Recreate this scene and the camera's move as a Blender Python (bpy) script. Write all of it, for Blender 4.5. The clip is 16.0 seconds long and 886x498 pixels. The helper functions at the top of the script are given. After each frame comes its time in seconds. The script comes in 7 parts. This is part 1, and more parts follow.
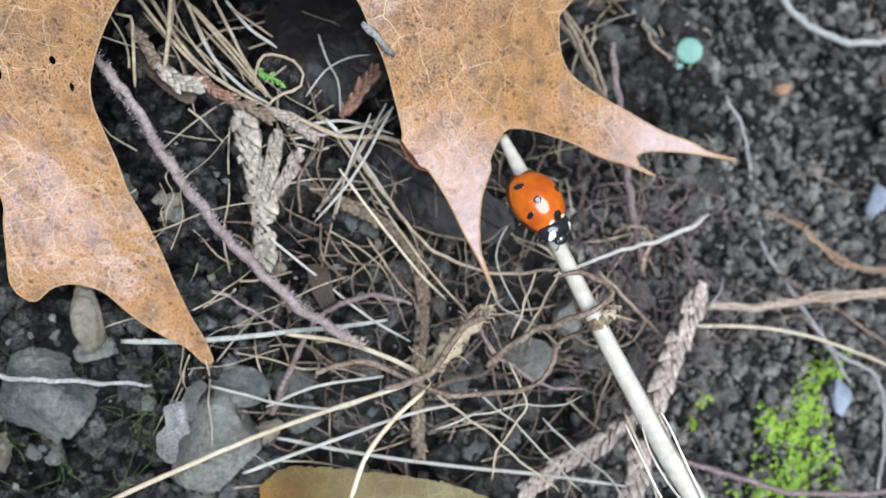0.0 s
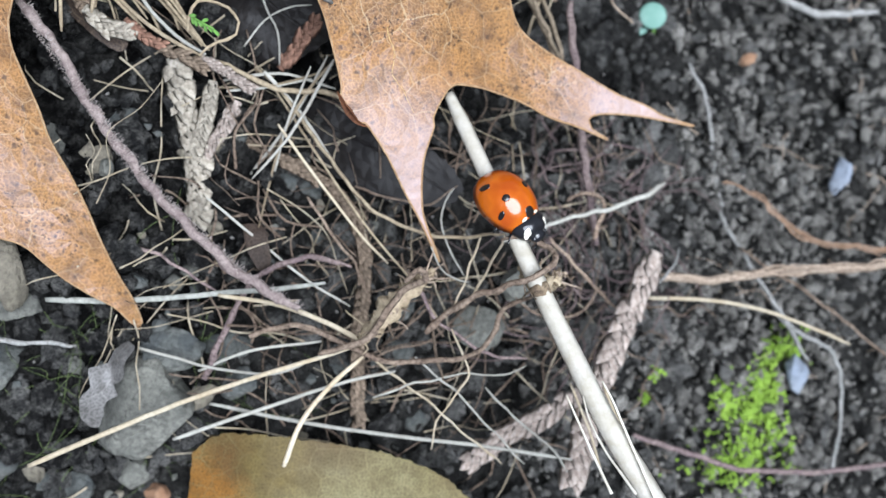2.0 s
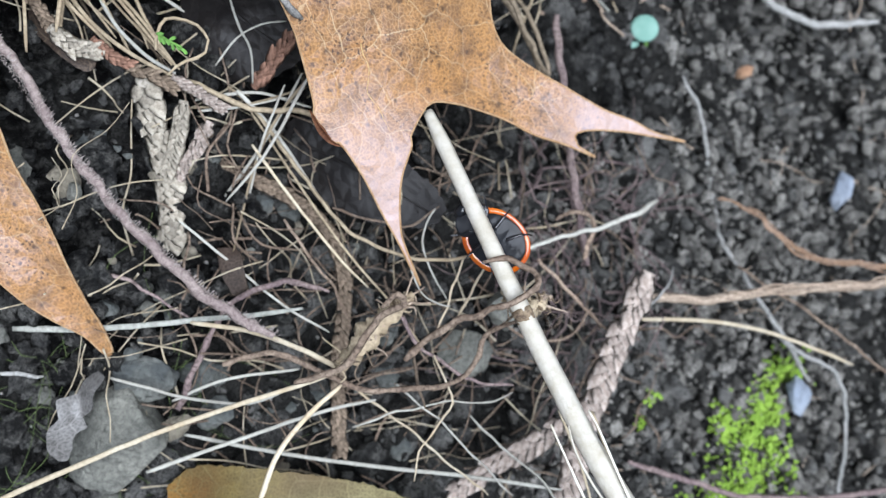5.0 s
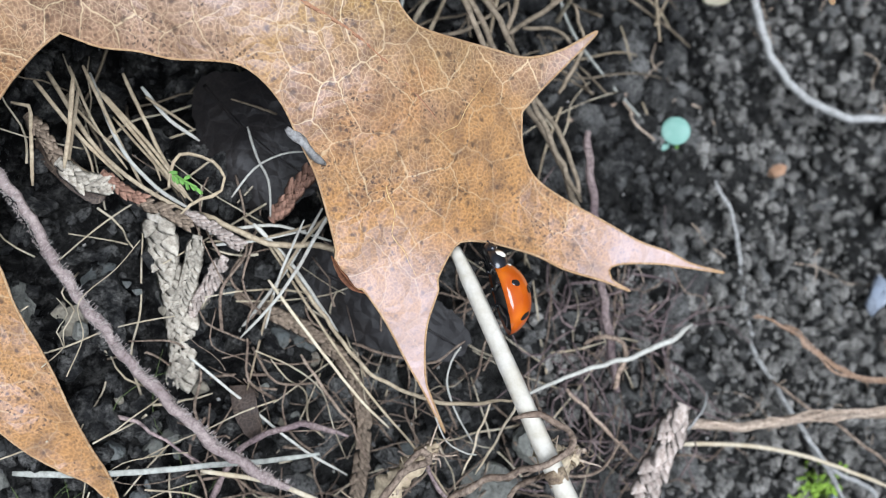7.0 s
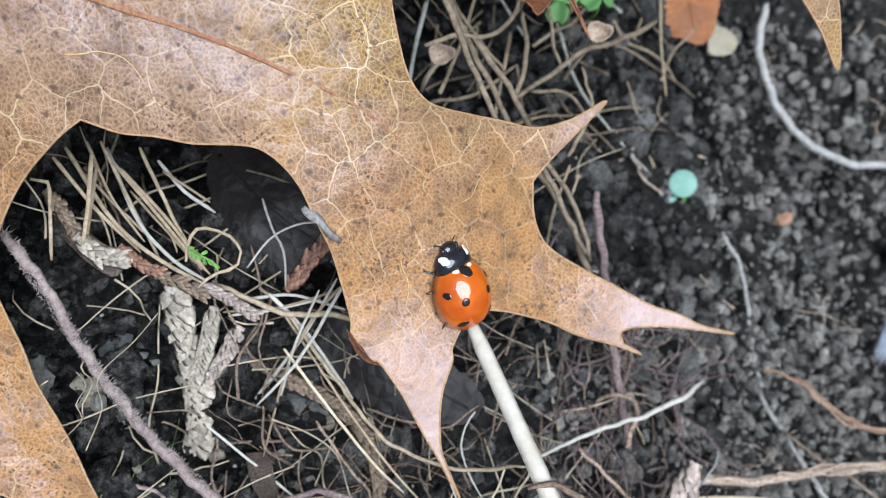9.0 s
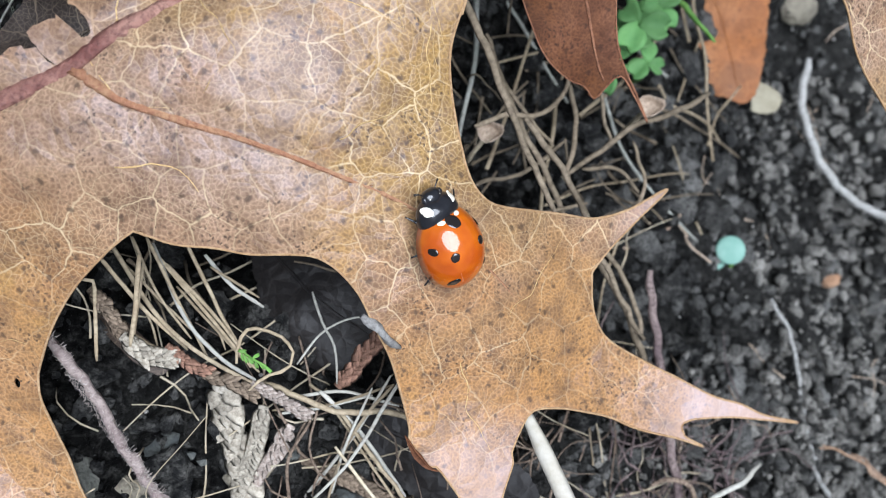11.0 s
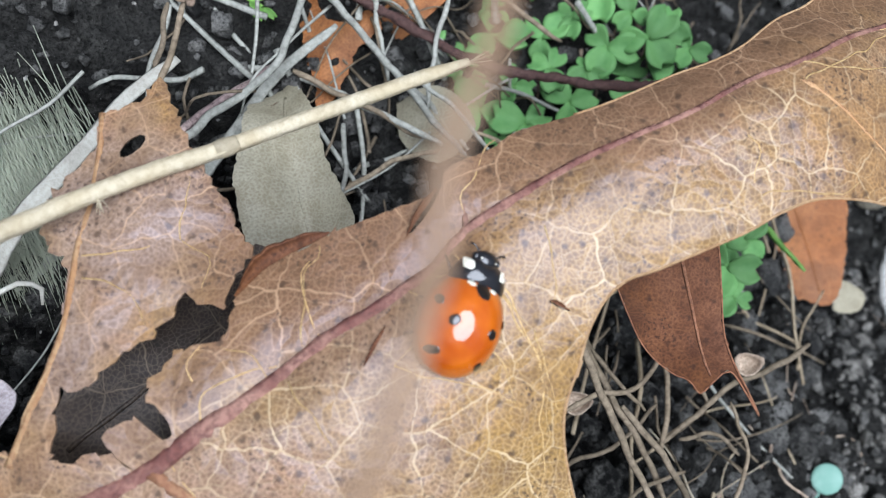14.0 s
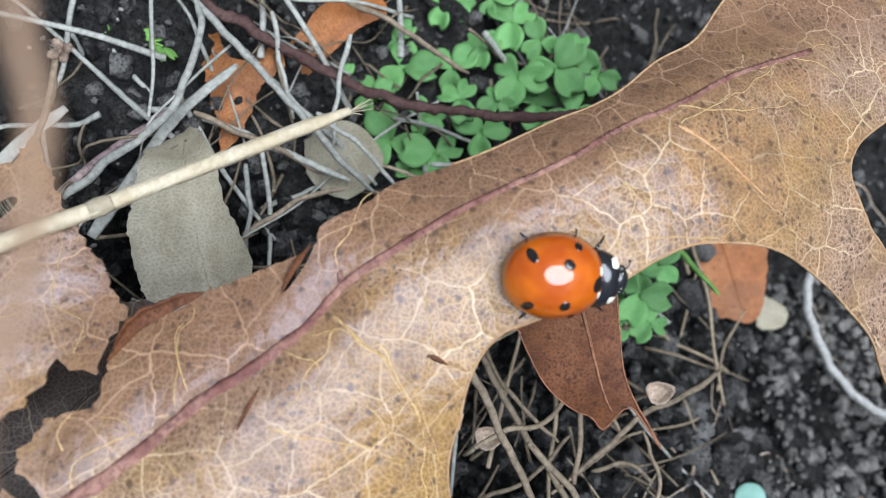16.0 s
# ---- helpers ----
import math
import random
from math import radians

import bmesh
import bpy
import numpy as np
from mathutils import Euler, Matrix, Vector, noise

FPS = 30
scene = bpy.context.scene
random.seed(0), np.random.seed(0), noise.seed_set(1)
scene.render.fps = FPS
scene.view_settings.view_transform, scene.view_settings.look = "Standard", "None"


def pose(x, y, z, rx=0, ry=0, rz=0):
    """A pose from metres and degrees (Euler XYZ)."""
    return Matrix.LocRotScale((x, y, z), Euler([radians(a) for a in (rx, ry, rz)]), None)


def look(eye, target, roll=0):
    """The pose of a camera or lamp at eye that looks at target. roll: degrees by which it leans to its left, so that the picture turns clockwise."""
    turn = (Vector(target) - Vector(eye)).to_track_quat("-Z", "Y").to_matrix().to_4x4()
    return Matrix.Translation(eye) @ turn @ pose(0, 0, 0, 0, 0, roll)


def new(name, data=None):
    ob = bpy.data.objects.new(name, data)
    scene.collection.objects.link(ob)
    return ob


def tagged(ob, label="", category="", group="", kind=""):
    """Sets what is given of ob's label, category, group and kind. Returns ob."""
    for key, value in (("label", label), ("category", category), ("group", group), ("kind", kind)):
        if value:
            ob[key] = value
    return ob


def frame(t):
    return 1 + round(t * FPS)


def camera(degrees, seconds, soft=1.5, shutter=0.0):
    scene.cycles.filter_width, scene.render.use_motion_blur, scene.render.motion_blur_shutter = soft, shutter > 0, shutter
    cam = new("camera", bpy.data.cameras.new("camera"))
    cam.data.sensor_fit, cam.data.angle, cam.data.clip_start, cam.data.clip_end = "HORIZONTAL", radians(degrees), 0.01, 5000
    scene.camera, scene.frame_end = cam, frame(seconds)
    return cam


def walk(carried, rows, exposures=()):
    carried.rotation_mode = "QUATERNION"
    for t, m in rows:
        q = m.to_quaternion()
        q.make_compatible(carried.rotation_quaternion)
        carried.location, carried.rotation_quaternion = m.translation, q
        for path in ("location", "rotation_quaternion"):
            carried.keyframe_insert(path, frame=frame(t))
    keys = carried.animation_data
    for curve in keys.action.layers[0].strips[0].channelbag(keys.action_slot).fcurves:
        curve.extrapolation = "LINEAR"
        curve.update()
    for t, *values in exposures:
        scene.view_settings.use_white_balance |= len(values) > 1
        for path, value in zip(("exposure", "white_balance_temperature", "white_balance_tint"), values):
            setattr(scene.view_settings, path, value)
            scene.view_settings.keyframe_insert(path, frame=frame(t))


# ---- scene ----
cam = camera(49.3, 16.0, soft=0.7)
cam.data.dof.use_dof, cam.data.dof.focus_distance, cam.data.dof.aperture_fstop = True, 0.0715, 53.0
PATH = [
    (0, 0.0, 0.0, 0.1, -0.0, -0.0, -0.0),
    (0.5, 0.00198, 0.00155, 0.09918, -0.451, -0.575, 0.415),
    (1, 0.00263, -0.00033, 0.09788, -0.907, -0.948, 0.791),
    (1.5, 0.00351, 0.00056, 0.09535, -1.113, -1.078, 1.055),
    (2, 0.00371, -0.00156, 0.09641, -1.262, -1.115, 1.19),
    (2.5, 0.00558, 0.00014, 0.09635, -0.968, -1.331, 1.245),
    (3, 0.00549, -0.00134, 0.09512, -0.916, -1.354, 1.301),
    (5.3, 0.00646, -0.00067, 0.09222, -0.201, -0.476, 0.584),
    (5.5, 0.00573, 0.00027, 0.09083, -0.11, -0.538, 0.618),
    (6, 0.00217, 0.00098, 0.08669, 0.026, -0.27, 0.731),
    (6.5, 0.00241, 0.00324, 0.08671, 0.188, -0.28, 0.998),
    (7, 0.00448, 0.00963, 0.08836, 0.774, -0.183, 1.235),
    (7.5, 0.0054, 0.01081, 0.09059, 1.105, -0.462, 1.296),
    (8, 0.00442, 0.00995, 0.09202, 1.37, -0.612, 1.192),
    (8.2, 0.00483, 0.01124, 0.09135, 1.46, -0.498, 1.094),
    (10.3, 0.00089, 0.01664, 0.08834, 2.143, 0.281, 0.305),
    (10.5, 0.00104, 0.01908, 0.0879, 2.107, 0.047, 0.315),
    (11, -0.00065, 0.02107, 0.08699, 2.313, 0.377, 0.288),
    (11.5, -0.00342, 0.02424, 0.08604, 2.309, 0.572, 0.318),
    (12, -0.00447, 0.02574, 0.08605, 2.471, 0.855, 0.057),
    (12.5, -0.0063, 0.03015, 0.08458, 2.901, 1.097, -0.322),
    (13, -0.00756, 0.03128, 0.08413, 3.114, 1.407, -0.741),
    (13.5, -0.00738, 0.03507, 0.08274, 3.823, 1.525, -1.188),
    (14, -0.00663, 0.04258, 0.08187, 4.864, 1.289, -1.662),
    (14.5, -0.0071, 0.04214, 0.08184, 4.672, 1.08, -1.733),
    (15, -0.00328, 0.04384, 0.08272, 4.874, 0.453, -2.214),
    (15.5, -0.00168, 0.0446, 0.0829, 4.716, 0.174, -2.717),
    (16, -0.00063, 0.0457, 0.08175, 4.8, -0.165, -3.377),
]
walk(cam, [(t, pose(x, y, z, rx, ry, rz)) for t, x, y, z, rx, ry, rz in PATH], exposures=[(0, 0.54, 5800, 10), (16, 0.54, 5800, 10)])

# ---- light: open shade under a bright, thinly clouded sky ----
world = bpy.data.worlds.new("sky")
scene.world = world
world.use_nodes = True
_sky = world.node_tree.nodes.new("ShaderNodeTexSky")
_sky.sky_type = "NISHITA"
_sky.sun_disc = False
_sky.sun_elevation, _sky.sun_rotation = radians(70), radians(115)
_sky.air_density, _sky.dust_density = 1.0, 2.0
_bg = world.node_tree.nodes["Background"]
_bg.inputs["Strength"].default_value = 0.026
_veil = world.node_tree.nodes.new("ShaderNodeMix")
_veil.data_type = "RGBA"
_veil.inputs[0].default_value = 0.55
_veil.inputs[7].default_value = (6.6, 7.2, 8.0, 1)
world.node_tree.links.new(_sky.outputs["Color"], _veil.inputs[6])
world.node_tree.links.new(_veil.outputs[2], _bg.inputs["Color"])
sun = new("sun", bpy.data.lights.new("sun", "SUN"))
sun.data.energy, sun.data.angle, sun.data.color = 5.0, radians(54), (0.97, 0.98, 1.0)
sun.matrix_world = look((0.28, -0.05, 0.95), (0, 0, 0))

# ---- materials ----
MATS = {}


def mat(name, rough=0.6, spec=0.5):
    """An empty material with its shader; returns the material, its nodes' maker and linker."""
    m = bpy.data.materials.new(name)
    m.use_nodes = True
    nt = m.node_tree
    bsdf = nt.nodes["Principled BSDF"]
    bsdf.inputs["Roughness"].default_value = rough
    bsdf.inputs["Specular IOR Level"].default_value = spec
    MATS[name] = m
    return m, nt, bsdf


def node(nt, kind, **inputs):
    n = nt.nodes.new(kind)
    for key, value in inputs.items():
        n.inputs[key.replace("_", " ")].default_value = value
    return n


def coords(nt, scale=1000.0, stretch=(1, 1, 1)):
    """Object coordinates in millimetres."""
    c = nt.nodes.new("ShaderNodeTexCoord")
    m = nt.nodes.new("ShaderNodeMapping")
    m.inputs["Scale"].default_value = [scale * s for s in stretch]
    nt.links.new(c.outputs["Object"], m.inputs["Vector"])
    return m.outputs["Vector"]


def noise_tex(nt, vec, scale, detail=4.0, rough=0.6, distortion=0.0):
    n = node(nt, "ShaderNodeTexNoise", Scale=scale, Detail=detail, Roughness=rough, Distortion=distortion)
    nt.links.new(vec, n.inputs["Vector"])
    return n.outputs["Fac"]


def voronoi(nt, vec, scale, feature="DISTANCE_TO_EDGE", rand=1.0, dims="3D"):
    n = nt.nodes.new("ShaderNodeTexVoronoi")
    n.feature = feature
    n.voronoi_dimensions = dims
    n.inputs["Scale"].default_value = scale
    n.inputs["Randomness"].default_value = rand
    nt.links.new(vec, n.inputs["Vector"])
    return n.outputs["Distance"]


def ramp(nt, fac, *stops):
    r = nt.nodes.new("ShaderNodeValToRGB")
    el = r.color_ramp.elements
    while len(el) < len(stops):
        el.new(0.5)
    for e, (p, c) in zip(el, stops):
        e.position = p
        e.color = (*c, 1) if len(c) == 3 else c
    nt.links.new(fac, r.inputs["Fac"])
    return r.outputs["Color"]


def grey(nt, fac, a, b, va=0.0, vb=1.0):
    return ramp(nt, fac, (a, (va,) * 3), (b, (vb,) * 3))


def mix(nt, fac, a, b, blend="MIX"):
    n = nt.nodes.new("ShaderNodeMix")
    n.data_type, n.blend_type = "RGBA", blend
    for sock, v in ((n.inputs[0], fac), (n.inputs[6], a), (n.inputs[7], b)):
        if isinstance(v, (int, float)):
            sock.default_value = v
        elif isinstance(v, tuple):
            sock.default_value = (*v, 1)
        else:
            nt.links.new(v, sock)
    return n.outputs[2]


def math_node(nt, op, a, b=0.0):
    n = nt.nodes.new("ShaderNodeMath")
    n.operation = op
    for sock, v in ((n.inputs[0], a), (n.inputs[1], b)):
        if isinstance(v, (int, float)):
            sock.default_value = v
        else:
            nt.links.new(v, sock)
    return n.outputs[0]


def bump(nt, bsdf, height, strength=0.5, distance=0.0002):
    b = node(nt, "ShaderNodeBump", Strength=strength, Distance=distance)
    nt.links.new(height, b.inputs["Height"])
    nt.links.new(b.outputs["Normal"], bsdf.inputs["Normal"])


def leaf_material(name, tan, dark, pink, vein, sheen=0.42, relief=0.5, grey_stain=(0.17, 0.145, 0.11), gloss=0.2, specks=0.6, half=None, sheen_tips=(), zones=()):
    """Dry leaf: mottled in three tones, dark specks, a pale net of veins with the blade puckered between them."""
    m, nt, bsdf = mat(name, sheen, gloss)
    v = coords(nt)
    warp = node(nt, "ShaderNodeTexNoise", Scale=0.35, Detail=1.0)
    nt.links.new(v, warp.inputs["Vector"])
    va = nt.nodes.new("ShaderNodeVectorMath")
    va.operation = "MULTIPLY_ADD"
    nt.links.new(warp.outputs["Color"], va.inputs[0])
    va.inputs[1].default_value = (1.1, 1.1, 1.1)
    nt.links.new(v, va.inputs[2])
    vv = va.outputs[0]
    big = noise_tex(nt, v, 0.075, 3.0, 0.55)
    mid = noise_tex(nt, v, 0.4, 5.0, 0.65)
    base = mix(nt, grey(nt, big, 0.4, 0.6), tan, pink)
    base = mix(nt, grey(nt, noise_tex(nt, v, 0.11, 4.0, 0.65), 0.5, 0.64, 0.0, 0.8), base, grey_stain)
    for x, y, z, reach, tone in zones:
        far = nt.nodes.new("ShaderNodeVectorMath")
        far.operation = "DISTANCE"
        nt.links.new(vv, far.inputs[0])
        far.inputs[1].default_value = (x, y, z)
        near = math_node(nt, "ADD", math_node(nt, "DIVIDE", far.outputs["Value"], reach), math_node(nt, "SUBTRACT", noise_tex(nt, v, 0.25, 3.0), 0.5))
        base = mix(nt, grey(nt, near, 0.45, 1.0, 0.8, 0.0), base, tone)
    rib = vein
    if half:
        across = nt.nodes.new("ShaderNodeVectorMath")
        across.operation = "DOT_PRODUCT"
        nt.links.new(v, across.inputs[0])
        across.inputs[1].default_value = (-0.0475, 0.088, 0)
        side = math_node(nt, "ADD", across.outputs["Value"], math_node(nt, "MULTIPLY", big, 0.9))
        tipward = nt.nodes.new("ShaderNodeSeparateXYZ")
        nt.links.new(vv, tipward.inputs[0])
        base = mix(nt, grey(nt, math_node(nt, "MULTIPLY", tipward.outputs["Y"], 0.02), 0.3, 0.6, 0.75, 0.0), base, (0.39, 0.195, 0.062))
        # Beyond the midrib: browner pigment, plus shade of the down-bent side in colour
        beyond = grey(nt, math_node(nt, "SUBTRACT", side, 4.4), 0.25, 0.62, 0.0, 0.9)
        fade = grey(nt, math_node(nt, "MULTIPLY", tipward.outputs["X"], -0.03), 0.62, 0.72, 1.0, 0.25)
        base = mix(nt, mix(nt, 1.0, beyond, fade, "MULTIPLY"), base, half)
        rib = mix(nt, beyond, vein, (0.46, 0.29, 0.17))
    base = mix(nt, grey(nt, mid, 0.45, 0.7, 0.0, 0.75), base, dark)
    fine = noise_tex(nt, v, 4.0, 3.0, 0.7)
    base = mix(nt, grey(nt, fine, 0.36, 0.6, 0.5, 0.0), base, dark)
    wander = nt.nodes.new("ShaderNodeVectorMath")
    wander.operation = "MULTIPLY_ADD"
    ripple = node(nt, "ShaderNodeTexNoise", Scale=1.3, Detail=2.0)
    nt.links.new(v, ripple.inputs["Vector"])
    nt.links.new(ripple.outputs["Color"], wander.inputs[0])
    wander.inputs[1].default_value = (0.45, 0.45, 0.45)
    nt.links.new(vv, wander.inputs[2])
    net1 = voronoi(nt, wander.outputs[0], 0.3, dims="2D")
    net2 = voronoi(nt, wander.outputs[0], 0.75, dims="2D")
    net3 = voronoi(nt, vv, 2.9, dims="2D")
    base = mix(nt, grey(nt, net3, 0.12, 0.4, 0.0, 0.42), base, dark)
    l1 = grey(nt, net1, 0.006, 0.025, 0.76, 0.0)
    l2 = grey(nt, net2, 0.006, 0.03, 0.46, 0.0)
    l3 = grey(nt, net3, 0.015, 0.09, 0.3, 0.0)
    patch = grey(nt, noise_tex(nt, v, 0.14, 2.0), 0.38, 0.66, 0.28, 0.9)
    if half:
        patch = mix(nt, 1.0, patch, grey(nt, math_node(nt, "MULTIPLY", tipward.outputs["Y"], 0.02), 0.3, 0.56, 0.62, 1.0), "MULTIPLY")
    net = mix(nt, 1.0, mix(nt, 1.0, l1, l2, "LIGHTEN"), l3, "LIGHTEN")
    col = mix(nt, mix(nt, 1.0, net, patch, "MULTIPLY"), base, rib)
    rag = nt.nodes.new("ShaderNodeVectorMath")
    rag.operation = "MULTIPLY_ADD"
    jitter = node(nt, "ShaderNodeTexNoise", Scale=2.6, Detail=2.0)
    nt.links.new(v, jitter.inputs["Vector"])
    nt.links.new(jitter.outputs["Color"], rag.inputs[0])
    rag.inputs[1].default_value = (0.5, 0.5, 0.5)
    nt.links.new(v, rag.inputs[2])
    coarse = grey(nt, voronoi(nt, rag.outputs[0], 0.42, "F1", dims="2D"), 0.04, 0.12, 0.75, 0.0)
    small = grey(nt, voronoi(nt, rag.outputs[0], 2.2, "F1", dims="2D"), 0.1, 0.3, 0.9, 0.0)
    keep = grey(nt, noise_tex(nt, v, 0.3, 4.0, 0.7), 0.46, 0.62)
    speck = mix(nt, 1.0, mix(nt, 1.0, small, keep, "MULTIPLY"), coarse, "LIGHTEN")
    col = mix(nt, mix(nt, 1.0, speck, (specks,) * 3, "MULTIPLY"), col, tuple(c * 0.45 + 0.006 for c in dark))
    # Pale lilac mixed into the lobe tips as painted sheen
    for x, y, z, reach in sheen_tips:
        far = nt.nodes.new("ShaderNodeVectorMath")
        far.operation = "DISTANCE"
        nt.links.new(vv, far.inputs[0])
        far.inputs[1].default_value = (x, y, z)
        col = mix(nt, grey(nt, math_node(nt, "DIVIDE", far.outputs["Value"], reach * 2), 0.15, 0.6, 0.62, 0.0), col, (0.46, 0.36, 0.34))
    nt.links.new(col, bsdf.inputs["Base Color"])
    pucker = math_node(nt, "ADD", math_node(nt, "MULTIPLY", net2, 1.0), math_node(nt, "MULTIPLY", net1, 1.2))
    bump(nt, bsdf, pucker, relief, 0.0003)
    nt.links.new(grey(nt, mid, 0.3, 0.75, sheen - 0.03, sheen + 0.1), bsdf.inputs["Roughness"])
    return m


# Lavender zones on the fragment and lower fold mix leaf tone with painted sheen
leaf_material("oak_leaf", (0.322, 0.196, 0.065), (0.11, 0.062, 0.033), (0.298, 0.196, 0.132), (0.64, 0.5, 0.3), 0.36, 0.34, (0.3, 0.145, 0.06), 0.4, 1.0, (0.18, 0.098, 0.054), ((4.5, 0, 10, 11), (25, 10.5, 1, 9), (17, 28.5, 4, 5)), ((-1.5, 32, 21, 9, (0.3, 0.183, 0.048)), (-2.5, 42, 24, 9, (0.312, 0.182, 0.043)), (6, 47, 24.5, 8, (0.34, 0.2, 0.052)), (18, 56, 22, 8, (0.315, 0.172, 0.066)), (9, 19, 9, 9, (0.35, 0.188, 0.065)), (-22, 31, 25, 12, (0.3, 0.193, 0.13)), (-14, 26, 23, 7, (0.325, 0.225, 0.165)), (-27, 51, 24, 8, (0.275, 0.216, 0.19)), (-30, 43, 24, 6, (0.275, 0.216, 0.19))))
# Blue specular tint gives the gloss a sky-coloured sheen
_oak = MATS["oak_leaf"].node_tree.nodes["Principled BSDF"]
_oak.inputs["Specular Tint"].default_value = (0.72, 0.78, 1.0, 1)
leaf_material("brown_leaf", (0.14, 0.056, 0.021), (0.05, 0.02, 0.012), (0.16, 0.07, 0.038), (0.17, 0.075, 0.034), 0.6, 0.2, (0.07, 0.03, 0.015), 0.08, 0.8)
leaf_material("orange_leaf", (0.30, 0.11, 0.03), (0.14, 0.05, 0.018), (0.34, 0.15, 0.055), (0.34, 0.155, 0.06), 0.55, 0.12, (0.17, 0.075, 0.03))
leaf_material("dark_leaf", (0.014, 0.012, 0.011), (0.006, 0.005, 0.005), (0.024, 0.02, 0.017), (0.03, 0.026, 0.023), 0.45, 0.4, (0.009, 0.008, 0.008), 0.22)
leaf_material("rotten_leaf", (0.15, 0.112, 0.037), (0.07, 0.05, 0.02), (0.18, 0.155, 0.065), (0.2, 0.165, 0.075), 0.5, 0.05, (0.13, 0.1, 0.04), 0.15, 0.15, None, (), ((-18, -28, 1, 7, (0.28, 0.11, 0.016)), (-14, -23, 1, 4, (0.1, 0.05, 0.018)), (-4, -23.5, 2, 4.5, (0.09, 0.06, 0.025)), (-2, -31, 3, 9, (0.21, 0.19, 0.09))))


def fibre(name, a, b, c, rough=0.65, stripe=3.0, relief=0.8, blotch=0.9):
    """A plant fibre: three tones, streaks and fine relief, toned from piece to piece."""
    m, nt, bsdf = mat(name, rough, 0.22)
    v = coords(nt)
    n1 = noise_tex(nt, v, 0.35, 3.0)
    n2 = noise_tex(nt, v, stripe, 5.0, 0.7)
    info = nt.nodes.new("ShaderNodeObjectInfo")
    col = mix(nt, grey(nt, n1, 0.35, 0.65), a, b)
    col = mix(nt, grey(nt, n2, 0.42, 0.66, 0.0, blotch), col, c)
    tone = grey(nt, info.outputs["Random"], 0.0, 1.0, 0.7, 1.15)
    col = mix(nt, 1.0, col, tone, "MULTIPLY")
    nt.links.new(col, bsdf.inputs["Base Color"])
    bump(nt, bsdf, n2, relief, 0.0003)
    return m


fibre("stem_white", (0.66, 0.61, 0.5), (0.72, 0.685, 0.6), (0.5, 0.44, 0.33), 0.5, 0.9, 0.5, 0.6)
fibre("straw", (0.487, 0.398, 0.262), (0.604, 0.535, 0.398), (0.26, 0.2, 0.13), 0.6, 3.0, 0.4, 0.45)
fibre("litter_grey", (0.31, 0.315, 0.275), (0.4, 0.4, 0.35), (0.17, 0.165, 0.14), 0.65, 2.2, 0.8, 0.7)
fibre("litter_brown", (0.17, 0.135, 0.09), (0.27, 0.215, 0.15), (0.07, 0.052, 0.035), 0.7, 2.0, 0.6, 0.7)
fibre("straw_grey", (0.39, 0.372, 0.319), (0.496, 0.487, 0.425), (0.22, 0.2, 0.16), 0.6, 3.0, 0.4, 0.45)
fibre("hairy", (0.26, 0.205, 0.19), (0.36, 0.295, 0.265), (0.15, 0.11, 0.1))
fibre("root_purple", (0.208, 0.15, 0.15), (0.338, 0.26, 0.234), (0.07, 0.05, 0.047))
fibre("root_brown", (0.27, 0.196, 0.142), (0.405, 0.311, 0.23), (0.075, 0.05, 0.037))
fibre("root_dark", (0.144, 0.108, 0.078), (0.24, 0.18, 0.12), (0.05, 0.038, 0.03))
fibre("root_tan", (0.42, 0.325, 0.24), (0.53, 0.43, 0.33), (0.2, 0.145, 0.105))
fibre("root_orange", (0.38, 0.241, 0.149), (0.46, 0.322, 0.23), (0.16, 0.1, 0.065))
fibre("root_pale", (0.345, 0.345, 0.322), (0.437, 0.425, 0.402), (0.18, 0.17, 0.15))
fibre("root_redbrown", (0.1, 0.052, 0.045), (0.14, 0.08, 0.068), (0.05, 0.028, 0.025))
fibre("scaly_twig", (0.252, 0.189, 0.132), (0.378, 0.296, 0.214), (0.09, 0.065, 0.045))
fibre("scaly_pale", (0.444, 0.396, 0.312), (0.552, 0.504, 0.42), (0.19, 0.16, 0.12))
fibre("scaly_pink", (0.44, 0.37, 0.315), (0.55, 0.48, 0.42), (0.2, 0.15, 0.12))
fibre("vein_pale", (0.55, 0.37, 0.16), (0.62, 0.45, 0.22), (0.38, 0.23, 0.09), 0.5)
fibre("straw_yellow", (0.43, 0.36, 0.235), (0.52, 0.46, 0.335), (0.31, 0.25, 0.155), 0.55, 2.4, 0.6, 0.55)
fibre("straw_tan", (0.3, 0.235, 0.15), (0.43, 0.355, 0.24), (0.13, 0.095, 0.06), 0.6, 2.5, 0.5, 0.6)
fibre("scaly_rust", (0.32, 0.17, 0.115), (0.42, 0.26, 0.18), (0.15, 0.08, 0.055))
fibre("hairs_pale", (0.4, 0.35, 0.32), (0.5, 0.44, 0.4), (0.28, 0.23, 0.21))
fibre("brown_rim", (0.2, 0.085, 0.045), (0.28, 0.13, 0.07), (0.1, 0.045, 0.025), 0.55)
fibre("leaf_rim", (0.42, 0.26, 0.13), (0.5, 0.34, 0.19), (0.3, 0.17, 0.08), 0.5)
fibre("stick_grey", (0.24, 0.23, 0.21), (0.33, 0.32, 0.3), (0.14, 0.13, 0.12))
fibre("node_brown", (0.26, 0.19, 0.12), (0.4, 0.32, 0.21), (0.08, 0.055, 0.04))
fibre("near_tan", (0.31, 0.2, 0.12), (0.37, 0.25, 0.165), (0.25, 0.15, 0.09), 0.7, 2.0, 0.2, 0.4)
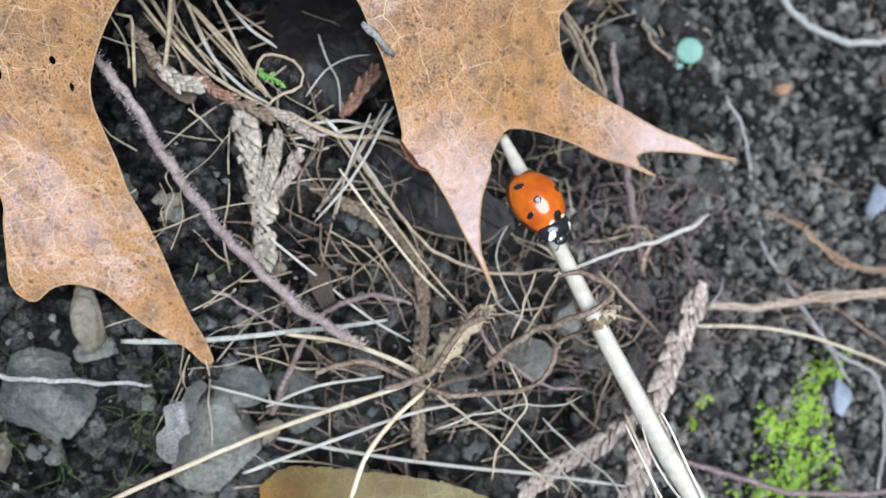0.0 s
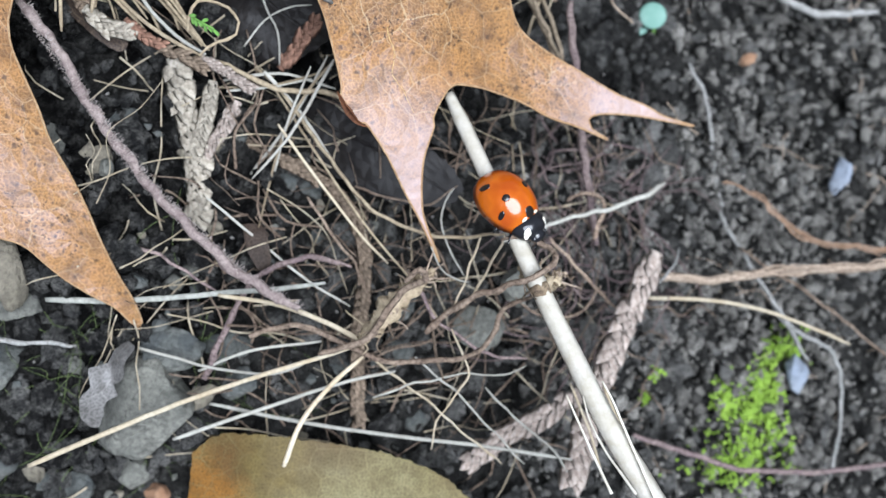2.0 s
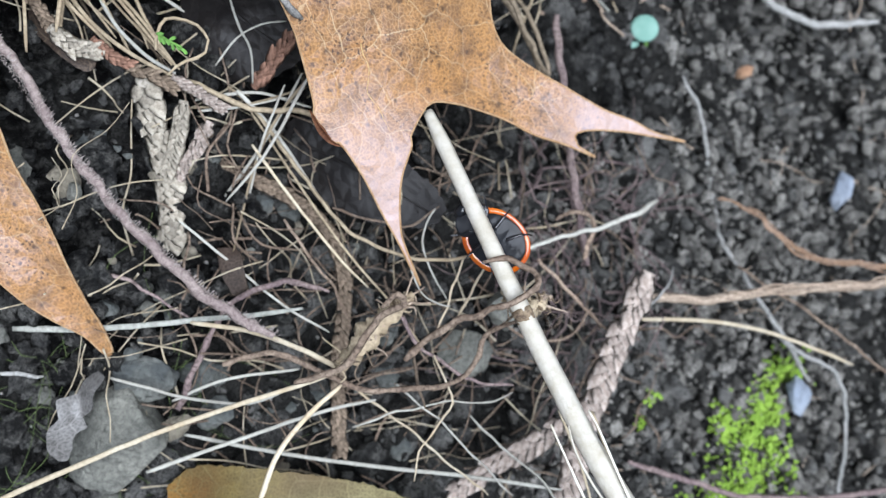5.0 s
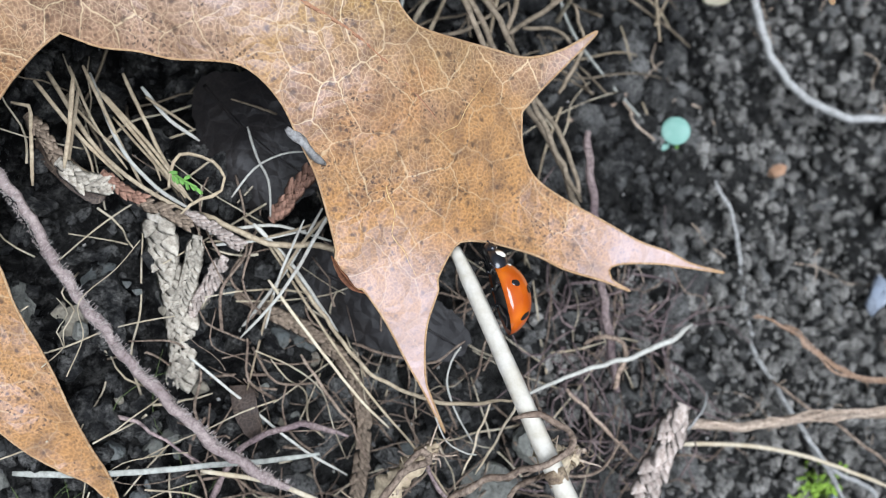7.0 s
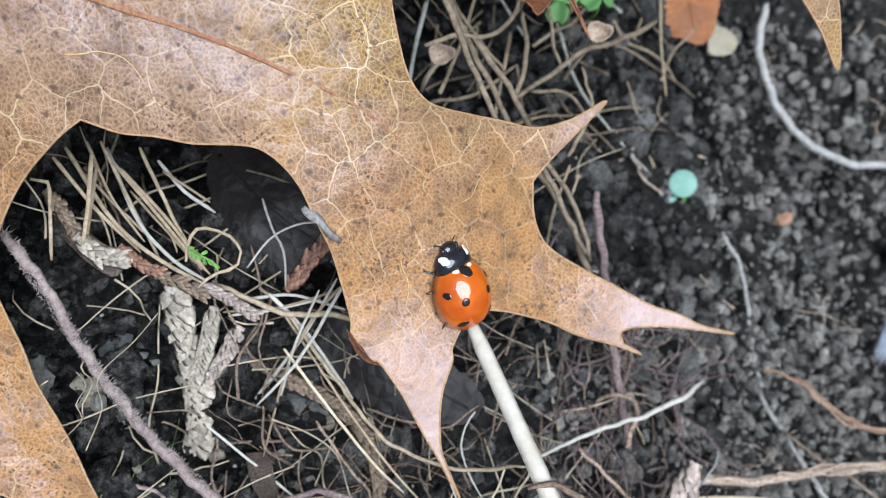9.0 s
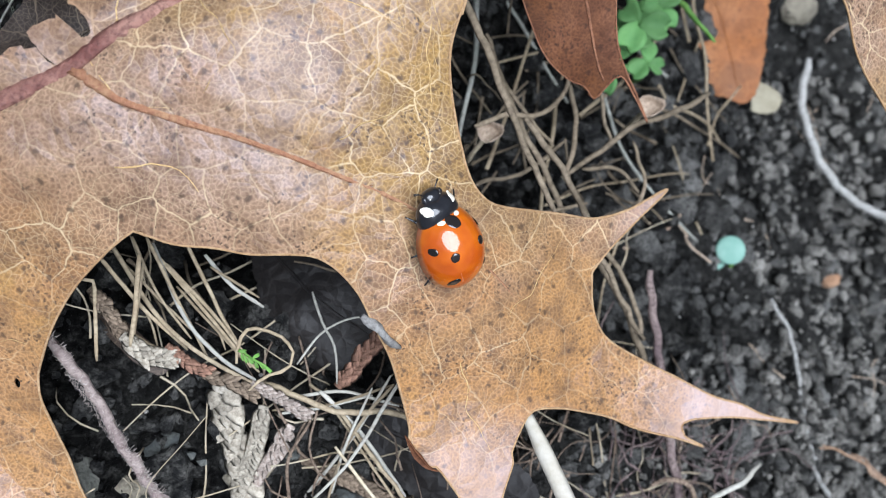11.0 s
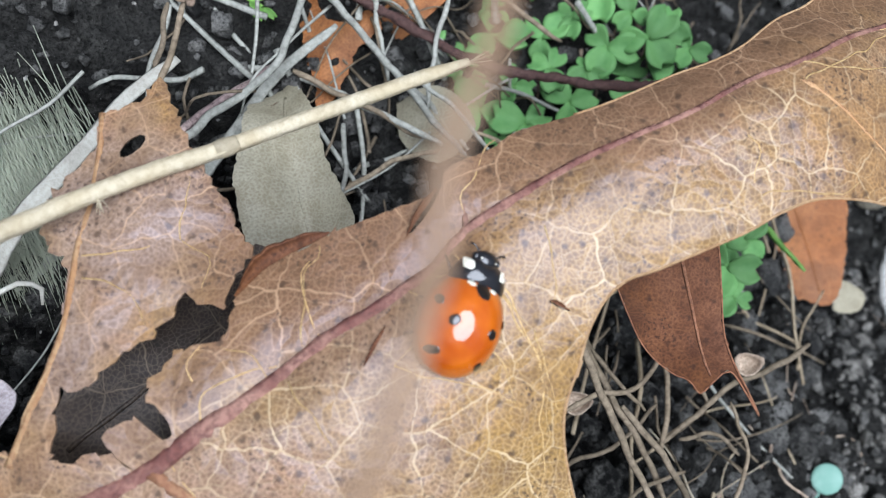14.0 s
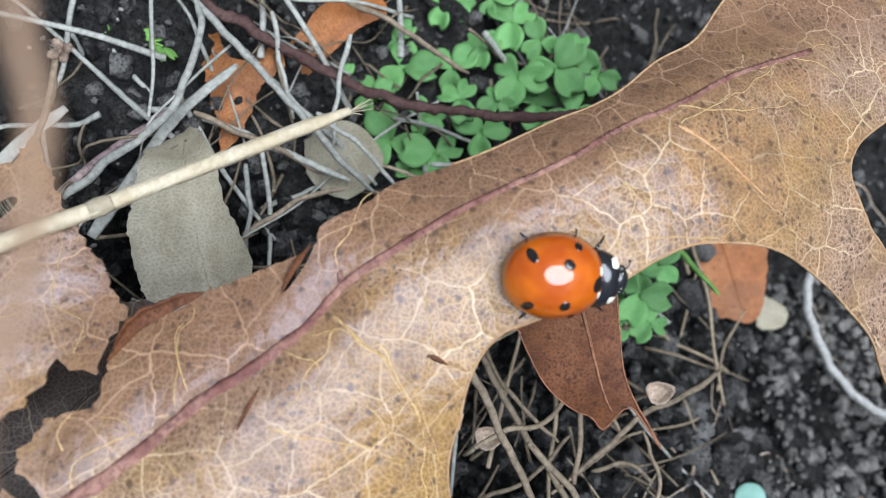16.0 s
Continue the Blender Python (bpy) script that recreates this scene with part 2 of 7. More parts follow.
fibre("fibre_pale", (0.4, 0.42, 0.32), (0.5, 0.53, 0.41), (0.28, 0.28, 0.2), 0.7, 1.0, 0.2, 0.3)
leaf_material("straw_leaf", (0.29, 0.265, 0.185), (0.17, 0.145, 0.095), (0.34, 0.32, 0.25), (0.33, 0.3, 0.22), 0.55, 0.12, (0.3, 0.28, 0.21), 0.2, 0.15)
leaf_material("scrap_grey", (0.19, 0.182, 0.172), (0.07, 0.066, 0.06), (0.25, 0.242, 0.23), (0.36, 0.34, 0.32), 0.45, 0.3, (0.22, 0.21, 0.195), 0.4, 0.3)
# Darkened well below dead-leaf brown: shade inside the tear is in this colour
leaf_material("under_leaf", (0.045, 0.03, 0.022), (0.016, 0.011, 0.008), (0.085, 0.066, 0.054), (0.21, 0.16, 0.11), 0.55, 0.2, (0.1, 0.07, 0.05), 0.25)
leaf_material("scrap_lilac", (0.38, 0.33, 0.34), (0.26, 0.21, 0.2), (0.45, 0.4, 0.42), (0.5, 0.46, 0.46), 0.5, 0.12, (0.3, 0.27, 0.28))
fibre("midrib_red", (0.155, 0.062, 0.05), (0.3, 0.165, 0.125), (0.08, 0.032, 0.028), 0.4, 2.2)
fibre("vein_tan", (0.50, 0.27, 0.12), (0.56, 0.36, 0.19), (0.36, 0.18, 0.09), 0.5)
fibre("vein_orange", (0.36, 0.16, 0.085), (0.42, 0.24, 0.13), (0.28, 0.12, 0.07), 0.5)


def soil_material(name, dark, light, pale, crumb=False, spread=(0.15, 2.4), wet=0.2):
    m, nt, bsdf = mat(name, 0.85, wet)
    v = coords(nt)
    sep = nt.nodes.new("ShaderNodeSeparateXYZ")
    nt.links.new(v, sep.inputs[0])
    a = noise_tex(nt, v, 0.06, 4.0)
    b = noise_tex(nt, v, 0.7, 6.0, 0.72)
    c = noise_tex(nt, v, 3.2, 5.0, 0.75)
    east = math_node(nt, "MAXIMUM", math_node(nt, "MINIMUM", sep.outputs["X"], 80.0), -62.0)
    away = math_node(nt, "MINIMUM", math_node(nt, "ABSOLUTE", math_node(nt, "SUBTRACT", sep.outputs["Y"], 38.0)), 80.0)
    # Paler to the right; darkest round y 38, where the leaf's shade is painted
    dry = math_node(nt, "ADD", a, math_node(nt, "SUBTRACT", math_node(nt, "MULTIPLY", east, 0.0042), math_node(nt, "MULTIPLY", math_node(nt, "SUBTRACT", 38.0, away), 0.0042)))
    # Lifted past y 52 to paint haze over the far soil
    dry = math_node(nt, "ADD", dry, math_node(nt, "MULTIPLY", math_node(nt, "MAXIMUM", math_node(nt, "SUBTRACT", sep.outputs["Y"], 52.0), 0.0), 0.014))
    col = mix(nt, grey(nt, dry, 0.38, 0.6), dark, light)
    if crumb:
        geo = nt.nodes.new("ShaderNodeNewGeometry")
        col = mix(nt, 1.0, col, grey(nt, geo.outputs["Random Per Island"], 0.0, 1.0, *spread), "MULTIPLY")
    col = mix(nt, grey(nt, b, 0.46, 0.7, 0.0, 0.8), col, pale)
    col = mix(nt, grey(nt, c, 0.45, 0.64, 0.0, 0.92), col, (0.004, 0.0038, 0.0038))
    sparkle = grey(nt, voronoi(nt, v, 2.2, "F1"), 0.06, 0.1, 0.6, 0.0)
    col = mix(nt, sparkle, col, (0.26, 0.25, 0.24))
    nt.links.new(col, bsdf.inputs["Base Color"])
    nt.links.new(grey(nt, b, 0.35, 0.7, 0.45, 0.95), bsdf.inputs["Roughness"])
    h = math_node(nt, "ADD", b, math_node(nt, "MULTIPLY", c, 0.6))
    bump(nt, bsdf, h, 1.0, 0.001)


# Dark soil, made blacker than the crumbs to put shade in the gaps
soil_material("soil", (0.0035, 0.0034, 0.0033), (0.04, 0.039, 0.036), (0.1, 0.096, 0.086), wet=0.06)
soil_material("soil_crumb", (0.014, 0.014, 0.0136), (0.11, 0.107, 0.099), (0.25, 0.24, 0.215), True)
soil_material("dry_crumb", (0.14, 0.133, 0.121), (0.27, 0.255, 0.228), (0.38, 0.36, 0.315), True, (0.3, 1.8), 0.15)


def stone_material(name, a, b, c):
    m, nt, bsdf = mat(name, 0.75, 0.4)
    v = coords(nt)
    n1, n2 = noise_tex(nt, v, 0.18, 5.0), noise_tex(nt, v, 2.2, 5.0, 0.7)
    col = mix(nt, grey(nt, n1, 0.4, 0.6), a, b)
    n3 = noise_tex(nt, v, 0.8, 6.0, 0.7)
    col = mix(nt, grey(nt, n2, 0.42, 0.7, 0.0, 0.6), col, c)
    col = mix(nt, grey(nt, n3, 0.48, 0.66, 0.0, 0.5), col, tuple(q * 0.7 for q in c))
    nt.links.new(col, bsdf.inputs["Base Color"])
    bump(nt, bsdf, math_node(nt, "ADD", n3, math_node(nt, "MULTIPLY", n2, 0.3)), 0.9, 0.0012)


stone_material("stone_grey", (0.2, 0.2, 0.17), (0.29, 0.285, 0.24), (0.045, 0.045, 0.04))
stone_material("grit", (0.34, 0.32, 0.29), (0.45, 0.43, 0.4), (0.2, 0.19, 0.17))
stone_material("stone_dark", (0.085, 0.093, 0.09), (0.24, 0.245, 0.215), (0.03, 0.031, 0.028))
stone_material("stone_tan", (0.297, 0.264, 0.198), (0.22, 0.198, 0.143), (0.12, 0.1, 0.08))
stone_material("stone_orange", (0.45, 0.25, 0.14), (0.5, 0.32, 0.2), (0.3, 0.17, 0.1))
stone_material("stone_blue", (0.33, 0.38, 0.46), (0.42, 0.46, 0.52), (0.25, 0.28, 0.34))


def green_material(name, a, b, rough=0.7):
    m, nt, bsdf = mat(name, rough, 0.4)
    v = coords(nt)
    info = nt.nodes.new("ShaderNodeObjectInfo")
    col = mix(nt, grey(nt, noise_tex(nt, v, 0.5, 4.0), 0.35, 0.65), a, b)
    col = mix(nt, 1.0, col, grey(nt, info.outputs["Random"], 0, 1, 0.75, 1.2), "MULTIPLY")
    nt.links.new(col, bsdf.inputs["Base Color"])
    bump(nt, bsdf, noise_tex(nt, v, 2.0, 4.0), 0.4, 0.0002)


green_material("clover_green", (0.08, 0.21, 0.06), (0.19, 0.37, 0.12))
green_material("moss_green", (0.16, 0.27, 0.025), (0.25, 0.38, 0.045), 0.7)
green_material("thread_green", (0.07, 0.1, 0.03), (0.12, 0.16, 0.05))
green_material("pale_green", (0.13, 0.25, 0.2), (0.18, 0.3, 0.25))
green_material("fresh_green", (0.1, 0.23, 0.04), (0.17, 0.33, 0.07))


def shell_material(name, a, b, rough, coat):
    m, nt, bsdf = mat(name, rough, 0.15)
    v = coords(nt)
    n = noise_tex(nt, v, 0.35, 2.0)
    nt.links.new(mix(nt, grey(nt, n, 0.4, 0.6), a, b), bsdf.inputs["Base Color"])
    bsdf.inputs["Coat Weight"].default_value = coat
    bsdf.inputs["Coat Roughness"].default_value = 0.05
    bsdf.inputs["Coat IOR"].default_value = 1.6
    bump(nt, bsdf, math_node(nt, "ADD", math_node(nt, "MULTIPLY", noise_tex(nt, v, 9.0, 2.0), 0.05), noise_tex(nt, v, 0.9, 1.0)), 0.35, 0.0004)


shell_material("elytron_orange", (0.36, 0.062, 0.001), (0.47, 0.105, 0.0012), 0.35, 1.0)
shell_material("beetle_black", (0.006, 0.006, 0.007), (0.012, 0.012, 0.014), 0.35, 0.8)
shell_material("beetle_white", (0.68, 0.64, 0.48), (0.75, 0.72, 0.6), 0.45, 0.4)
shell_material("spot_black", (0.008, 0.006, 0.005), (0.014, 0.01, 0.008), 0.3, 1.0)
shell_material("belly_black", (0.006, 0.006, 0.007), (0.016, 0.017, 0.02), 0.5, 0.15)

# ---- builders ----
MM = 0.001


def thin_plate(points, slack):
    """A smooth sheet z(x, y) over a few heights, in millimetres."""
    p = np.array(points, float)
    n = len(p)

    def kernel(r2):
        return np.where(r2 > 0, r2 * np.log(r2 + 1e-9), 0) / 200

    a = np.zeros((n + 3, n + 3))
    a[:n, :n] = kernel(((p[:, None, :2] - p[None, :, :2]) ** 2).sum(-1)) + slack * np.eye(n)
    a[:n, n], a[:n, n + 1:], a[n, :n], a[n + 1:, :n] = 1, p[:, :2], 1, p[:, :2].T
    s = np.linalg.solve(a, np.concatenate([p[:, 2], [0, 0, 0]]))

    def height(x, y):
        x, y = np.asarray(x, float), np.asarray(y, float)
        r2 = (x[..., None] - p[:, 0]) ** 2 + (y[..., None] - p[:, 1]) ** 2
        return kernel(r2) @ s[:n] + s[n] + s[n + 1] * x + s[n + 2] * y

    return height


def part(name, bm, material, parent=None, label="", smooth=True):
    """Links a bmesh, in millimetres, as one mesh object."""
    me = bpy.data.meshes.new(name)
    bmesh.ops.scale(bm, vec=(MM, MM, MM), verts=bm.verts)
    if smooth:
        for f in bm.faces:
            f.smooth = True
    bm.to_mesh(me)
    bm.free()
    me.materials.append(MATS[material])
    ob = new(name, me)
    if parent:
        ob.parent = parent
    if label:
        ob["label"] = label
    return ob


def mesh_part(name, verts, faces, material, parent=None, label="", smooth=True, weld=False):
    me = bpy.data.meshes.new(name)
    me.from_pydata([tuple(c * MM for c in v) for v in verts], [], faces)
    if weld:
        bm = bmesh.new()
        bm.from_mesh(me)
        bmesh.ops.remove_doubles(bm, verts=bm.verts, dist=2e-6)
        bm.to_mesh(me)
        bm.free()
    if smooth:
        me.polygons.foreach_set("use_smooth", [True] * len(me.polygons))
    me.materials.append(MATS[material])
    ob = new(name, me)
    if parent:
        ob.parent = parent
    if label:
        ob["label"] = label
    return ob


def empty(name, x=0, y=0, z=0):
    ob = new(name)
    ob.empty_display_size = 0.002
    ob.location = (x * MM, y * MM, z * MM)
    return ob


def spline(pts, step):
    """Points along a smooth curve through pts, about a step apart."""
    p = [Vector(q) for q in pts]
    if len(p) == 2:
        n = max(2, int((p[1] - p[0]).length / step))
        return [p[0].lerp(p[1], i / n) for i in range(n + 1)]
    p = [2 * p[0] - p[1]] + p + [2 * p[-1] - p[-2]]
    out = []
    for a, b, c, d in zip(p, p[1:], p[2:], p[3:]):
        n = max(1, int((c - b).length / step))
        for i in range(n):
            t = i / n
            out.append(0.5 * (2 * b + (c - a) * t + (2 * a - 5 * b + 4 * c - d) * t * t + (3 * b - a - 3 * c + d) * t ** 3))
    out.append(p[-2])
    return out


def tube_data(path, radius, sides=7, rough=0.12, flat=1.0, seed=0.0, close=True, ribs=0.0):
    """Verts and faces of a slightly knobbly tube round a path; radius(s) for s from 0 to 1."""
    verts, faces = [], []
    n = len(path)
    side = None
    for i, p in enumerate(path):
        d = (path[min(i + 1, n - 1)] - path[max(i - 1, 0)]).normalized()
        if side is None:
            side = d.orthogonal().normalized() if abs(d.z) > 0.95 else d.cross(Vector((0, 0, 1))).normalized()
        side = (side - d * side.dot(d)).normalized()
        up = side.cross(d)
        r = radius(i / (n - 1))
        for k in range(sides):
            a = 2 * math.pi * k / sides
            w = 1 + rough * noise.noise(Vector((p.x * 1.3 + seed, p.y * 1.3 + 3 * math.cos(a), p.z * 1.3 + 3 * math.sin(a))))
            w *= 1 + ribs * (1 if k % 2 else -1)
            verts.append(p + side * (math.cos(a) * r * w) + up * (math.sin(a) * r * w * flat))
    for i in range(n - 1):
        for k in range(sides):
            a, b = i * sides + k, i * sides + (k + 1) % sides
            faces.append((a, b, b + sides, a + sides))
    if close:
        faces.append(tuple(range(sides))[::-1])
        faces.append(tuple((n - 1) * sides + k for k in range(sides)))
    return verts, faces


def add(store, data):
    """Joins verts and faces to a store."""
    k = len(store[0])
    store[0].extend(data[0])
    store[1].extend(tuple(i + k for i in f) for f in data[1])


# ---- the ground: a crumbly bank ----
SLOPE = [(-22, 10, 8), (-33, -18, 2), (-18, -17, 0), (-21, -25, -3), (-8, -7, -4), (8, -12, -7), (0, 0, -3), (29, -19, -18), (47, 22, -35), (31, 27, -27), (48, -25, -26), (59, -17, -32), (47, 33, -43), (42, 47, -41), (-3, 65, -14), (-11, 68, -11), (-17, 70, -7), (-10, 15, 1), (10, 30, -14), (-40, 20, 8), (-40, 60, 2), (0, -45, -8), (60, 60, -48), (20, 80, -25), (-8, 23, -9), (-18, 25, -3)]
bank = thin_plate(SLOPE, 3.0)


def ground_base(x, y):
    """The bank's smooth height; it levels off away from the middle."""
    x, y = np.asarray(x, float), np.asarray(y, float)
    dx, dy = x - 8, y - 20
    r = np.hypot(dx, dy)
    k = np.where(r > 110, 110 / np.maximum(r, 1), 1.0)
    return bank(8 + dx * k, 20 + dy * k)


def cells(x, y, size, seed):
    """Distance to the nearest of a field of scattered points, in cell sizes."""
    gx, gy = x / size, y / size
    ix, iy = np.floor(gx), np.floor(gy)
    best = np.full(x.shape, 9.0)
    for ox in (-1, 0, 1):
        for oy in (-1, 0, 1):
            cx, cy = ix + ox, iy + oy
            h1 = np.modf(np.abs(np.sin(cx * 127.1 + cy * 311.7 + seed) * 43758.5453))[0]
            h2 = np.modf(np.abs(np.sin(cx * 269.5 + cy * 183.3 + seed) * 24634.6345))[0]
            best = np.minimum(best, np.hypot(cx + h1 - gx, cy + h2 - gy))
    return best


def waves(x, y, size, seed):
    """Soft value noise, about -1 to 1."""
    gx, gy = x / size, y / size
    ix, iy = np.floor(gx), np.floor(gy)
    fx, fy = gx - ix, gy - iy
    fx, fy = fx * fx * (3 - 2 * fx), fy * fy * (3 - 2 * fy)

    def h(cx, cy):
        return np.modf(np.abs(np.sin(cx * 127.1 + cy * 311.7 + seed) * 43758.5453))[0]

    top = h(ix, iy) * (1 - fx) + h(ix + 1, iy) * fx
    low = h(ix, iy + 1) * (1 - fx) + h(ix + 1, iy + 1) * fx
    return 2 * (top * (1 - fy) + low * fy) - 1


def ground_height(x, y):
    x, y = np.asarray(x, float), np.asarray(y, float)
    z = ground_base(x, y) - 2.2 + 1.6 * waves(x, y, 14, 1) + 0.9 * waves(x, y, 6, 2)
    wx, wy = x + 1.2 * waves(x, y, 4, 3), y + 1.2 * waves(x, y, 4, 4)
    z = z + 4.4 * np.maximum(0, 1 - cells(wx, wy, 6.5, 5) ** 1.4) - 2.9
    z = z + 2.9 * np.maximum(0, 1 - cells(wx, wy, 2.6, 6) ** 1.4) * (0.4 + 0.6 * (waves(x, y, 9, 7) > -0.3))
    z = z + 1.3 * np.maximum(0, 1 - cells(wx, wy, 1.15, 8) ** 1.4) + 0.4 * waves(x, y, 0.7, 9) - 0.5
    return z


def make_ground():
    near = np.arange(-70, 98, 0.32)
    far = 98 + np.cumsum(0.6 * 1.22 ** np.arange(58))
    xs = np.concatenate([-(far[::-1] - 28), near, far])
    ys = np.concatenate([-(far[::-1] - 28), near, far])
    gx, gy = np.meshgrid(xs, ys, indexing="ij")
    z = ground_height(gx, gy)
    v = np.stack([gx, gy, z], -1).reshape(-1, 3) * MM
    nx, ny = len(xs), len(ys)
    a = (np.arange(nx - 1)[:, None] * ny + np.arange(ny - 1)[None, :]).reshape(-1)
    f = np.stack([a, a + ny, a + ny + 1, a + 1], -1)
    me = bpy.data.meshes.new("ground")
    me.vertices.add(len(v))
    me.vertices.foreach_set("co", v.reshape(-1))
    me.loops.add(f.size)
    me.loops.foreach_set("vertex_index", f.reshape(-1))
    me.polygons.add(len(f))
    me.polygons.foreach_set("loop_start", np.arange(len(f)) * 4)
    me.polygons.foreach_set("use_smooth", [True] * len(f))
    me.update(calc_edges=True)
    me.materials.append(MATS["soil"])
    return tagged(new("ground", me), "dark crumbly garden soil on a bank", "soil", kind="structure")


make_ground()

# ---- the oak leaf ----
CREST = [(-33, 12, 14.5), (-28, -3, 11.2), (-22, -13, 5), (-38, -2, 14), (-44, 18, 20), (-30, 28.6, 25.4), (-22, 25, 22), (-25, 34.6, 26.3), (-18.5, 27, 24.4), (-13, 33, 25.4), (-16, 38, 26.6), (-7, 25.3, 21.5), (0.7, 24, 18.3), (-2, 34.5, 21.3), (-45, 32, 24), (-60, 25, 22), (2, 56.8, 20.5), (9.5, 59.8, 18.5)]
RIM = [(4, 20.6, 14.1), (8, 27.7, 9.5), (14, 26.7, 6.1), (5.7, 16.6, 11.2), (-2.5, 15.2, 14.2), (2.4, 3.5, 11.2), (10.2, 15.2, 6.2), (20, 11.2, 3), (-3, 42.5, 24), (-7.6, 51, 25.2), (-17.7, 45, 25.5), (7, 48.3, 24.7), (14.3, 57.4, 22.8), (22, 54.5, 20.5), (27.4, 59.5, 14), (-26, 50, 24.8), (-5, 54, 22), (17, 64.5, 14.5), (-14, 49.8, 23.2), (-20, 48, 21), (-30, 55, 22)]
leaf_z = thin_plate(CREST + RIM, 0.5)
LEFT_LOBE_INNER = [(-21.9, 24.8), (-24.3, 23.1), (-26.7, 20.9), (-28.6, 18.3), (-30.1, 15.6), (-30.5, 14.7), (-30.5, 12.0), (-29.1, 7.6), (-28.4, 5.1), (-27.1, 2.6), (-25.9, -0.5), (-25.1, -3.1), (-24.0, -6.4), (-23.0, -8.6), (-22.3, -10.9), (-21.5, -13.3)]
LEFT_LOBE_OUTER = [(-23.0, -11.2), (-24.6, -9.5), (-26.5, -8.2), (-28.3, -6.8), (-29.8, -5.2), (-31.3, -3.8), (-33.1, -3.2), (-34.5, -3.2), (-35.7, -3.7), (-36.9, -4.7), (-37.9, -4.4), (-38.7, -3.2), (-38.8, -0.5), (-38.9, 2.1), (-39.0, 4.5)]
MID_LOBE = [(6.1, 11.3), (5.2, 10.2), (4.3, 8.2), (4.4, 7.4), (3.6, 4.8), (3.4, 2.7), (3.5, 0.1), (3.9, -1.3), (5.2, -4.7), (3.3, -0.9), (1.9, 1.6), (0.6, 4.2), (-0.5, 6.0), (-1.6, 7.4), (-2.4, 7.4), (-3.0, 8.0), (-3.7, 9.2), (-3.6, 10.4), (-4.4, 13.9), (-5.0, 16.1), (-6.1, 18.6), (-7.0, 20.6), (-8.3, 22.2), (-9.7, 23.1), (-11.2, 23.3), (-14.2, 23.3), (-16.5, 23.7), (-19.1, 23.9), (-21.0, 24.5)]
RIGHT_LOBE = [(11.1, 22.4), (11.1, 22.1), (11.3, 19.3), (12.6, 16.9), (16.0, 14.9), (19.1, 13.4), (22.3, 11.8), (25.0, 11.0), (27.2, 10.0), (30.6, 9.2), (26.9, 9.6), (23.9, 9.9), (20.4, 9.8), (19.4, 9.2), (19.7, 8.4), (21.5, 7.4), (18.8, 8.3), (15.4, 9.2), (12.9, 10.3), (10.3, 11.0), (8.1, 11.4)]
RIGHT_EDGE = [(32.2, 39.8), (30.2, 43.3), (26.6, 46.6), (23.5, 48.7), (20.7, 49.8), (17.7, 50.1), (15.0, 50.0), (12.4, 49.0), (10.2, 47.9), (5.2, 46.0), (3.1, 45.3), (1.7, 44.0), (0.7, 42.0), (0.1, 39.6), (0.4, 40.6), (-0.6, 37.7), (-0.6, 34.9), (0.1, 31.2), (0.8, 29.0), (1.9, 27.6), (3.5, 27.1), (8.0, 27.0), (11.1, 26.8), (14.1, 27.6), (17.3, 29.3), (14.9, 26.7), (12.8, 24.5), (11.4, 22.8)]
UPPER_EDGE = [(22.0, 69.0), (18.8, 65.3), (15.3, 63.2), (12.3, 60.8), (10.2, 59.7), (7.5, 58.8), (3.7, 57.1), (0.7, 56.0), (-2.9, 55.0), (-4.7, 53.8), (-7.2, 52.6), (-7.7, 51.7), (-8.0, 51.1), (-10.6, 50.1), (-14.1, 49.0), (-16.9, 47.9), (-18.6, 46.9), (-19.9, 45.5), (-20.4, 43.9), (-20.8, 42.5), (-22.9, 42.1), (-24.1, 41.3), (-25.0, 40.1), (-24.8, 38.8), (-23.8, 38.1), (-23.3, 37.0), (-24.2, 37.0), (-25.5, 38.0), (-27.4, 37.4), (-26.6, 35.7), (-26.0, 35.0), (-27.6, 36.3), (-29.9, 36.7)]
RIGHT_END = [(31.4, 49.6), (29.9, 51.2), (28.6, 54.4), (29.7, 56.9), (33.3, 59.2)]
FRAG = [(-32.9, 36.1), (-32.3, 38.3), (-30.9, 41.2), (-30.4, 44.1), (-30.3, 46.8), (-32.0, 49.5), (-31.5, 52.2), (-29.8, 54.6), (-29.4, 57.2), (-27.4, 57.8), (-26.0, 59.6), (-24.8, 57.1), (-23.4, 54.4), (-21.7, 51.7), (-20.4, 49.1), (-19.6, 47.7), (-20.6, 45.9), (-21.0, 44.6), (-22.8, 44.8), (-23.4, 45.5), (-23.7, 44.3), (-24.9, 43.0), (-27.1, 41.4), (-27.7, 40.8), (-29.0, 39.9), (-30.3, 39.6), (-30.2, 37.0), (-30.6, 35.7)]
MIDRIB = [(-36.1, 29.7), (-32.2, 31.7), (-28.6, 33.3), (-25.2, 35.0), (-21.7, 37.4), (-18.4, 39.5), (-15.0, 42.1), (-11.6, 44.1), (-8.2, 46.5), (-6.4, 48.5), (-3.0, 50.6), (0.5, 52.5), (4.1, 54.1), (7.8, 55.6), (11.7, 57.7), (15.7, 59.2), (20.7, 61.8), (27.7, 64.4)]
VEIN_MID = [(-25.0, 35.1), (-22.1, 33.2), (-18.6, 32.0), (-15.1, 31.0), (-11.6, 29.9), (-8.0, 28.6), (-4.4, 27.2), (-1.7, 25.8), (1.6, 23.1), (4.8, 19.8), (6.8, 16.2), (11.4, 12.7), (19.1, 10.9)]
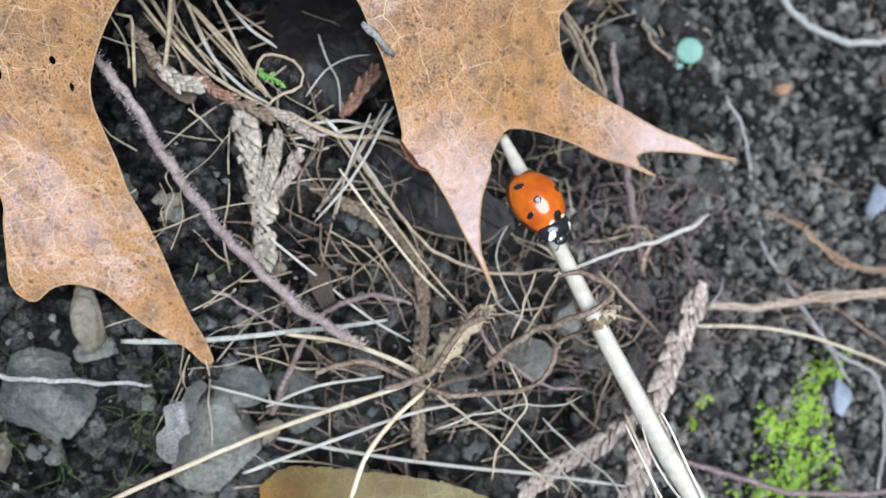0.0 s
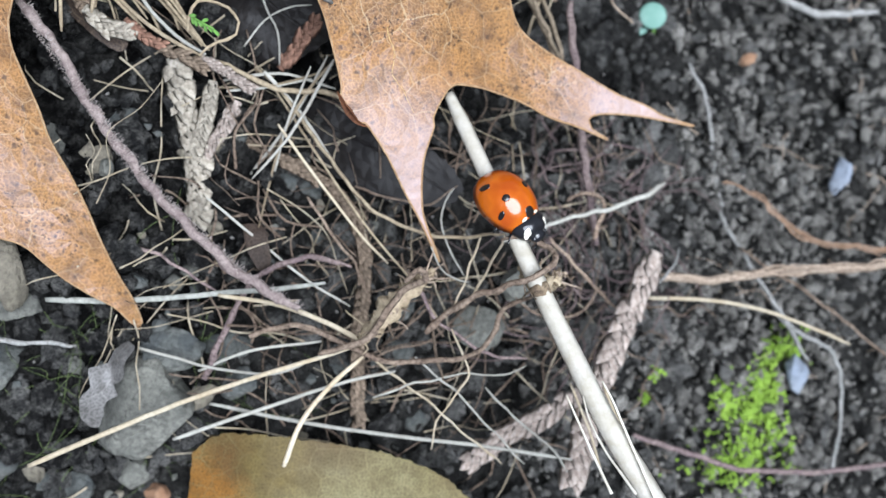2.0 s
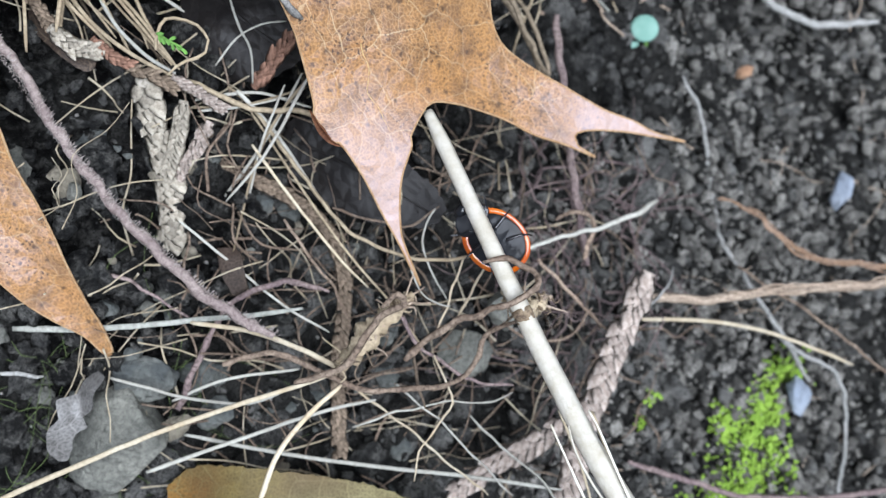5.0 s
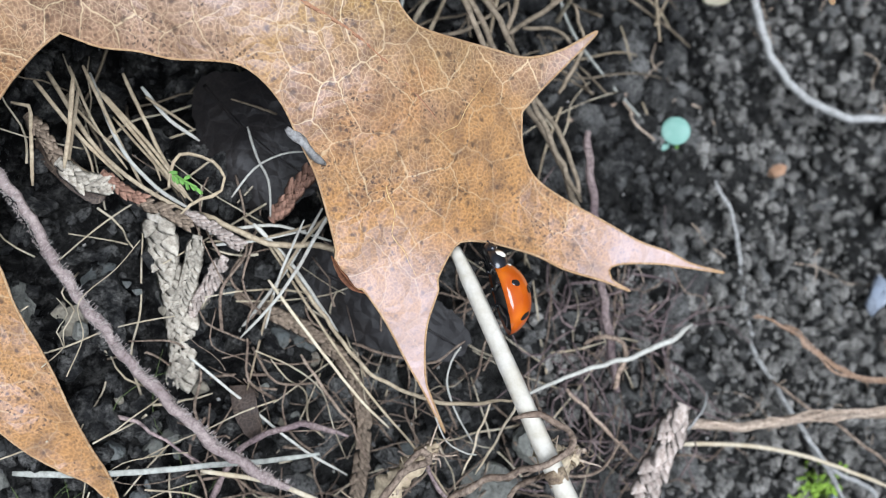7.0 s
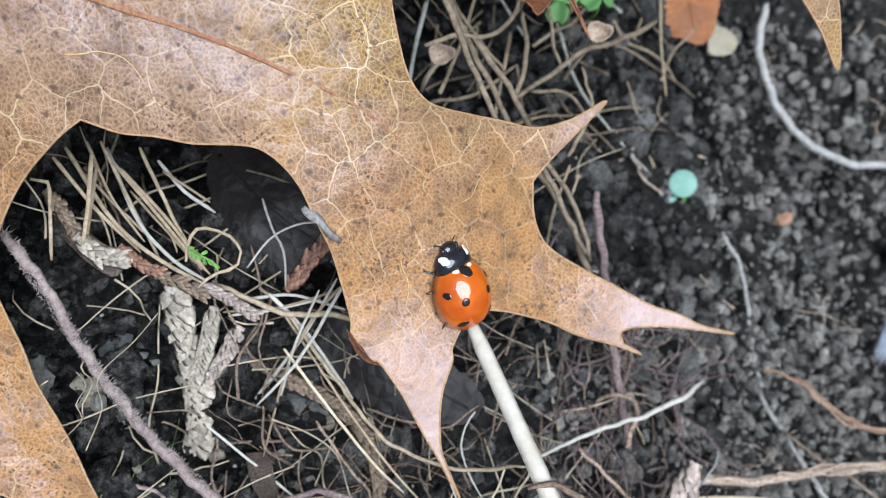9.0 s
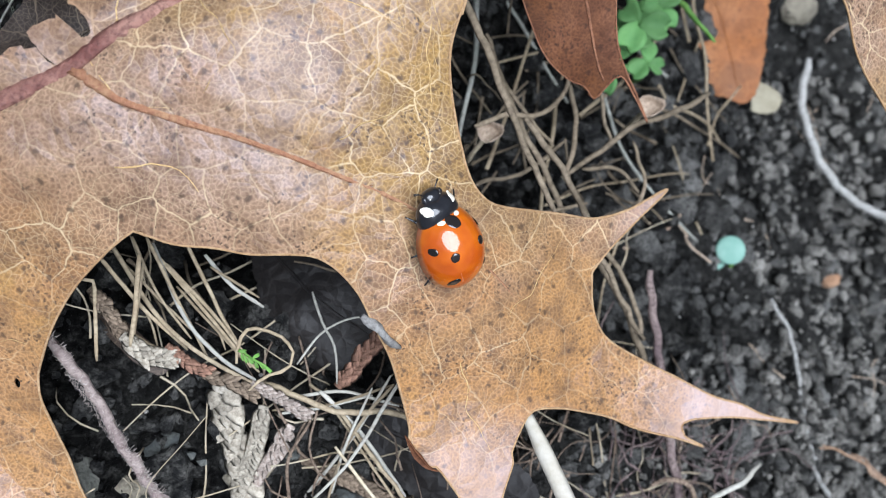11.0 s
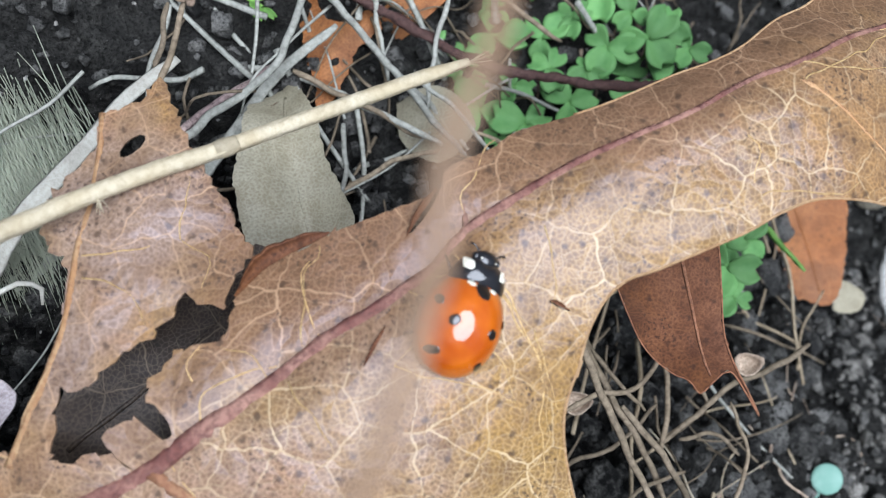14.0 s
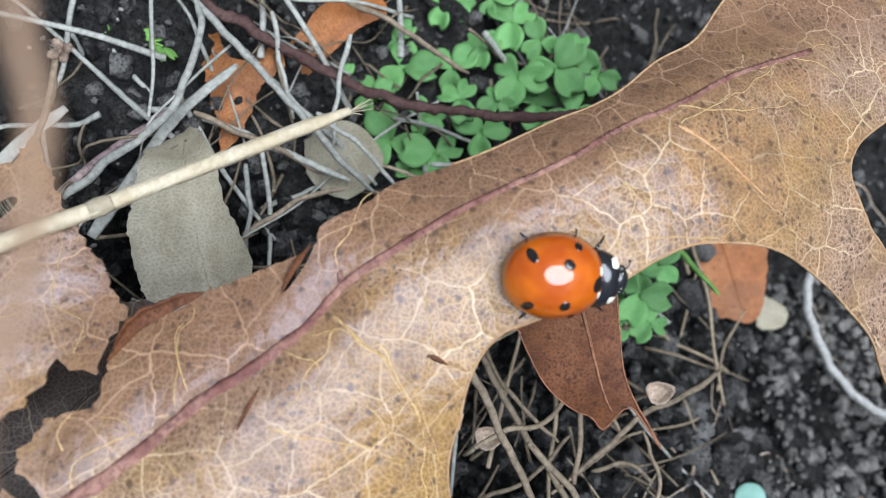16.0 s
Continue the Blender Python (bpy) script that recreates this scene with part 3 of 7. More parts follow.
VEIN_LEFT = [(-38.2, 12.7), (-36.4, 10.2), (-34.3, 7.6), (-31.7, 3.6), (-29.9, 0.6), (-27.8, -3.1), (-25.8, -7.2), (-21.8, -12.7)]
VEIN_TEAR = [(-6.4, 48.5), (-6.3, 50.9), (-5.0, 53.4)]
VEIN_RIGHT = [(14.9, 57.7), (17.6, 55.9), (20.0, 53.6), (24.9, 49.6)]
VEIN_FRAG = [(-29.4, 57.2), (-29.3, 52.5), (-29.7, 48.5), (-30.2, 43.5), (-31.6, 39.3), (-33.1, 35.5)]
VEIN_YEL = [(-4.7, 45.2), (-3.1, 42.9), (-2.3, 40.5), (-2.1, 34.8), (-2.4, 30.4)]
FINE_VEINS = {
    "a": [(-6.8, 47.0), (-5.0, 44.8), (-2.8, 42.0), (-2.2, 38.5)],
    "b": [(-9.9, 45.1), (-7.9, 44.0), (-7.5, 42.2)],
    "c": [(-7.1, 47.2), (-4.8, 44.8), (-3.0, 42.4), (-0.9, 41.2)],
    "d": [(-1.7, 48.7), (-1.1, 45.5), (-1.3, 42.4)],
    "e": [(-8.0, 30.8), (-4.7, 32.8), (-1.9, 35.3), (-1.7, 38.2), (-2.3, 40.2)],
    "f": [(-22.2, 28.7), (-18.8, 29.0), (-17.2, 27.3)],
    "g": [(-23.5, 35.3), (-21.4, 32.8), (-16.8, 32.5)],
    "h": [(-36.3, 18.1), (-33.3, 17.3), (-30.5, 16.9)],
    "i": [(0.4, 15.5), (0.9, 12.0), (2.7, 8.3)],
    "j": [(3.9, 18.9), (6.6, 22.4), (8.6, 25.2)],
    "k": [(15.6, 58.8), (19.2, 58.8), (24.6, 59.6), (27.6, 58.1)],
    "l": [(-22.4, 37.4), (-20.8, 40.1), (-17.4, 41.1)],
    "m": [(-15.0, 41.7), (-16.2, 45.0), (-15.9, 46.9)],
    "n": [(-17.0, 40.0), (-14.4, 36.2), (-16.5, 33.3)],
    "o": [(-16.2, 41.7), (-16.2, 44.1), (-16.0, 46.0), (-15.3, 48.1)],
    "p": [(-29.3, 47.7), (-26.8, 48.2), (-24.0, 48.7)],
    "q": [(-24.0, 48.7), (-23.6, 50.9), (-23.5, 52.8)],
    "r": [(-29.4, 46.4), (-27.8, 46.0), (-26.4, 45.0), (-25.4, 43.3)],
    "s": [(-24.0, 48.7), (-22.8, 47.8), (-22.0, 47.1), (-22.2, 45.8)],
    "t": [(-22.5, 40.2), (-22.8, 41.4), (-22.1, 42.1)],
    "u": [(-18.1, 40.1), (-19.3, 41.3), (-20.7, 42.3)],
    "v": [(-6.1, 48.6), (-6.6, 50.4), (-5.8, 52.2), (-4.2, 54.3)],
    "w": [(11.6, 50.3), (14.6, 50.4), (16.9, 50.2), (18.3, 51.1)],
    "x": [(-9.9, 45.7), (-6.7, 46.1), (-4.7, 44.5), (-2.4, 42.7)],
    "y": [(-6.7, 46.1), (-8.3, 43.6), (-9.5, 41.7), (-10.8, 41.0)],
    "z": [(-2.4, 42.7), (-1.7, 39.8), (-0.6, 36.9)],
    "aa": [(-10.8, 41.0), (-8.3, 39.6), (-5.3, 39.2), (-3.7, 38.2)],
    "bb": [(-5.2, 41.5), (-3.8, 39.3), (-3.7, 38.2)],
    "cc": [(21.7, 62.4), (26.4, 63.6), (29.6, 62.1), (30.9, 59.6)],
    "dd": [(15.1, 57.6), (20.1, 60.3), (26.7, 64.3), (32.8, 65.8)],
    "ee": [(10.9, 54.0), (11.8, 52.8), (11.3, 51.0)],
}
LEFT_BASE = [(-36.0, 37.5), (-42.0, 40.0), (-50.0, 37.0), (-57.0, 30.0), (-62.0, 24.5), (-63.0, 23.0), (-57.0, 24.0), (-50.0, 21.0), (-45.0, 14.0), (-41.0, 8.0)]
RIGHT_TIP = [(36.0, 36.0), (38.5, 33.0), (37.5, 38.0), (35.5, 44.0)]
FAR_TIP = [(37.0, 61.0), (44.0, 66.0), (50.0, 69.0), (42.0, 70.0), (37.0, 74.0), (30.0, 72.0), (24.0, 70.5)]


def inside(px, py, poly):
    """Which points lie in a polygon."""
    res = np.zeros(px.shape, bool)
    for (x0, y0), (x1, y1) in zip(poly, poly[1:] + poly[:1]):
        cut = ((y0 > py) != (y1 > py)) & (px < (x1 - x0) * (py - y0) / ((y1 - y0) if y1 != y0 else 1e-9) + x0)
        res ^= cut
    return res


def blade(outline, holes, height, thick, step=0.75, seed=1, ragged=None):
    """Verts and faces of a thin leaf blade over a height field, with cut-through holes."""
    from_edge = [(q.x, q.y) for q in spline([(x, y, 0) for x, y in outline + outline[:1]], step * (0.8 if not ragged else 0.45))][:-1]
    if ragged:
        from_edge = [(x + ragged(x, y) * noise.noise(Vector((x * 1.9, y * 1.9, 4))), y + ragged(x, y) * noise.noise(Vector((x * 1.9, y * 1.9, 9)))) for x, y in from_edge]
    rng = np.random.RandomState(seed)
    bx, by = np.array(from_edge).T
    xs, ys = np.meshgrid(np.arange(bx.min(), bx.max(), step), np.arange(by.min(), by.max(), step))
    xs, ys = (xs + rng.uniform(-0.25, 0.25, xs.shape) * step).ravel(), (ys + rng.uniform(-0.25, 0.25, ys.shape) * step).ravel()
    keep = inside(xs, ys, from_edge)
    d = np.min(np.hypot(xs[:, None] - bx, ys[:, None] - by), axis=1)
    keep &= d > step * 0.5
    for h in holes:
        keep &= ~inside(xs, ys, h)
    pts = from_edge + list(zip(xs[keep], ys[keep]))
    edges = [(i, (i + 1) % len(from_edge)) for i in range(len(from_edge))]
    for h in holes:
        k = len(pts)
        pts += h
        edges += [(k + i, k + (i + 1) % len(h)) for i in range(len(h))]
    from mathutils.geometry import delaunay_2d_cdt
    v2, _, tris, _, _, _ = delaunay_2d_cdt([Vector(p) for p in pts], edges, [], 0, 1e-6)
    v2 = np.array([tuple(p) for p in v2])
    tris = np.array([t for t in tris])
    c = v2[tris].mean(1)
    good = inside(c[:, 0], c[:, 1], from_edge)
    for h in holes:
        good &= ~inside(c[:, 0], c[:, 1], h)
    tris = tris[good]
    z = height(v2[:, 0], v2[:, 1])
    n = len(v2)
    verts = [(x, y, w) for (x, y), w in zip(v2, z)] + [(x, y, w - thick) for (x, y), w in zip(v2, z)]
    faces = []
    count = {}
    for a, b, c in tris.tolist():
        if (v2[b][0] - v2[a][0]) * (v2[c][1] - v2[a][1]) - (v2[b][1] - v2[a][1]) * (v2[c][0] - v2[a][0]) < 0:
            b, c = c, b
        faces += [(a, b, c), (a + n, c + n, b + n)]
        for e in ((a, b), (b, c), (c, a)):
            count[e] = 1
    for a, b in count:
        if (b, a) not in count:
            k = len(verts)
            verts += [verts[b], verts[a], verts[a + n], verts[b + n]]
            faces.append((k, k + 1, k + 2, k + 3))
    return verts, faces


VEINS = [("midrib", "midrib_red", MIDRIB, 1.1, 0.4), ("side_vein", "vein_orange", VEIN_MID, 0.62, 0.12), ("side_vein", "vein_tan", VEIN_LEFT, 0.32, 0.1),
         ("side_vein", "midrib_red", VEIN_TEAR, 0.3, 0.18), ("side_vein", "vein_tan", VEIN_RIGHT, 0.3, 0.12), ("side_vein", "vein_tan", VEIN_FRAG[::-1], 0.42, 0.3)]
VEIN_PTS = [np.array([(q.x, q.y) for q in spline([(x, y, 0) for x, y in line], 0.8)]) for _, _, line, _, _ in VEINS]


def leaf_height(x, y):
    """The oak leaf's upper face: arched, sunk along the main veins, puckered between the small ones."""
    x, y = np.asarray(x, float), np.asarray(y, float)
    z = leaf_z(x, y) + 0.4 * waves(x, y, 6, 11) + 0.16 * waves(x, y, 2.2, 12)
    d2 = np.full(x.shape, 1e9)
    for q in VEIN_PTS[0]:
        d2 = np.minimum(d2, (x - q[0]) ** 2 + (y - q[1]) ** 2)
    z = z + 1.5 * np.clip((x + 8) / 10, 0, 1) * np.exp(-d2 / 6.5)
    for pts, depth in zip(VEIN_PTS, (0.55, 0.35, 0.3, 0.2, 0.25, 0.2)):
        d2 = np.full(x.shape, 1e9)
        for q in pts:
            d2 = np.minimum(d2, (x - q[0]) ** 2 + (y - q[1]) ** 2)
        z = z - depth * np.exp(-d2 / 2.2)
    return z


def curled_edge(leaf, line, amount):
    """A strip of the blade's edge rolled up and over, two skins thick."""
    edge = spline(line, 0.35 if amount > 0.4 else 0.15)
    verts, faces = [], []
    for i, q in enumerate(edge):
        d = (edge[min(i + 1, len(edge) - 1)] - edge[max(i - 1, 0)]).normalized()
        out = Vector((-d.y, d.x, 0))
        size = amount * math.sin(math.pi * (i + 0.6) / (len(edge) + 0.2)) * (1.1 + 0.6 * noise.noise(q * 1.1))
        z = float(leaf_height(np.array([q.x]), np.array([q.y]))[0])
        for skin in (0.0, 0.14):
            for k in range(6):
                a = -0.4 + 0.55 * k
                verts.append(q + out * ((0.75 - skin) * size * math.sin(a) + 0.1 * amount) + Vector((0, 0, z + (0.75 - skin) * size * (1 - math.cos(a)) + skin * amount)))
    for i in range(len(edge) - 1):
        for k in range(5):
            a = i * 12 + k
            faces += [(a, a + 1, a + 13, a + 12), (a + 6, a + 18, a + 19, a + 7)]
        faces.append((i * 12 + 5, i * 12 + 11, i * 12 + 23, i * 12 + 17))
    ob = mesh_part("torn_flap", verts, faces, "brown_leaf", leaf, "dark curled torn edge")
    ob.location = -leaf.location


def make_oak_leaf():
    leaf = tagged(empty("oak_leaf", -10, 35, 20), "large dry tan oak leaf with pointed lobes and torn edge", "leaf")
    outline = UPPER_EDGE[:-1] + FRAG[::-1] + LEFT_BASE + LEFT_LOBE_OUTER[::-1] + LEFT_LOBE_INNER[::-1][1:] + MID_LOBE[::-1] + RIGHT_LOBE[::-1] + RIGHT_EDGE[::-1] + RIGHT_TIP + RIGHT_END + FAR_TIP
    outline = [p for p, q in zip(outline, outline[1:] + outline[:1]) if math.hypot(p[0] - q[0], p[1] - q[1]) > 0.25]
    holes = []
    for x, y, a, b, turn in HOLES:
        holes.append([(x + a * math.cos(t) * math.cos(turn) - b * math.sin(t) * math.sin(turn), y + a * math.cos(t) * math.sin(turn) + b * math.sin(t) * math.cos(turn))
                      for t in [2 * math.pi * i / 10 for i in range(10)]])
    v, f = blade(outline, holes, leaf_height, 0.16, 0.7, 1, lambda x, y: 0.55 if x < -14 and y > 34 else 0.12)
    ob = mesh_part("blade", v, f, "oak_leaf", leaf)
    ob.location = -leaf.location
    rim = [q for q in spline([(x, y, 0) for x, y in outline[len(UPPER_EDGE) + len(FRAG) - 4:] + outline[:8]], 0.5)]
    zs = leaf_height(np.array([q.x for q in rim]), np.array([q.y for q in rim]))
    ob = mesh_part("rim", *tube_data([Vector((q.x, q.y, z - 0.05)) for q, z in zip(rim, zs)], lambda s: 0.11, 5, 0.2), "leaf_rim", leaf, "pale thickened leaf edge")
    ob.location = -leaf.location
    for (name, material, line, r0, r1), pts in zip(VEINS, VEIN_PTS):
        zs = leaf_height(pts[:, 0], pts[:, 1])
        path = [Vector((x, y, z - 0.03)) for (x, y), z in zip(pts, zs)]
        ob = mesh_part(name, *tube_data(path, lambda s, a=r0, b=r1: (a + (b - a) * min(1, s * 1.5)) * 0.62, 12, 0.3, 0.36, 0.0, True, 0.16), material, leaf)
        ob.location = -leaf.location
    for line in list(FINE_VEINS.values()) + [VEIN_YEL]:
        pts = np.array([(q.x + 0.5 * noise.noise(q * 0.55), q.y + 0.5 * noise.noise(q * 0.55 + Vector((7, 3, 1)))) for q in spline([(x, y, 0) for x, y in line], 0.4)])
        zs = leaf_height(pts[:, 0], pts[:, 1])
        ob = mesh_part("fine_vein", *tube_data([Vector((x, y, z - 0.015)) for (x, y), z in zip(pts, zs)], lambda q: 0.065 - 0.03 * q, 6, 0.6, 0.5), "vein_pale", leaf)
        ob.location = -leaf.location
    curled_edge(leaf, [(-20.2, 45.0, 0), (-18.7, 46.8, 0), (-16.9, 47.8, 0), (-14.6, 48.7, 0)], 0.9)
    curled_edge(leaf, [(-9.9, 48.3, 0), (-9.1, 49.7, 0), (-8.0, 51.3, 0)], 0.34)
    curled_edge(leaf, [(-12.5, 40.7, 0), (-11.8, 41.9, 0), (-11.2, 43.0, 0)], 0.22)
    curled_edge(leaf, [(-1.5, 44.25, 0), (-0.9, 43.95, 0), (-0.3, 43.6, 0)], 0.2)
    curled_edge(leaf, [(-4.0, 9.9, 0), (-3.3, 8.4, 0), (-2.3, 7.3, 0), (-1.4, 7.0, 0)], 0.5)


HOLES = [(-27.2, 54.8, 1.0, 0.5, 0.75), (-0.9, 43.9, 0.75, 0.1, -0.45), (-11.9, 41.8, 1.35, 0.09, 1.05), (-8.9, 49.9, 1.8, 0.3, 0.98), (-33.3, 16.1, 0.28, 0.34, 0.2), (-32.1, 14.0, 0.2, 0.36, 0.1), (-38.2, 15.0, 0.5, 0.7, 0.0)]
make_oak_leaf()

# ---- dry stems, straws and roots ----
def strand(name, material, r0, r1, pts, flat=None, label=""):
    """One straw, root or stem, swept along a smooth line."""
    kind = {"straw": 0.6, "grass_blade": 0.3}.get(name, 0.9)
    if material == "straw" and pts[0][1] > 8:
        material, r0, r1 = ("straw_tan" if int(abs(pts[0][0] * 10 + pts[0][2] * 7)) % 4 else "straw_grey"), r0 * 0.85, r1 * 0.85
    path = spline(pts, 0.7 if max(r0, r1) < 0.35 else 0.5)
    seed = sum(pts[0])
    wob = 0.0 if name == "pale_stem" else 0.05 if name in ("pale_stem", "straw", "straw_stalk", "grass_blade") else 0.3
    for p in path[1:-1]:
        p += Vector((noise.noise(p * 0.5 + Vector((seed, 0, 0))), noise.noise(p * 0.5 + Vector((0, seed, 0))), noise.noise(p * 0.5 + Vector((0, 0, seed))))) * wob
    if name in ("root", "fine_root", "brown_twig", "root_twig", "curled_root") and max(p[2] for p in pts) < 9:
        low = ground_height([p.x for p in path], [p.y for p in path])
        for p, g in zip(path, low):
            p.z = max(p.z, float(g) + 0.2)
    if name == "dry_grass":
        r = lambda q: np.interp(q, (0, 0.045, 0.08, 0.11, 0.17, 0.3, 1), (0.42, 0.42, 0.25, 0.16, 0.21, 0.19, 0.14))
        ob = mesh_part(name, *tube_data(path, r, 8, 0.1, 0.7), material)
        return tagged(ob, STRAND_LABELS[name], "grass stem")
    knob = 0.12 if name in ("pale_stem", "straw", "straw_stalk", "grass_blade", "dry_stalk", "root") else 0.7
    slim = 0.72 if name in ("root_twig", "curled_root") else 0.85 if name == "root" else 1.0
    data = tube_data(path, lambda s: slim * (r0 + (r1 - r0) * (s ** 1.3 if name == "pale_stem" else s)) * (0.55 + 0.45 * min(1, 12 * (1 - s), 12 * s + 0.3)), 14 if name in ("pale_stem", "straw_stalk") else 8, 0.04 if name == "pale_stem" else knob, flat if flat else kind, seed, True, 0.07 if name in ("pale_stem", "straw_stalk") else 0.0)
    ob = mesh_part(name, *data, material)
    if name == "root" and material in ("root_tan", "root_orange"):
        for k in range(4):
            off = Vector((noise.noise(Vector((seed, k * 3.1, 0))), noise.noise(Vector((seed, k * 3.1, 5))), 0.3)) * 0.9
            cut = path[int(len(path) * 0.12 * k):len(path) - int(len(path) * 0.1 * (3 - k))]
            loose = [p + off + Vector((noise.noise(p * 0.22 + Vector((k * 9, 0, 0))), noise.noise(p * 0.22 + Vector((0, k * 9, 0))), 0.2)) * 0.9 for p in cut]
            if len(loose) > 3:
                mesh_part("fibre", *tube_data(loose, lambda s: 0.13 - 0.05 * s, 5, 0.5), material, ob)
    return tagged(ob, label or STRAND_LABELS[name], STRAND_CATEGORIES.get(name, "dry stem"), STRAND_GROUPS.get(name, ""))


STRAND_LABELS = {"pale_stem": "thick ivory-white dead stem with a dark node", "hairy_stem": "purplish-brown hairy dead stem over soil", "straw": "thin pale dry straw lying in the litter",
                 "grass_blade": "flat greyish dry grass blade", "dry_stalk": "slender bleached dry stalk in the litter", "tendril": "thin curled pale tendril",
                 "root_twig": "thin brown rootlet tangled over soil", "curled_root": "dark twisted crumbling rootlet", "fine_root": "hair-thin pale rootlet in the tangle",
                 "root": "long bare root lying on dark soil", "straw_stalk": "thick straw-yellow stalk lying across leaves", "brown_twig": "dark red-brown bare twig",
                 "dry_grass": "tan dry grass stem arching over the litter", "near_twig": "dark thin bent twig arching over the litter", "stick_bit": "short grey stick fragment on the leaf edge",
                 "green_grass": "fresh green grass blade"}
STRAND_CATEGORIES = {"straw": "straw", "grass_blade": "grass blade", "root": "root", "root_twig": "root", "fine_root": "root", "curled_root": "root", "brown_twig": "twig", "near_twig": "twig", "dry_grass": "grass blade", "green_grass": "grass blade", "stick_bit": "stick", "tendril": "tendril"}
STRAND_GROUPS = {"straw": "straws in the litter", "root": "roots on the soil", "fine_root": "fine rootlets", "dry_stalk": "dry stalks", "root_twig": "rootlets"}

strand("pale_stem", "stem_white", 0.66, 1.12, [(5.7, 10.75, 7.6), (9.8, 1.9, 10.8), (13.85, -6.8, 13.6), (16.5, -12.1, 14.8), (19.4, -17.7, 15.9), (22.5, -22.8, 17.0), (25.7, -27.9, 18.3), (28.5, -32.4, 19.4)], flat=0.8)
strand("hairy_stem", "hairy", 0.42, 0.5, [(-30.9, 17.2, 14.0), (-27.6, 12.7, 13.4), (-24.7, 7.7, 12.9), (-22.5, 4.7, 12.3), (-19.8, 1.1, 11.7), (-16.3, -2.5, 11.2), (-12.8, -5.7, 10.6), (-9.7, -7.8, 10.1), (-7.4, -9.1, 9.5)])
strand("straw", "straw", 0.26, 0.2, [(-31.6, -23.8, 9.0), (-20.5, -18.9, 8.8), (-12.0, -15.7, 8.5), (-5.0, -13.4, 8.3), (-1.3, -12.1, 8.0)])
strand("straw", "straw_grey", 0.2, 0.16, [(-19.9, -22.3, 4.0), (-10.3, -18.8, 4.0), (-3.6, -16.5, 4.0), (1.2, -15.4, 4.0)])
strand("straw", "straw_grey", 0.2, 0.2, [(-16.7, -19.0, 3.0), (-7.6, -20.7, 2.8), (0.9, -21.9, 2.5), (9.5, -22.8, 2.3), (18.7, -24.1, 2.0)])
strand("straw", "straw", 0.26, 0.2, [(-8.9, -24.0, 7.0), (-7.3, -19.8, 7.0), (-4.6, -16.3, 7.0), (-1.7, -13.6, 7.0)])
strand("grass_blade", "litter_grey", 0.3, 0.22, [(-31.0, -8.9, 7.0), (-24.8, -8.9, 6.8), (-18.3, -8.4, 6.6), (-13.9, -7.9, 6.4), (-10.1, -7.6, 6.2), (-5.4, -6.9, 6.0)])
strand("straw", "straw", 0.2, 0.25, [(-15.0, -8.1, 8.0), (-9.9, -8.8, 8.0), (-5.6, -10.2, 8.0), (-1.6, -12.1, 8.0)])
strand("dry_stalk", "straw", 0.22, 0.2, [(-12.3, 13.0, 6.0), (-10.1, 11.1, 6.0), (-7.9, 8.3, 6.0), (-4.6, 3.9, 6.0), (-1.3, 0.1, 6.0), (2.5, -1.7, 6.0), (6.4, -2.4, 6.0), (11.3, -2.0, 6.0)])
strand("dry_stalk", "straw_grey", 0.15, 0.32, [(11.5, -2.8, 0.0), (14.7, -1.7, -1.8), (19.2, -0.2, -3.6), (24.4, 1.3, -5.4), (28.0, 2.6, -7.2), (30.0, 3.9, -9.0)])
strand("straw", "straw", 0.25, 0.22, [(-24.5, 23.5, 13.0), (-24.9, 19.5, 12.5), (-25.4, 16.4, 12.0)])
strand("straw", "straw", 0.2, 0.18, [(-30.2, 21.7, 11.0), (-28.9, 21.5, 10.7), (-28.8, 18.9, 10.3), (-28.7, 15.1, 10.0)])
strand("straw", "straw", 0.25, 0.2, [(-28.2, 24.6, 9.0), (-24.2, 18.7, 9.0), (-20.5, 15.5, 9.0), (-16.5, 13.4, 9.0)])
strand("straw", "straw", 0.2, 0.2, [(-24.7, 24.6, 9.0), (-22.1, 18.7, 9.0), (-18.9, 15.2, 9.0), (-16.2, 13.6, 9.0)])
strand("straw", "straw", 0.2, 0.2, [(-22.3, 24.8, 8.0), (-19.1, 18.4, 8.0), (-16.8, 14.5, 8.0)])
strand("straw", "straw_grey", 0.18, 0.15, [(-20.7, 23.7, 8.0), (-18.6, 21.2, 7.5), (-16.0, 19.4, 7.0)])
strand("straw", "straw", 0.2, 0.2, [(-29.3, 20.1, 10.0), (-25.6, 17.0, 9.5), (-22.1, 15.0, 9.0)])
strand("tendril", "straw_tan", 0.14, 0.13, [(-17.2, 15.1, 11.6), (-17.0, 17.1, 11.6), (-15.7, 17.9, 11.6), (-13.7, 17.3, 11.6), (-12.7, 16.1, 11.6), (-13.1, 15.0, 11.6), (-14.7, 14.2, 11.6), (-16.2, 13.0, 11.6)])
strand("dry_stalk", "straw", 0.3, 0.3, [(-16.9, 13.5, 8.0), (-13.2, 12.2, 7.5), (-10.0, 10.9, 7.0), (-5.1, 10.7, 6.5), (-1.3, 9.4, 6.0)])
strand("straw", "straw", 0.18, 0.12, [(-5.1, 13.2, 8.0), (-7.6, 10.4, 6.7), (-9.9, 6.2, 5.3), (-12.1, -1.9, 4.0)])
strand("straw", "straw", 0.2, 0.14, [(-4.7, 13.4, 9.0), (-8.7, 6.9, 7.0), (-12.6, 2.7, 5.0)])
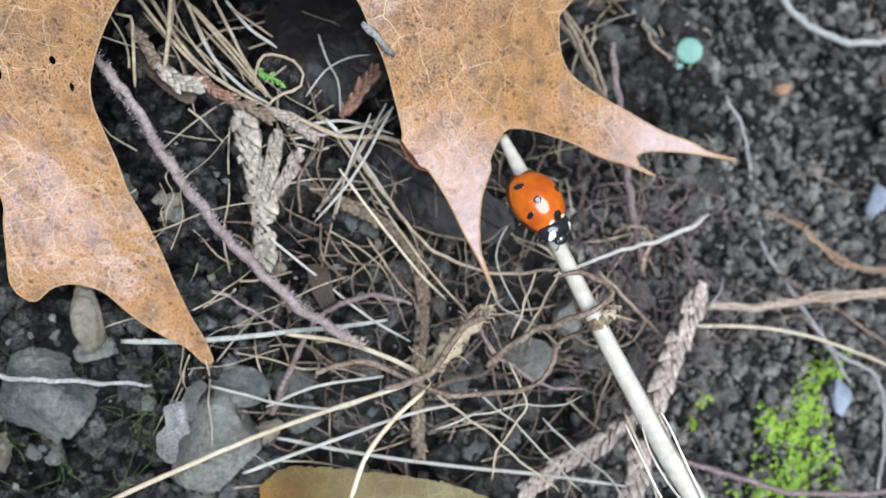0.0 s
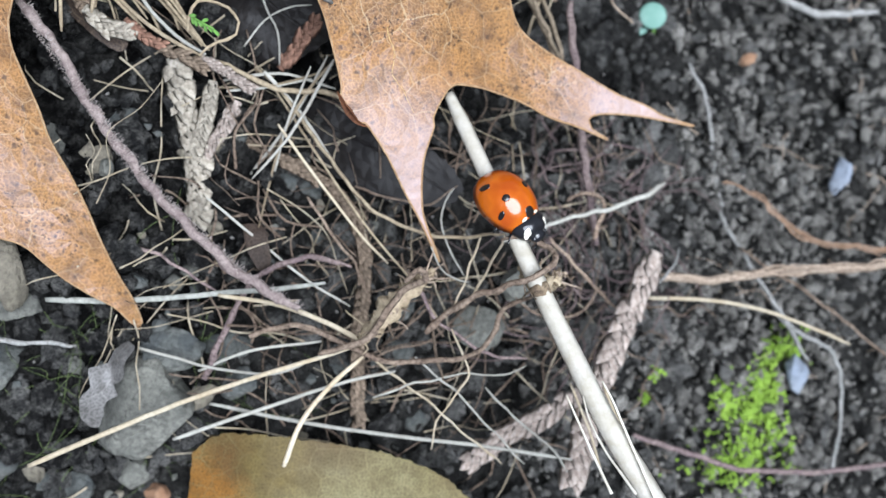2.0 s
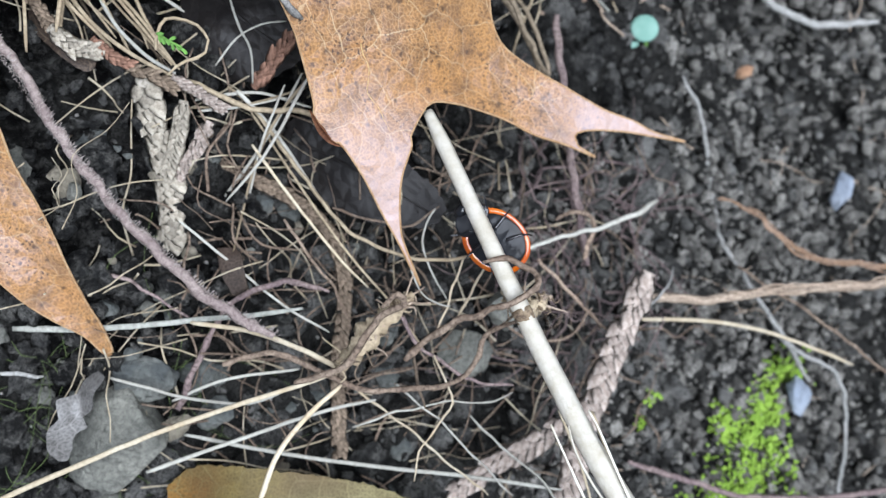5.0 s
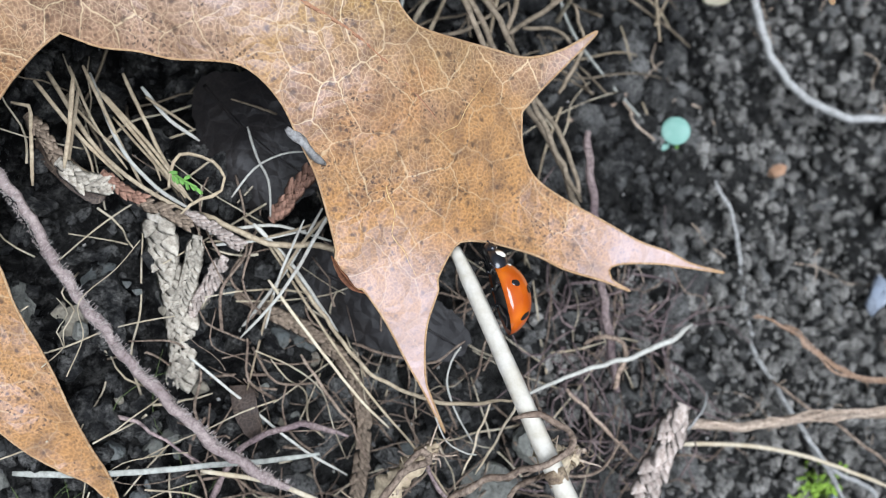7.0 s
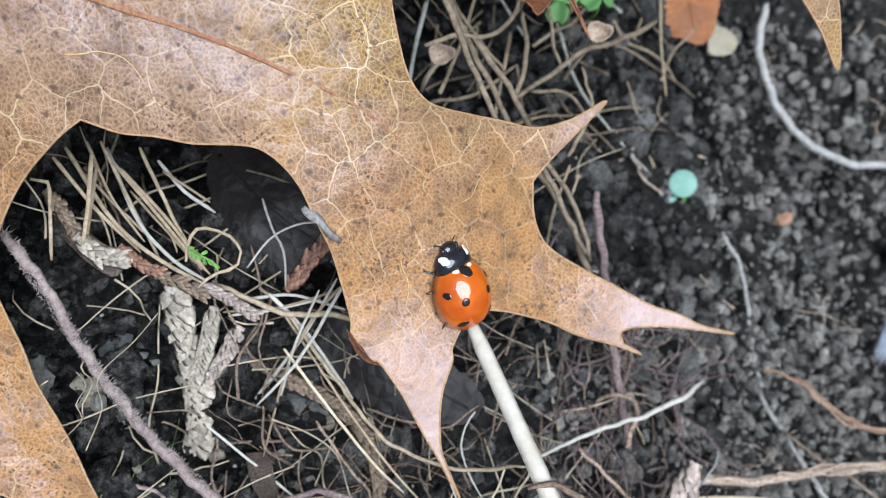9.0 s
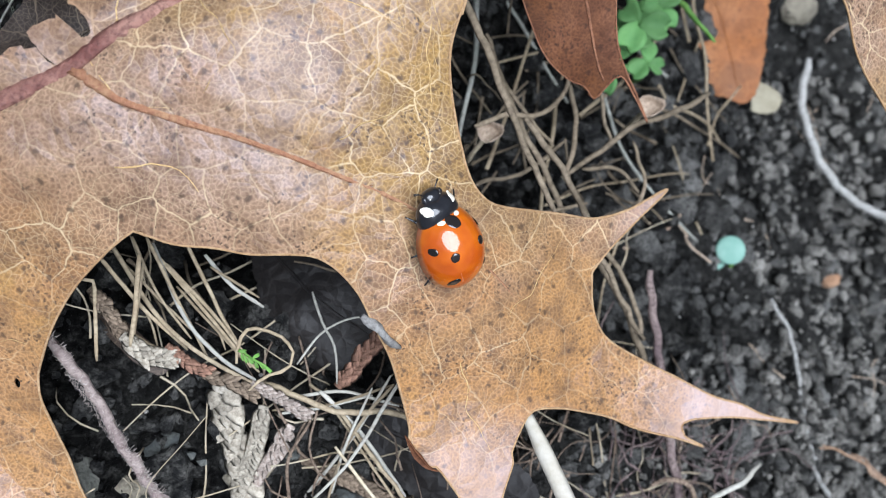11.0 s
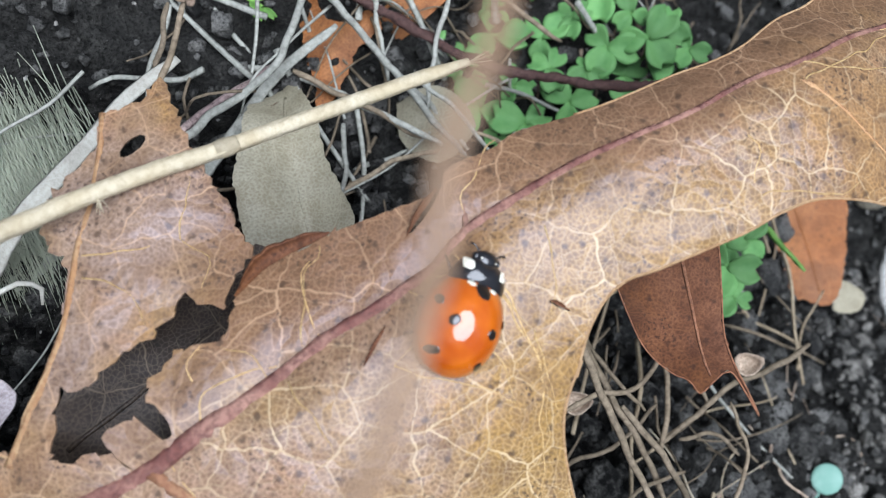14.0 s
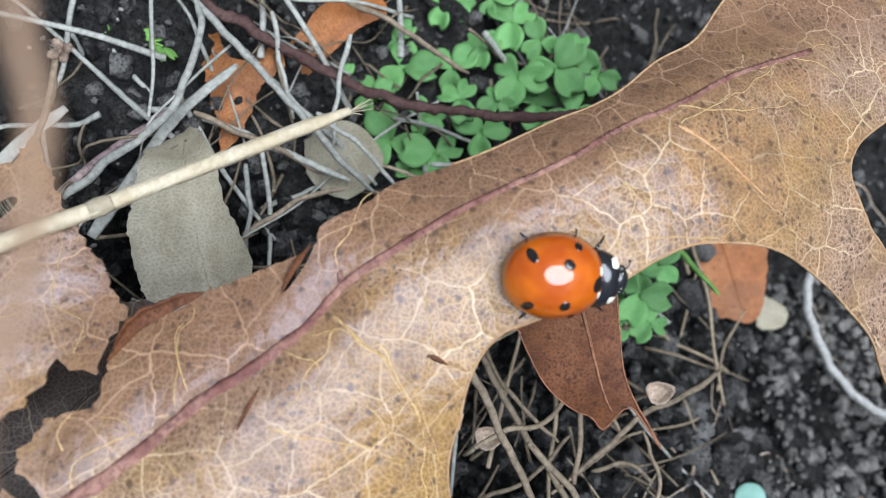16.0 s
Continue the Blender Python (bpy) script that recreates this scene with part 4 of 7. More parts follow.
strand("straw", "straw", 0.14, 0.14, [(-15.2, 10.9, 7.0), (-10.6, 11.3, 6.5), (-5.2, 13.0, 6.0)])
strand("straw", "straw", 0.15, 0.12, [(-10.8, 11.5, 5.0), (-5.8, 4.0, 4.5), (-1.3, -2.2, 4.0), (2.6, -6.7, 3.5), (5.7, -11.0, 3.0)])
strand("straw", "straw", 0.15, 0.12, [(-10.1, 7.8, 6.0), (-6.9, 3.4, 5.0), (-2.5, -2.2, 4.0), (0.3, -5.1, 3.0)])
strand("straw", "straw_grey", 0.12, 0.12, [(-18.6, 2.3, 5.0), (-12.5, -2.7, 4.3), (-7.6, -6.7, 3.7), (-3.3, -9.3, 3.0)])
strand("straw", "straw_grey", 0.16, 0.14, [(-22.8, -13.3, 6.0), (-18.9, -14.3, 6.0), (-15.6, -15.1, 6.0), (-10.1, -15.5, 6.0), (-5.7, -13.7, 6.0)])
strand("straw", "straw_grey", 0.14, 0.14, [(-17.6, -15.7, 4.0), (-12.5, -13.6, 4.5), (-5.8, -12.5, 5.0)])
strand("root_twig", "root_purple", 0.46, 0.34, [(-17.1, -16.5, 4.0), (-15.3, -12.3, 4.4), (-12.5, -7.2, 4.8), (-9.7, -5.2, 5.2), (-5.7, -4.6, 5.6), (-3.0, -5.4, 6.0)])
strand("root_twig", "root_purple", 0.25, 0.15, [(-25.5, -3.5, 6.0), (-21.1, -4.6, 6.0), (-17.3, -6.8, 6.0), (-14.5, -8.5, 6.0)])
strand("root_twig", "root_pale", 0.42, 0.25, [(-41.8, -11.8, 10.0), (-37.2, -12.1, 10.2), (-32.8, -12.5, 9.6), (-27.6, -12.9, 8.5)])
strand("root_twig", "root_brown", 0.38, 0.3, [(-12.1, -11.8, 8.0), (-7.7, -10.7, 8.1), (-4.5, -11.8, 8.3), (-0.8, -13.5, 8.4), (3.5, -13.9, 8.5), (7.8, -13.1, 8.6), (10.2, -11.2, 8.8), (11.5, -8.5, 8.9), (14.8, -7.0, 9.0)])
strand("curled_root", "root_brown", 0.46, 0.36, [(4.0, -10.9, 11.0), (6.0, -8.8, 11.6), (9.0, -7.1, 12.8), (12.0, -6.0, 14.4), (14.3, -5.0, 14.6), (15.1, -4.2, 14.2), (14.4, -3.0, 13.2), (12.5, -2.2, 12.9), (10.4, -2.5, 12.8)])
strand("curled_root", "root_brown", 0.35, 0.5, [(-5.5, -13.1, 10.0), (-1.5, -11.7, 10.5), (0.8, -8.8, 11.0), (2.4, -6.7, 11.5), (4.0, -6.1, 12.0), (3.4, -5.3, 12.5), (2.1, -6.3, 13.0)])
strand("root_twig", "root_dark", 0.2, 0.2, [(4.7, -10.8, 7.0), (5.0, -13.6, 7.0), (5.8, -15.7, 7.0)])
strand("root_twig", "root_purple", 0.25, 0.2, [(3.1, -6.6, 5.0), (4.8, -10.0, 4.3), (9.9, -13.5, 3.7), (14.0, -14.1, 3.0)])
strand("fine_root", "straw_grey", 0.1, 0.08, [(-0.8, -17.6, 6.0), (3.1, -16.3, 5.5), (7.6, -15.5, 5.0), (12.1, -15.3, 4.5), (13.8, -14.6, 4.0)])
strand("fine_root", "straw_grey", 0.1, 0.08, [(3.1, -13.8, 5.0), (6.5, -16.7, 4.3), (9.9, -20.2, 3.7), (14.0, -24.4, 3.0)])
strand("fine_root", "straw", 0.1, 0.08, [(6.5, -11.1, 5.0), (8.1, -15.5, 5.0), (5.3, -20.0, 5.0), (4.8, -22.7, 5.0)])
strand("fine_root", "straw_grey", 0.12, 0.1, [(9.9, -16.8, 4.0), (13.4, -20.3, 3.3), (16.9, -23.3, 2.7), (18.7, -25.8, 2.0)])
strand("fine_root", "straw", 0.12, 0.1, [(-1.3, -14.0, 4.0), (2.6, -16.9, 3.7), (6.6, -20.3, 3.3), (11.7, -24.4, 3.0)])
strand("fine_root", "straw", 0.1, 0.1, [(9.1, -2.1, 6.0), (8.1, -5.5, 5.0), (6.8, -8.9, 4.0)])
strand("fine_root", "straw", 0.12, 0.1, [(11.3, -2.1, 6.0), (9.8, -5.5, 4.5), (8.0, -9.0, 3.0)])
strand("fine_root", "straw_grey", 0.1, 0.08, [(6.5, 2.3, 4.0), (5.4, 0.1, 3.7), (6.0, -3.3, 3.3), (7.7, -6.2, 3.0)])
strand("fine_root", "root_brown", 0.15, 0.1, [(-3.1, 2.3, 3.0), (0.9, 1.2, 2.7), (4.3, 0.9, 2.3), (6.9, 2.6, 2.0)])
strand("fine_root", "root_brown", 0.15, 0.12, [(-7.6, 1.2, 3.0), (-5.4, -2.2, 2.3), (-3.1, -5.1, 1.7), (-1.4, -9.2, 1.0)])
strand("fine_root", "straw_grey", 0.08, 0.08, [(4.1, -2.1, 8.0), (5.2, -5.4, 7.5), (7.9, -6.5, 7.0)])
strand("straw", "straw", 0.16, 0.12, [(20.5, -15.6, 8.0), (21.5, -18.5, 9.7), (22.6, -21.2, 11.3), (23.2, -22.9, 13.0)])
strand("straw", "straw", 0.12, 0.12, [(18.2, -16.4, 3.0), (20.0, -20.7, 4.0), (21.2, -25.0, 5.0)])
strand("root", "root_tan", 0.62, 0.66, [(28.7, -7.0, -11.0), (31.1, -6.5, -11.6), (36.5, -6.8, -12.2), (42.7, -5.9, -12.8), (47.5, -5.6, -13.4), (53.1, -5.1, -14.0), (69.0, -3.7, -15.7)])
strand("root", "root_orange", 0.15, 0.4, [(38.8, 4.7, -16.0), (42.4, 3.2, -17.5), (46.4, 0.8, -19.0), (51.2, -2.4, -20.5), (56.8, -2.9, -22.0), (72.7, -4.3, -26.3)])
strand("straw", "straw", 0.25, 0.2, [(29.4, -9.1, -14.0), (36.9, -9.3, -15.5), (44.2, -10.5, -17.0), (51.0, -12.8, -18.5), (55.9, -14.7, -20.0)])
strand("root", "root_pale", 0.3, 0.4, [(36.9, 20.0, -26.0), (39.2, 14.8, -25.5), (39.9, 7.4, -25.0), (40.9, 0.8, -24.5), (43.4, -3.3, -24.0), (51.7, -17.0, -22.3)])
strand("root", "root_brown", 0.22, 0.2, [(43.1, -3.3, -23.0), (46.1, -5.6, -22.0), (50.7, -8.4, -21.0), (55.9, -12.6, -20.0), (68.3, -22.7, -17.6)])
strand("root", "root_pale", 0.7, 0.6, [(46.8, 51.6, -40.0), (46.0, 46.9, -40.2), (46.7, 42.2, -40.3), (49.6, 36.0, -40.5), (54.4, 31.9, -40.7), (60.0, 30.1, -40.8), (67.9, 30.6, -41.0)])
strand("root", "root_purple", 0.5, 0.55, [(18.9, 22.9, -7.0), (19.2, 18.9, -7.4), (19.9, 13.9, -7.8), (20.8, 7.0, -8.2), (22.0, 0.7, -8.6), (22.7, -3.1, -9.0)])
strand("dry_stalk", "litter_brown", 0.3, 0.35, [(12.2, 25.0, -4.0), (14.9, 21.6, -5.3), (17.2, 16.9, -6.7), (18.6, 13.3, -8.0)])
strand("dry_stalk", "litter_brown", 0.25, 0.25, [(13.3, 25.9, -5.0), (17.0, 20.7, -7.0), (18.6, 16.0, -9.0)])
strand("root", "root_purple", 0.4, 0.4, [(27.9, -24.5, -12.0), (34.3, -26.8, -13.5), (41.5, -29.0, -15.0), (48.8, -29.6, -16.5), (55.7, -29.3, -18.0), (71.7, -28.6, -21.5)])
strand("root", "root_pale", 0.35, 0.3, [(46.5, -9.2, -22.0), (50.7, -13.5, -23.6), (55.7, -16.1, -25.2), (58.0, -21.0, -26.8), (58.5, -27.2, -28.4), (58.3, -33.5, -30.0)])
strand("root", "root_brown", 0.3, 0.25, [(18.0, 25.4, -20.0), (22.6, 27.2, -22.0), (26.6, 30.6, -24.0)])
strand("root_twig", "root_brown", 0.35, 0.3, [(21.8, -2.4, -6.0), (22.9, 1.3, -7.0), (21.2, 2.6, -8.0), (19.2, 1.7, -9.0)])
strand("fine_root", "root_brown", 0.2, 0.15, [(17.0, -2.4, -5.0), (21.0, -6.2, -6.7), (25.1, -10.1, -8.3), (28.7, -9.6, -10.0)])
strand("fine_root", "root_pale", 0.2, 0.12, [(29.4, -7.7, -10.0), (31.6, -5.1, -11.0), (32.5, -3.2, -12.0)])
strand("fine_root", "root_brown", 0.15, 0.15, [(11.8, -7.2, -3.0), (15.6, -10.3, -4.0), (20.0, -10.4, -5.0), (22.7, -7.4, -6.0)])
strand("dry_stalk", "litter_brown", 0.35, 0.25, [(0.4, 45.1, 9.0), (2.3, 40.5, 8.5), (4.2, 36.0, 8.0), (6.5, 30.9, 7.5), (8.5, 26.8, 7.0)])
strand("dry_stalk", "litter_brown", 0.3, 0.25, [(6.0, 36.1, 2.0), (9.8, 31.3, 0.0), (12.6, 25.8, -2.0), (16.1, 19.0, -4.0), (18.1, 16.3, -6.0)])
strand("dry_stalk", "litter_brown", 0.25, 0.2, [(1.6, 35.7, 0.0), (4.7, 36.9, -1.0), (7.9, 37.3, -2.0), (10.1, 39.7, -3.0), (10.8, 43.1, -4.0)])
strand("dry_stalk", "litter_brown", 0.25, 0.3, [(10.5, 32.0, -6.0), (13.8, 34.3, -6.5), (17.8, 37.2, -7.0), (21.2, 38.4, -7.5), (25.0, 40.5, -8.0)])
strand("dry_stalk", "litter_brown", 0.2, 0.2, [(12.0, 32.5, -5.0), (15.5, 32.7, -6.5), (18.0, 30.6, -8.0)])
strand("dry_stalk", "litter_brown", 0.25, 0.25, [(10.4, 31.4, -5.0), (11.7, 36.6, -7.0), (11.4, 41.5, -9.0)])
strand("straw_stalk", "straw_yellow", 0.6, 0.48, [(-33.7, 47.6, 30.0), (-32.8, 48.9, 28.0), (-30.4, 50.5, 26.0), (-26.1, 52.6, 24.0), (-21.3, 54.6, 22.0), (-14.4, 57.4, 20.0), (-5.8, 60.7, 18.0)])
strand("brown_twig", "root_redbrown", 0.55, 0.45, [(-21.4, 78.3, -2.0), (-19.6, 75.9, -2.8), (-16.8, 74.2, -3.6), (-12.5, 71.5, -4.3), (-7.5, 68.8, -5.1), (-3.5, 66.9, -5.9), (1.7, 65.9, -6.7), (6.9, 65.2, -7.4), (12.9, 65.2, -8.2), (17.9, 65.9, -9.0)])
strand("dry_stalk", "litter_grey", 0.35, 0.3, [(-20.4, 76.0, 0.0), (-16.5, 70.9, -1.5), (-12.5, 66.2, -3.0), (-8.8, 61.7, -4.5), (-6.0, 58.7, -6.0)])
strand("dry_stalk", "litter_grey", 0.4, 0.3, [(-30.6, 58.2, 4.0), (-26.7, 61.4, 3.2), (-22.1, 65.1, 2.4), (-20.8, 68.6, 1.6), (-19.6, 72.7, 0.8), (-20.2, 76.0, 0.0)])
strand("grass_blade", "litter_grey", 0.6, 0.45, [(-29.1, 55.1, 2.0), (-26.1, 59.8, 0.7), (-22.5, 65.3, -0.7), (-17.2, 70.1, -2.0)])
strand("dry_stalk", "litter_grey", 0.3, 0.3, [(-31.7, 66.6, -2.0), (-26.0, 66.7, -2.8), (-21.2, 66.1, -3.6), (-16.4, 63.9, -4.4), (-11.0, 61.2, -5.2), (-8.1, 59.8, -6.0)])
strand("dry_stalk", "root_purple", 0.4, 0.35, [(-31.4, 58.6, 3.0), (-28.2, 61.8, 1.3), (-23.8, 65.3, -0.3), (-21.8, 67.1, -2.0)])
strand("dry_stalk", "litter_brown", 0.25, 0.2, [(-27.0, 59.5, 18.0), (-25.6, 62.2, 19.0), (-24.4, 65.1, 20.0)])
strand("dry_stalk", "litter_grey", 0.25, 0.25, [(-25.9, 57.0, -4.0), (-26.4, 55.1, -4.8), (-24.8, 53.5, -5.6), (-20.8, 55.4, -6.4), (-16.1, 57.8, -7.2), (-11.4, 59.8, -8.0)])
strand("dry_stalk", "litter_brown", 0.3, 0.25, [(-7.7, 76.8, -6.0), (-3.2, 74.6, -7.3), (1.0, 71.7, -8.7), (3.6, 70.3, -10.0)])
strand("dry_stalk", "litter_grey", 0.25, 0.2, [(-16.8, 61.2, -2.0), (-17.0, 56.4, -3.5), (-18.3, 52.0, -5.0)])
strand("dry_stalk", "litter_brown", 0.25, 0.25, [(-31.0, 64.2, 6.0), (-30.5, 67.2, 5.5), (-30.2, 70.2, 5.0)])
strand("dry_stalk", "litter_grey", 0.5, 0.4, [(-45.9, 47.1, 3.0), (-42.4, 48.4, 2.5), (-39.3, 50.7, 2.0)])
strand("tendril", "straw_grey", 0.2, 0.2, [(-39.5, 45.7, 16.0), (-37.2, 46.6, 16.0), (-35.6, 46.3, 16.0), (-35.6, 45.2, 16.0)])
strand("dry_stalk", "litter_brown", 0.28, 0.25, [(-21.2, 66.1, -2.0), (-17.4, 64.3, -3.3), (-13.5, 62.4, -4.7), (-10.0, 60.5, -6.0)])
strand("dry_stalk", "litter_grey", 0.3, 0.25, [(-17.4, 72.7, -5.0), (-13.4, 68.0, -6.0), (-9.4, 63.9, -7.0), (-5.8, 59.6, -8.0)])
strand("dry_stalk", "litter_brown", 0.25, 0.25, [(-17.7, 55.2, -4.0), (-12.6, 58.2, -5.0), (-8.4, 59.3, -6.0)])
strand("dry_stalk", "litter_brown", 0.3, 0.3, [(2.6, 43.7, -2.0), (5.8, 37.2, -4.0), (8.7, 32.0, -6.0), (11.1, 26.7, -8.0)])
strand("green_grass", "fresh_green", 0.4, 0.2, [(23.4, 53.8, -18.0), (25.3, 51.0, -17.0), (27.8, 47.6, -16.0)])
strand("straw", "straw", 0.22, 0.176, [(-28.4, 23.5, 11.0), (-25.3, 19.4, 9.5), (-22.0, 15.9, 8.0)])
strand("straw", "straw", 0.2, 0.16, [(-24.8, 22.9, 11.0), (-25.4, 19.3, 10.5), (-25.9, 16.2, 10.0)])
strand("straw", "straw", 0.2, 0.16, [(-24.9, 25.0, 10.0), (-22.4, 19.6, 9.0), (-20.3, 15.2, 8.0)])
strand("straw", "straw", 0.16, 0.128, [(-26.4, 25.1, 9.0), (-24.4, 20.5, 8.5), (-21.7, 16.8, 8.0)])
strand("straw", "straw", 0.2, 0.16, [(-23.6, 22.9, 9.0), (-19.7, 18.7, 8.5), (-16.4, 14.4, 8.0)])
strand("straw", "straw", 0.2, 0.16, [(-24.9, 24.2, 9.0), (-21.2, 19.9, 8.7), (-17.9, 16.0, 8.3), (-16.1, 14.1, 8.0)])
strand("straw", "straw", 0.16, 0.128, [(-27.3, 22.9, 8.0), (-23.6, 19.3, 8.0), (-19.8, 15.9, 8.0)])
strand("straw", "straw", 0.16, 0.128, [(-20.0, 22.7, 9.0), (-18.2, 21.5, 8.5), (-16.2, 20.2, 8.0)])
strand("straw", "straw", 0.15, 0.12, [(-23.0, 21.1, 8.0), (-20.2, 18.1, 8.0), (-17.3, 15.0, 8.0)])
strand("straw", "straw", 0.15, 0.12, [(-20.5, 19.0, 8.0), (-19.5, 17.5, 8.0), (-18.9, 15.9, 8.0)])
strand("straw", "straw", 0.14, 0.112, [(-28.6, 22.6, 8.0), (-25.6, 18.9, 7.5), (-24.7, 15.8, 7.0)])
strand("straw", "straw_grey", 0.16, 0.128, [(-15.0, 11.6, 7.0), (-12.0, 12.2, 6.7), (-9.2, 12.4, 6.3), (-4.8, 11.2, 6.0)])
strand("straw", "straw_grey", 0.14, 0.112, [(-14.7, 10.6, 7.0), (-10.7, 11.2, 6.5), (-7.0, 12.1, 6.0)])
strand("straw", "straw_grey", 0.2, 0.16, [(-11.3, 12.5, 7.0), (-8.3, 9.2, 5.5), (-4.3, 3.3, 4.0)])
strand("straw", "straw_grey", 0.16, 0.128, [(-12.9, 3.2, 4.0), (-8.6, 8.7, 6.0), (-5.4, 13.9, 8.0)])
strand("straw", "straw_grey", 0.14, 0.112, [(-10.7, 3.3, 4.0), (-9.2, 8.0, 6.0), (-6.9, 12.9, 8.0)])
strand("straw", "straw_grey", 0.12, 0.096, [(-12.0, 20.7, 7.0), (-11.1, 18.1, 7.0), (-10.1, 16.2, 7.0), (-9.9, 13.1, 7.0)])
strand("straw", "straw_grey", 0.1, 0.08, [(-13.2, 14.7, 7.0), (-11.4, 17.1, 7.0), (-9.2, 18.4, 7.0), (-7.0, 18.7, 7.0)])
strand("dry_stalk", "litter_grey", 0.25, 0.2, [(-38.5, 74.5, -3.0), (-36.1, 72.2, -4.5), (-34.2, 69.8, -6.0)])
strand("dry_stalk", "litter_grey", 0.25, 0.2, [(-33.4, 75.7, -3.0), (-31.0, 71.9, -4.5), (-29.6, 67.4, -6.0)])
strand("dry_stalk", "litter_grey", 0.25, 0.2, [(-7.1, 72.6, -3.0), (-8.5, 68.4, -4.5), (-9.5, 63.1, -6.0)])
strand("dry_stalk", "litter_grey", 0.25, 0.2, [(-29.4, 73.9, -3.0), (-26.0, 68.9, -4.5), (-22.9, 65.4, -6.0)])
strand("dry_stalk", "litter_grey", 0.25, 0.2, [(-14.1, 75.1, -3.0), (-13.6, 70.3, -4.5), (-13.0, 65.9, -6.0)])
strand("dry_stalk", "litter_grey", 0.25, 0.2, [(-10.5, 65.6, -3.0), (-6.8, 62.6, -4.5), (-3.9, 59.1, -6.0)])
strand("dry_stalk", "litter_grey", 0.25, 0.2, [(-28.8, 60.1, -3.0), (-24.2, 61.6, -4.5), (-18.4, 59.9, -6.0)])
strand("dry_stalk", "litter_brown", 0.22, 0.18, [(2.7, 45.0, -3.0), (4.9, 40.1, -5.0), (9.5, 34.9, -7.0)])
strand("dry_stalk", "litter_brown", 0.22, 0.18, [(10.7, 46.6, -3.0), (13.6, 40.6, -5.0), (15.0, 34.9, -7.0)])
strand("dry_stalk", "litter_brown", 0.22, 0.18, [(1.7, 30.6, -3.0), (6.6, 32.4, -5.0), (10.6, 35.5, -7.0)])
strand("dry_stalk", "litter_brown", 0.22, 0.18, [(4.8, 25.8, -3.0), (8.2, 28.1, -5.0), (12.8, 29.4, -7.0)])
strand("dry_stalk", "litter_brown", 0.22, 0.18, [(15.4, 25.9, -3.0), (17.9, 30.9, -5.0), (17.2, 35.5, -7.0)])

# ---- the ladybird ----
SHELL_W, SHELL_L, SHELL_Y, SHELL_H = 2.62, 3.16, -0.64, 2.5


def make_elytron(side):
    """One domed wing case, open below, with its edge rolled out a little."""
    verts, faces = [], []
    nu, nv = 30, 20
    for j in range(nv + 1):
        for i in range(nu + 1):
            th = math.pi * i / nu
            r = (j / nv) ** 0.75
            sn, cs = math.sin(th), math.cos(th)
            x, y = SHELL_W * r * max(sn, 0.0) ** 0.88, SHELL_Y + SHELL_L * r * cs * (0.96 + 0.04 * abs(cs))
            z = 0.35 + SHELL_H * max(0.0, 1 - r ** 2.25) ** 0.62
            if j == nv:
                x, z = x * 1.02, 0.26
            verts.append((side * x, y, z))
    for i in range(nu + 1):
        th = math.pi * i / nu
        verts.append((side * max(SHELL_W * 0.84 * math.sin(th), 0.012), SHELL_Y + SHELL_L * 0.86 * math.cos(th), 0.46))
    for j in range(nv + 1):
        for i in range(nu):
            a = j * (nu + 1) + i
            q = (a, a + 1, a + nu + 2, a + nu + 1)
            faces.append(q if side > 0 else q[::-1])
    return verts, faces


def shell_height(x, y):
    q = abs(x / SHELL_W) ** (1 / 0.88)
    r = math.hypot(q, (y - SHELL_Y) / SHELL_L)
    return 0.35 + SHELL_H * max(0.0, 1 - min(r, 0.999) ** 2.25) ** 0.62


SHIELD_Y, SHIELD_L, SHIELD_W, SHIELD_SQ = 2.36, 1.1, 1.76, 0.72


def shield_width(v):
    """Half width of the neck shield, from its hind edge (-1) to its narrower front (1)."""
    return SHIELD_W * (0.97 - 0.17 * v - 0.1 * max(0.0, v) ** 2)


def make_shield():
    verts, faces = ellipsoid(0, 0, 0, 1, 1, 1, 36, 18, -0.3, SHIELD_SQ)
    return [(x * shield_width(y), SHIELD_Y + SHIELD_L * y - 0.16 * max(0.0, y) * max(0.0, 1 - 2.2 * abs(x)), 0.52 + 1.22 * z) for x, y, z in verts], faces


def shield_height(x, y):
    v = min(1.0, max(-1.0, (y - SHIELD_Y) / SHIELD_L))
    u = abs(x) / shield_width(v)
    rho = (u ** (2 / SHIELD_SQ) + abs(v) ** (2 / SHIELD_SQ)) ** (SHIELD_SQ / 2)
    return 0.52 + 1.22 * max(0.0, 1 - min(rho, 0.985) ** 2) ** 0.5


def make_spot(cx, cy, rx, ry, seed, height=shell_height, square=1.0):
    """A slightly ragged mark that follows the shell, a hair above it."""
    verts, faces = [], []
    rings, n = 5, 18
    for j in range(rings + 1):
        for i in range(n):
            a = 2 * math.pi * i / n
            k = j / rings * (1 + 0.07 * math.sin(2 * a + seed) + 0.04 * math.sin(5 * a + seed * 2))
            c, q = math.cos(a), math.sin(a)
            x, y = cx + rx * k * math.copysign(abs(c) ** square, c), cy + ry * k * math.copysign(abs(q) ** square, q)
            p = Vector((x, y, height(x, y)))
            out = Vector((x * 0.45, (y - cy + 0.2) * 0.2, 1.2)).normalized()
            verts.append(p + out * (0.03 if j < rings else -0.02))
    for j in range(rings):
        for i in range(n):
            a, b = j * n + i, j * n + (i + 1) % n
            faces.append((a, a + n, b + n, b))
    return verts, faces


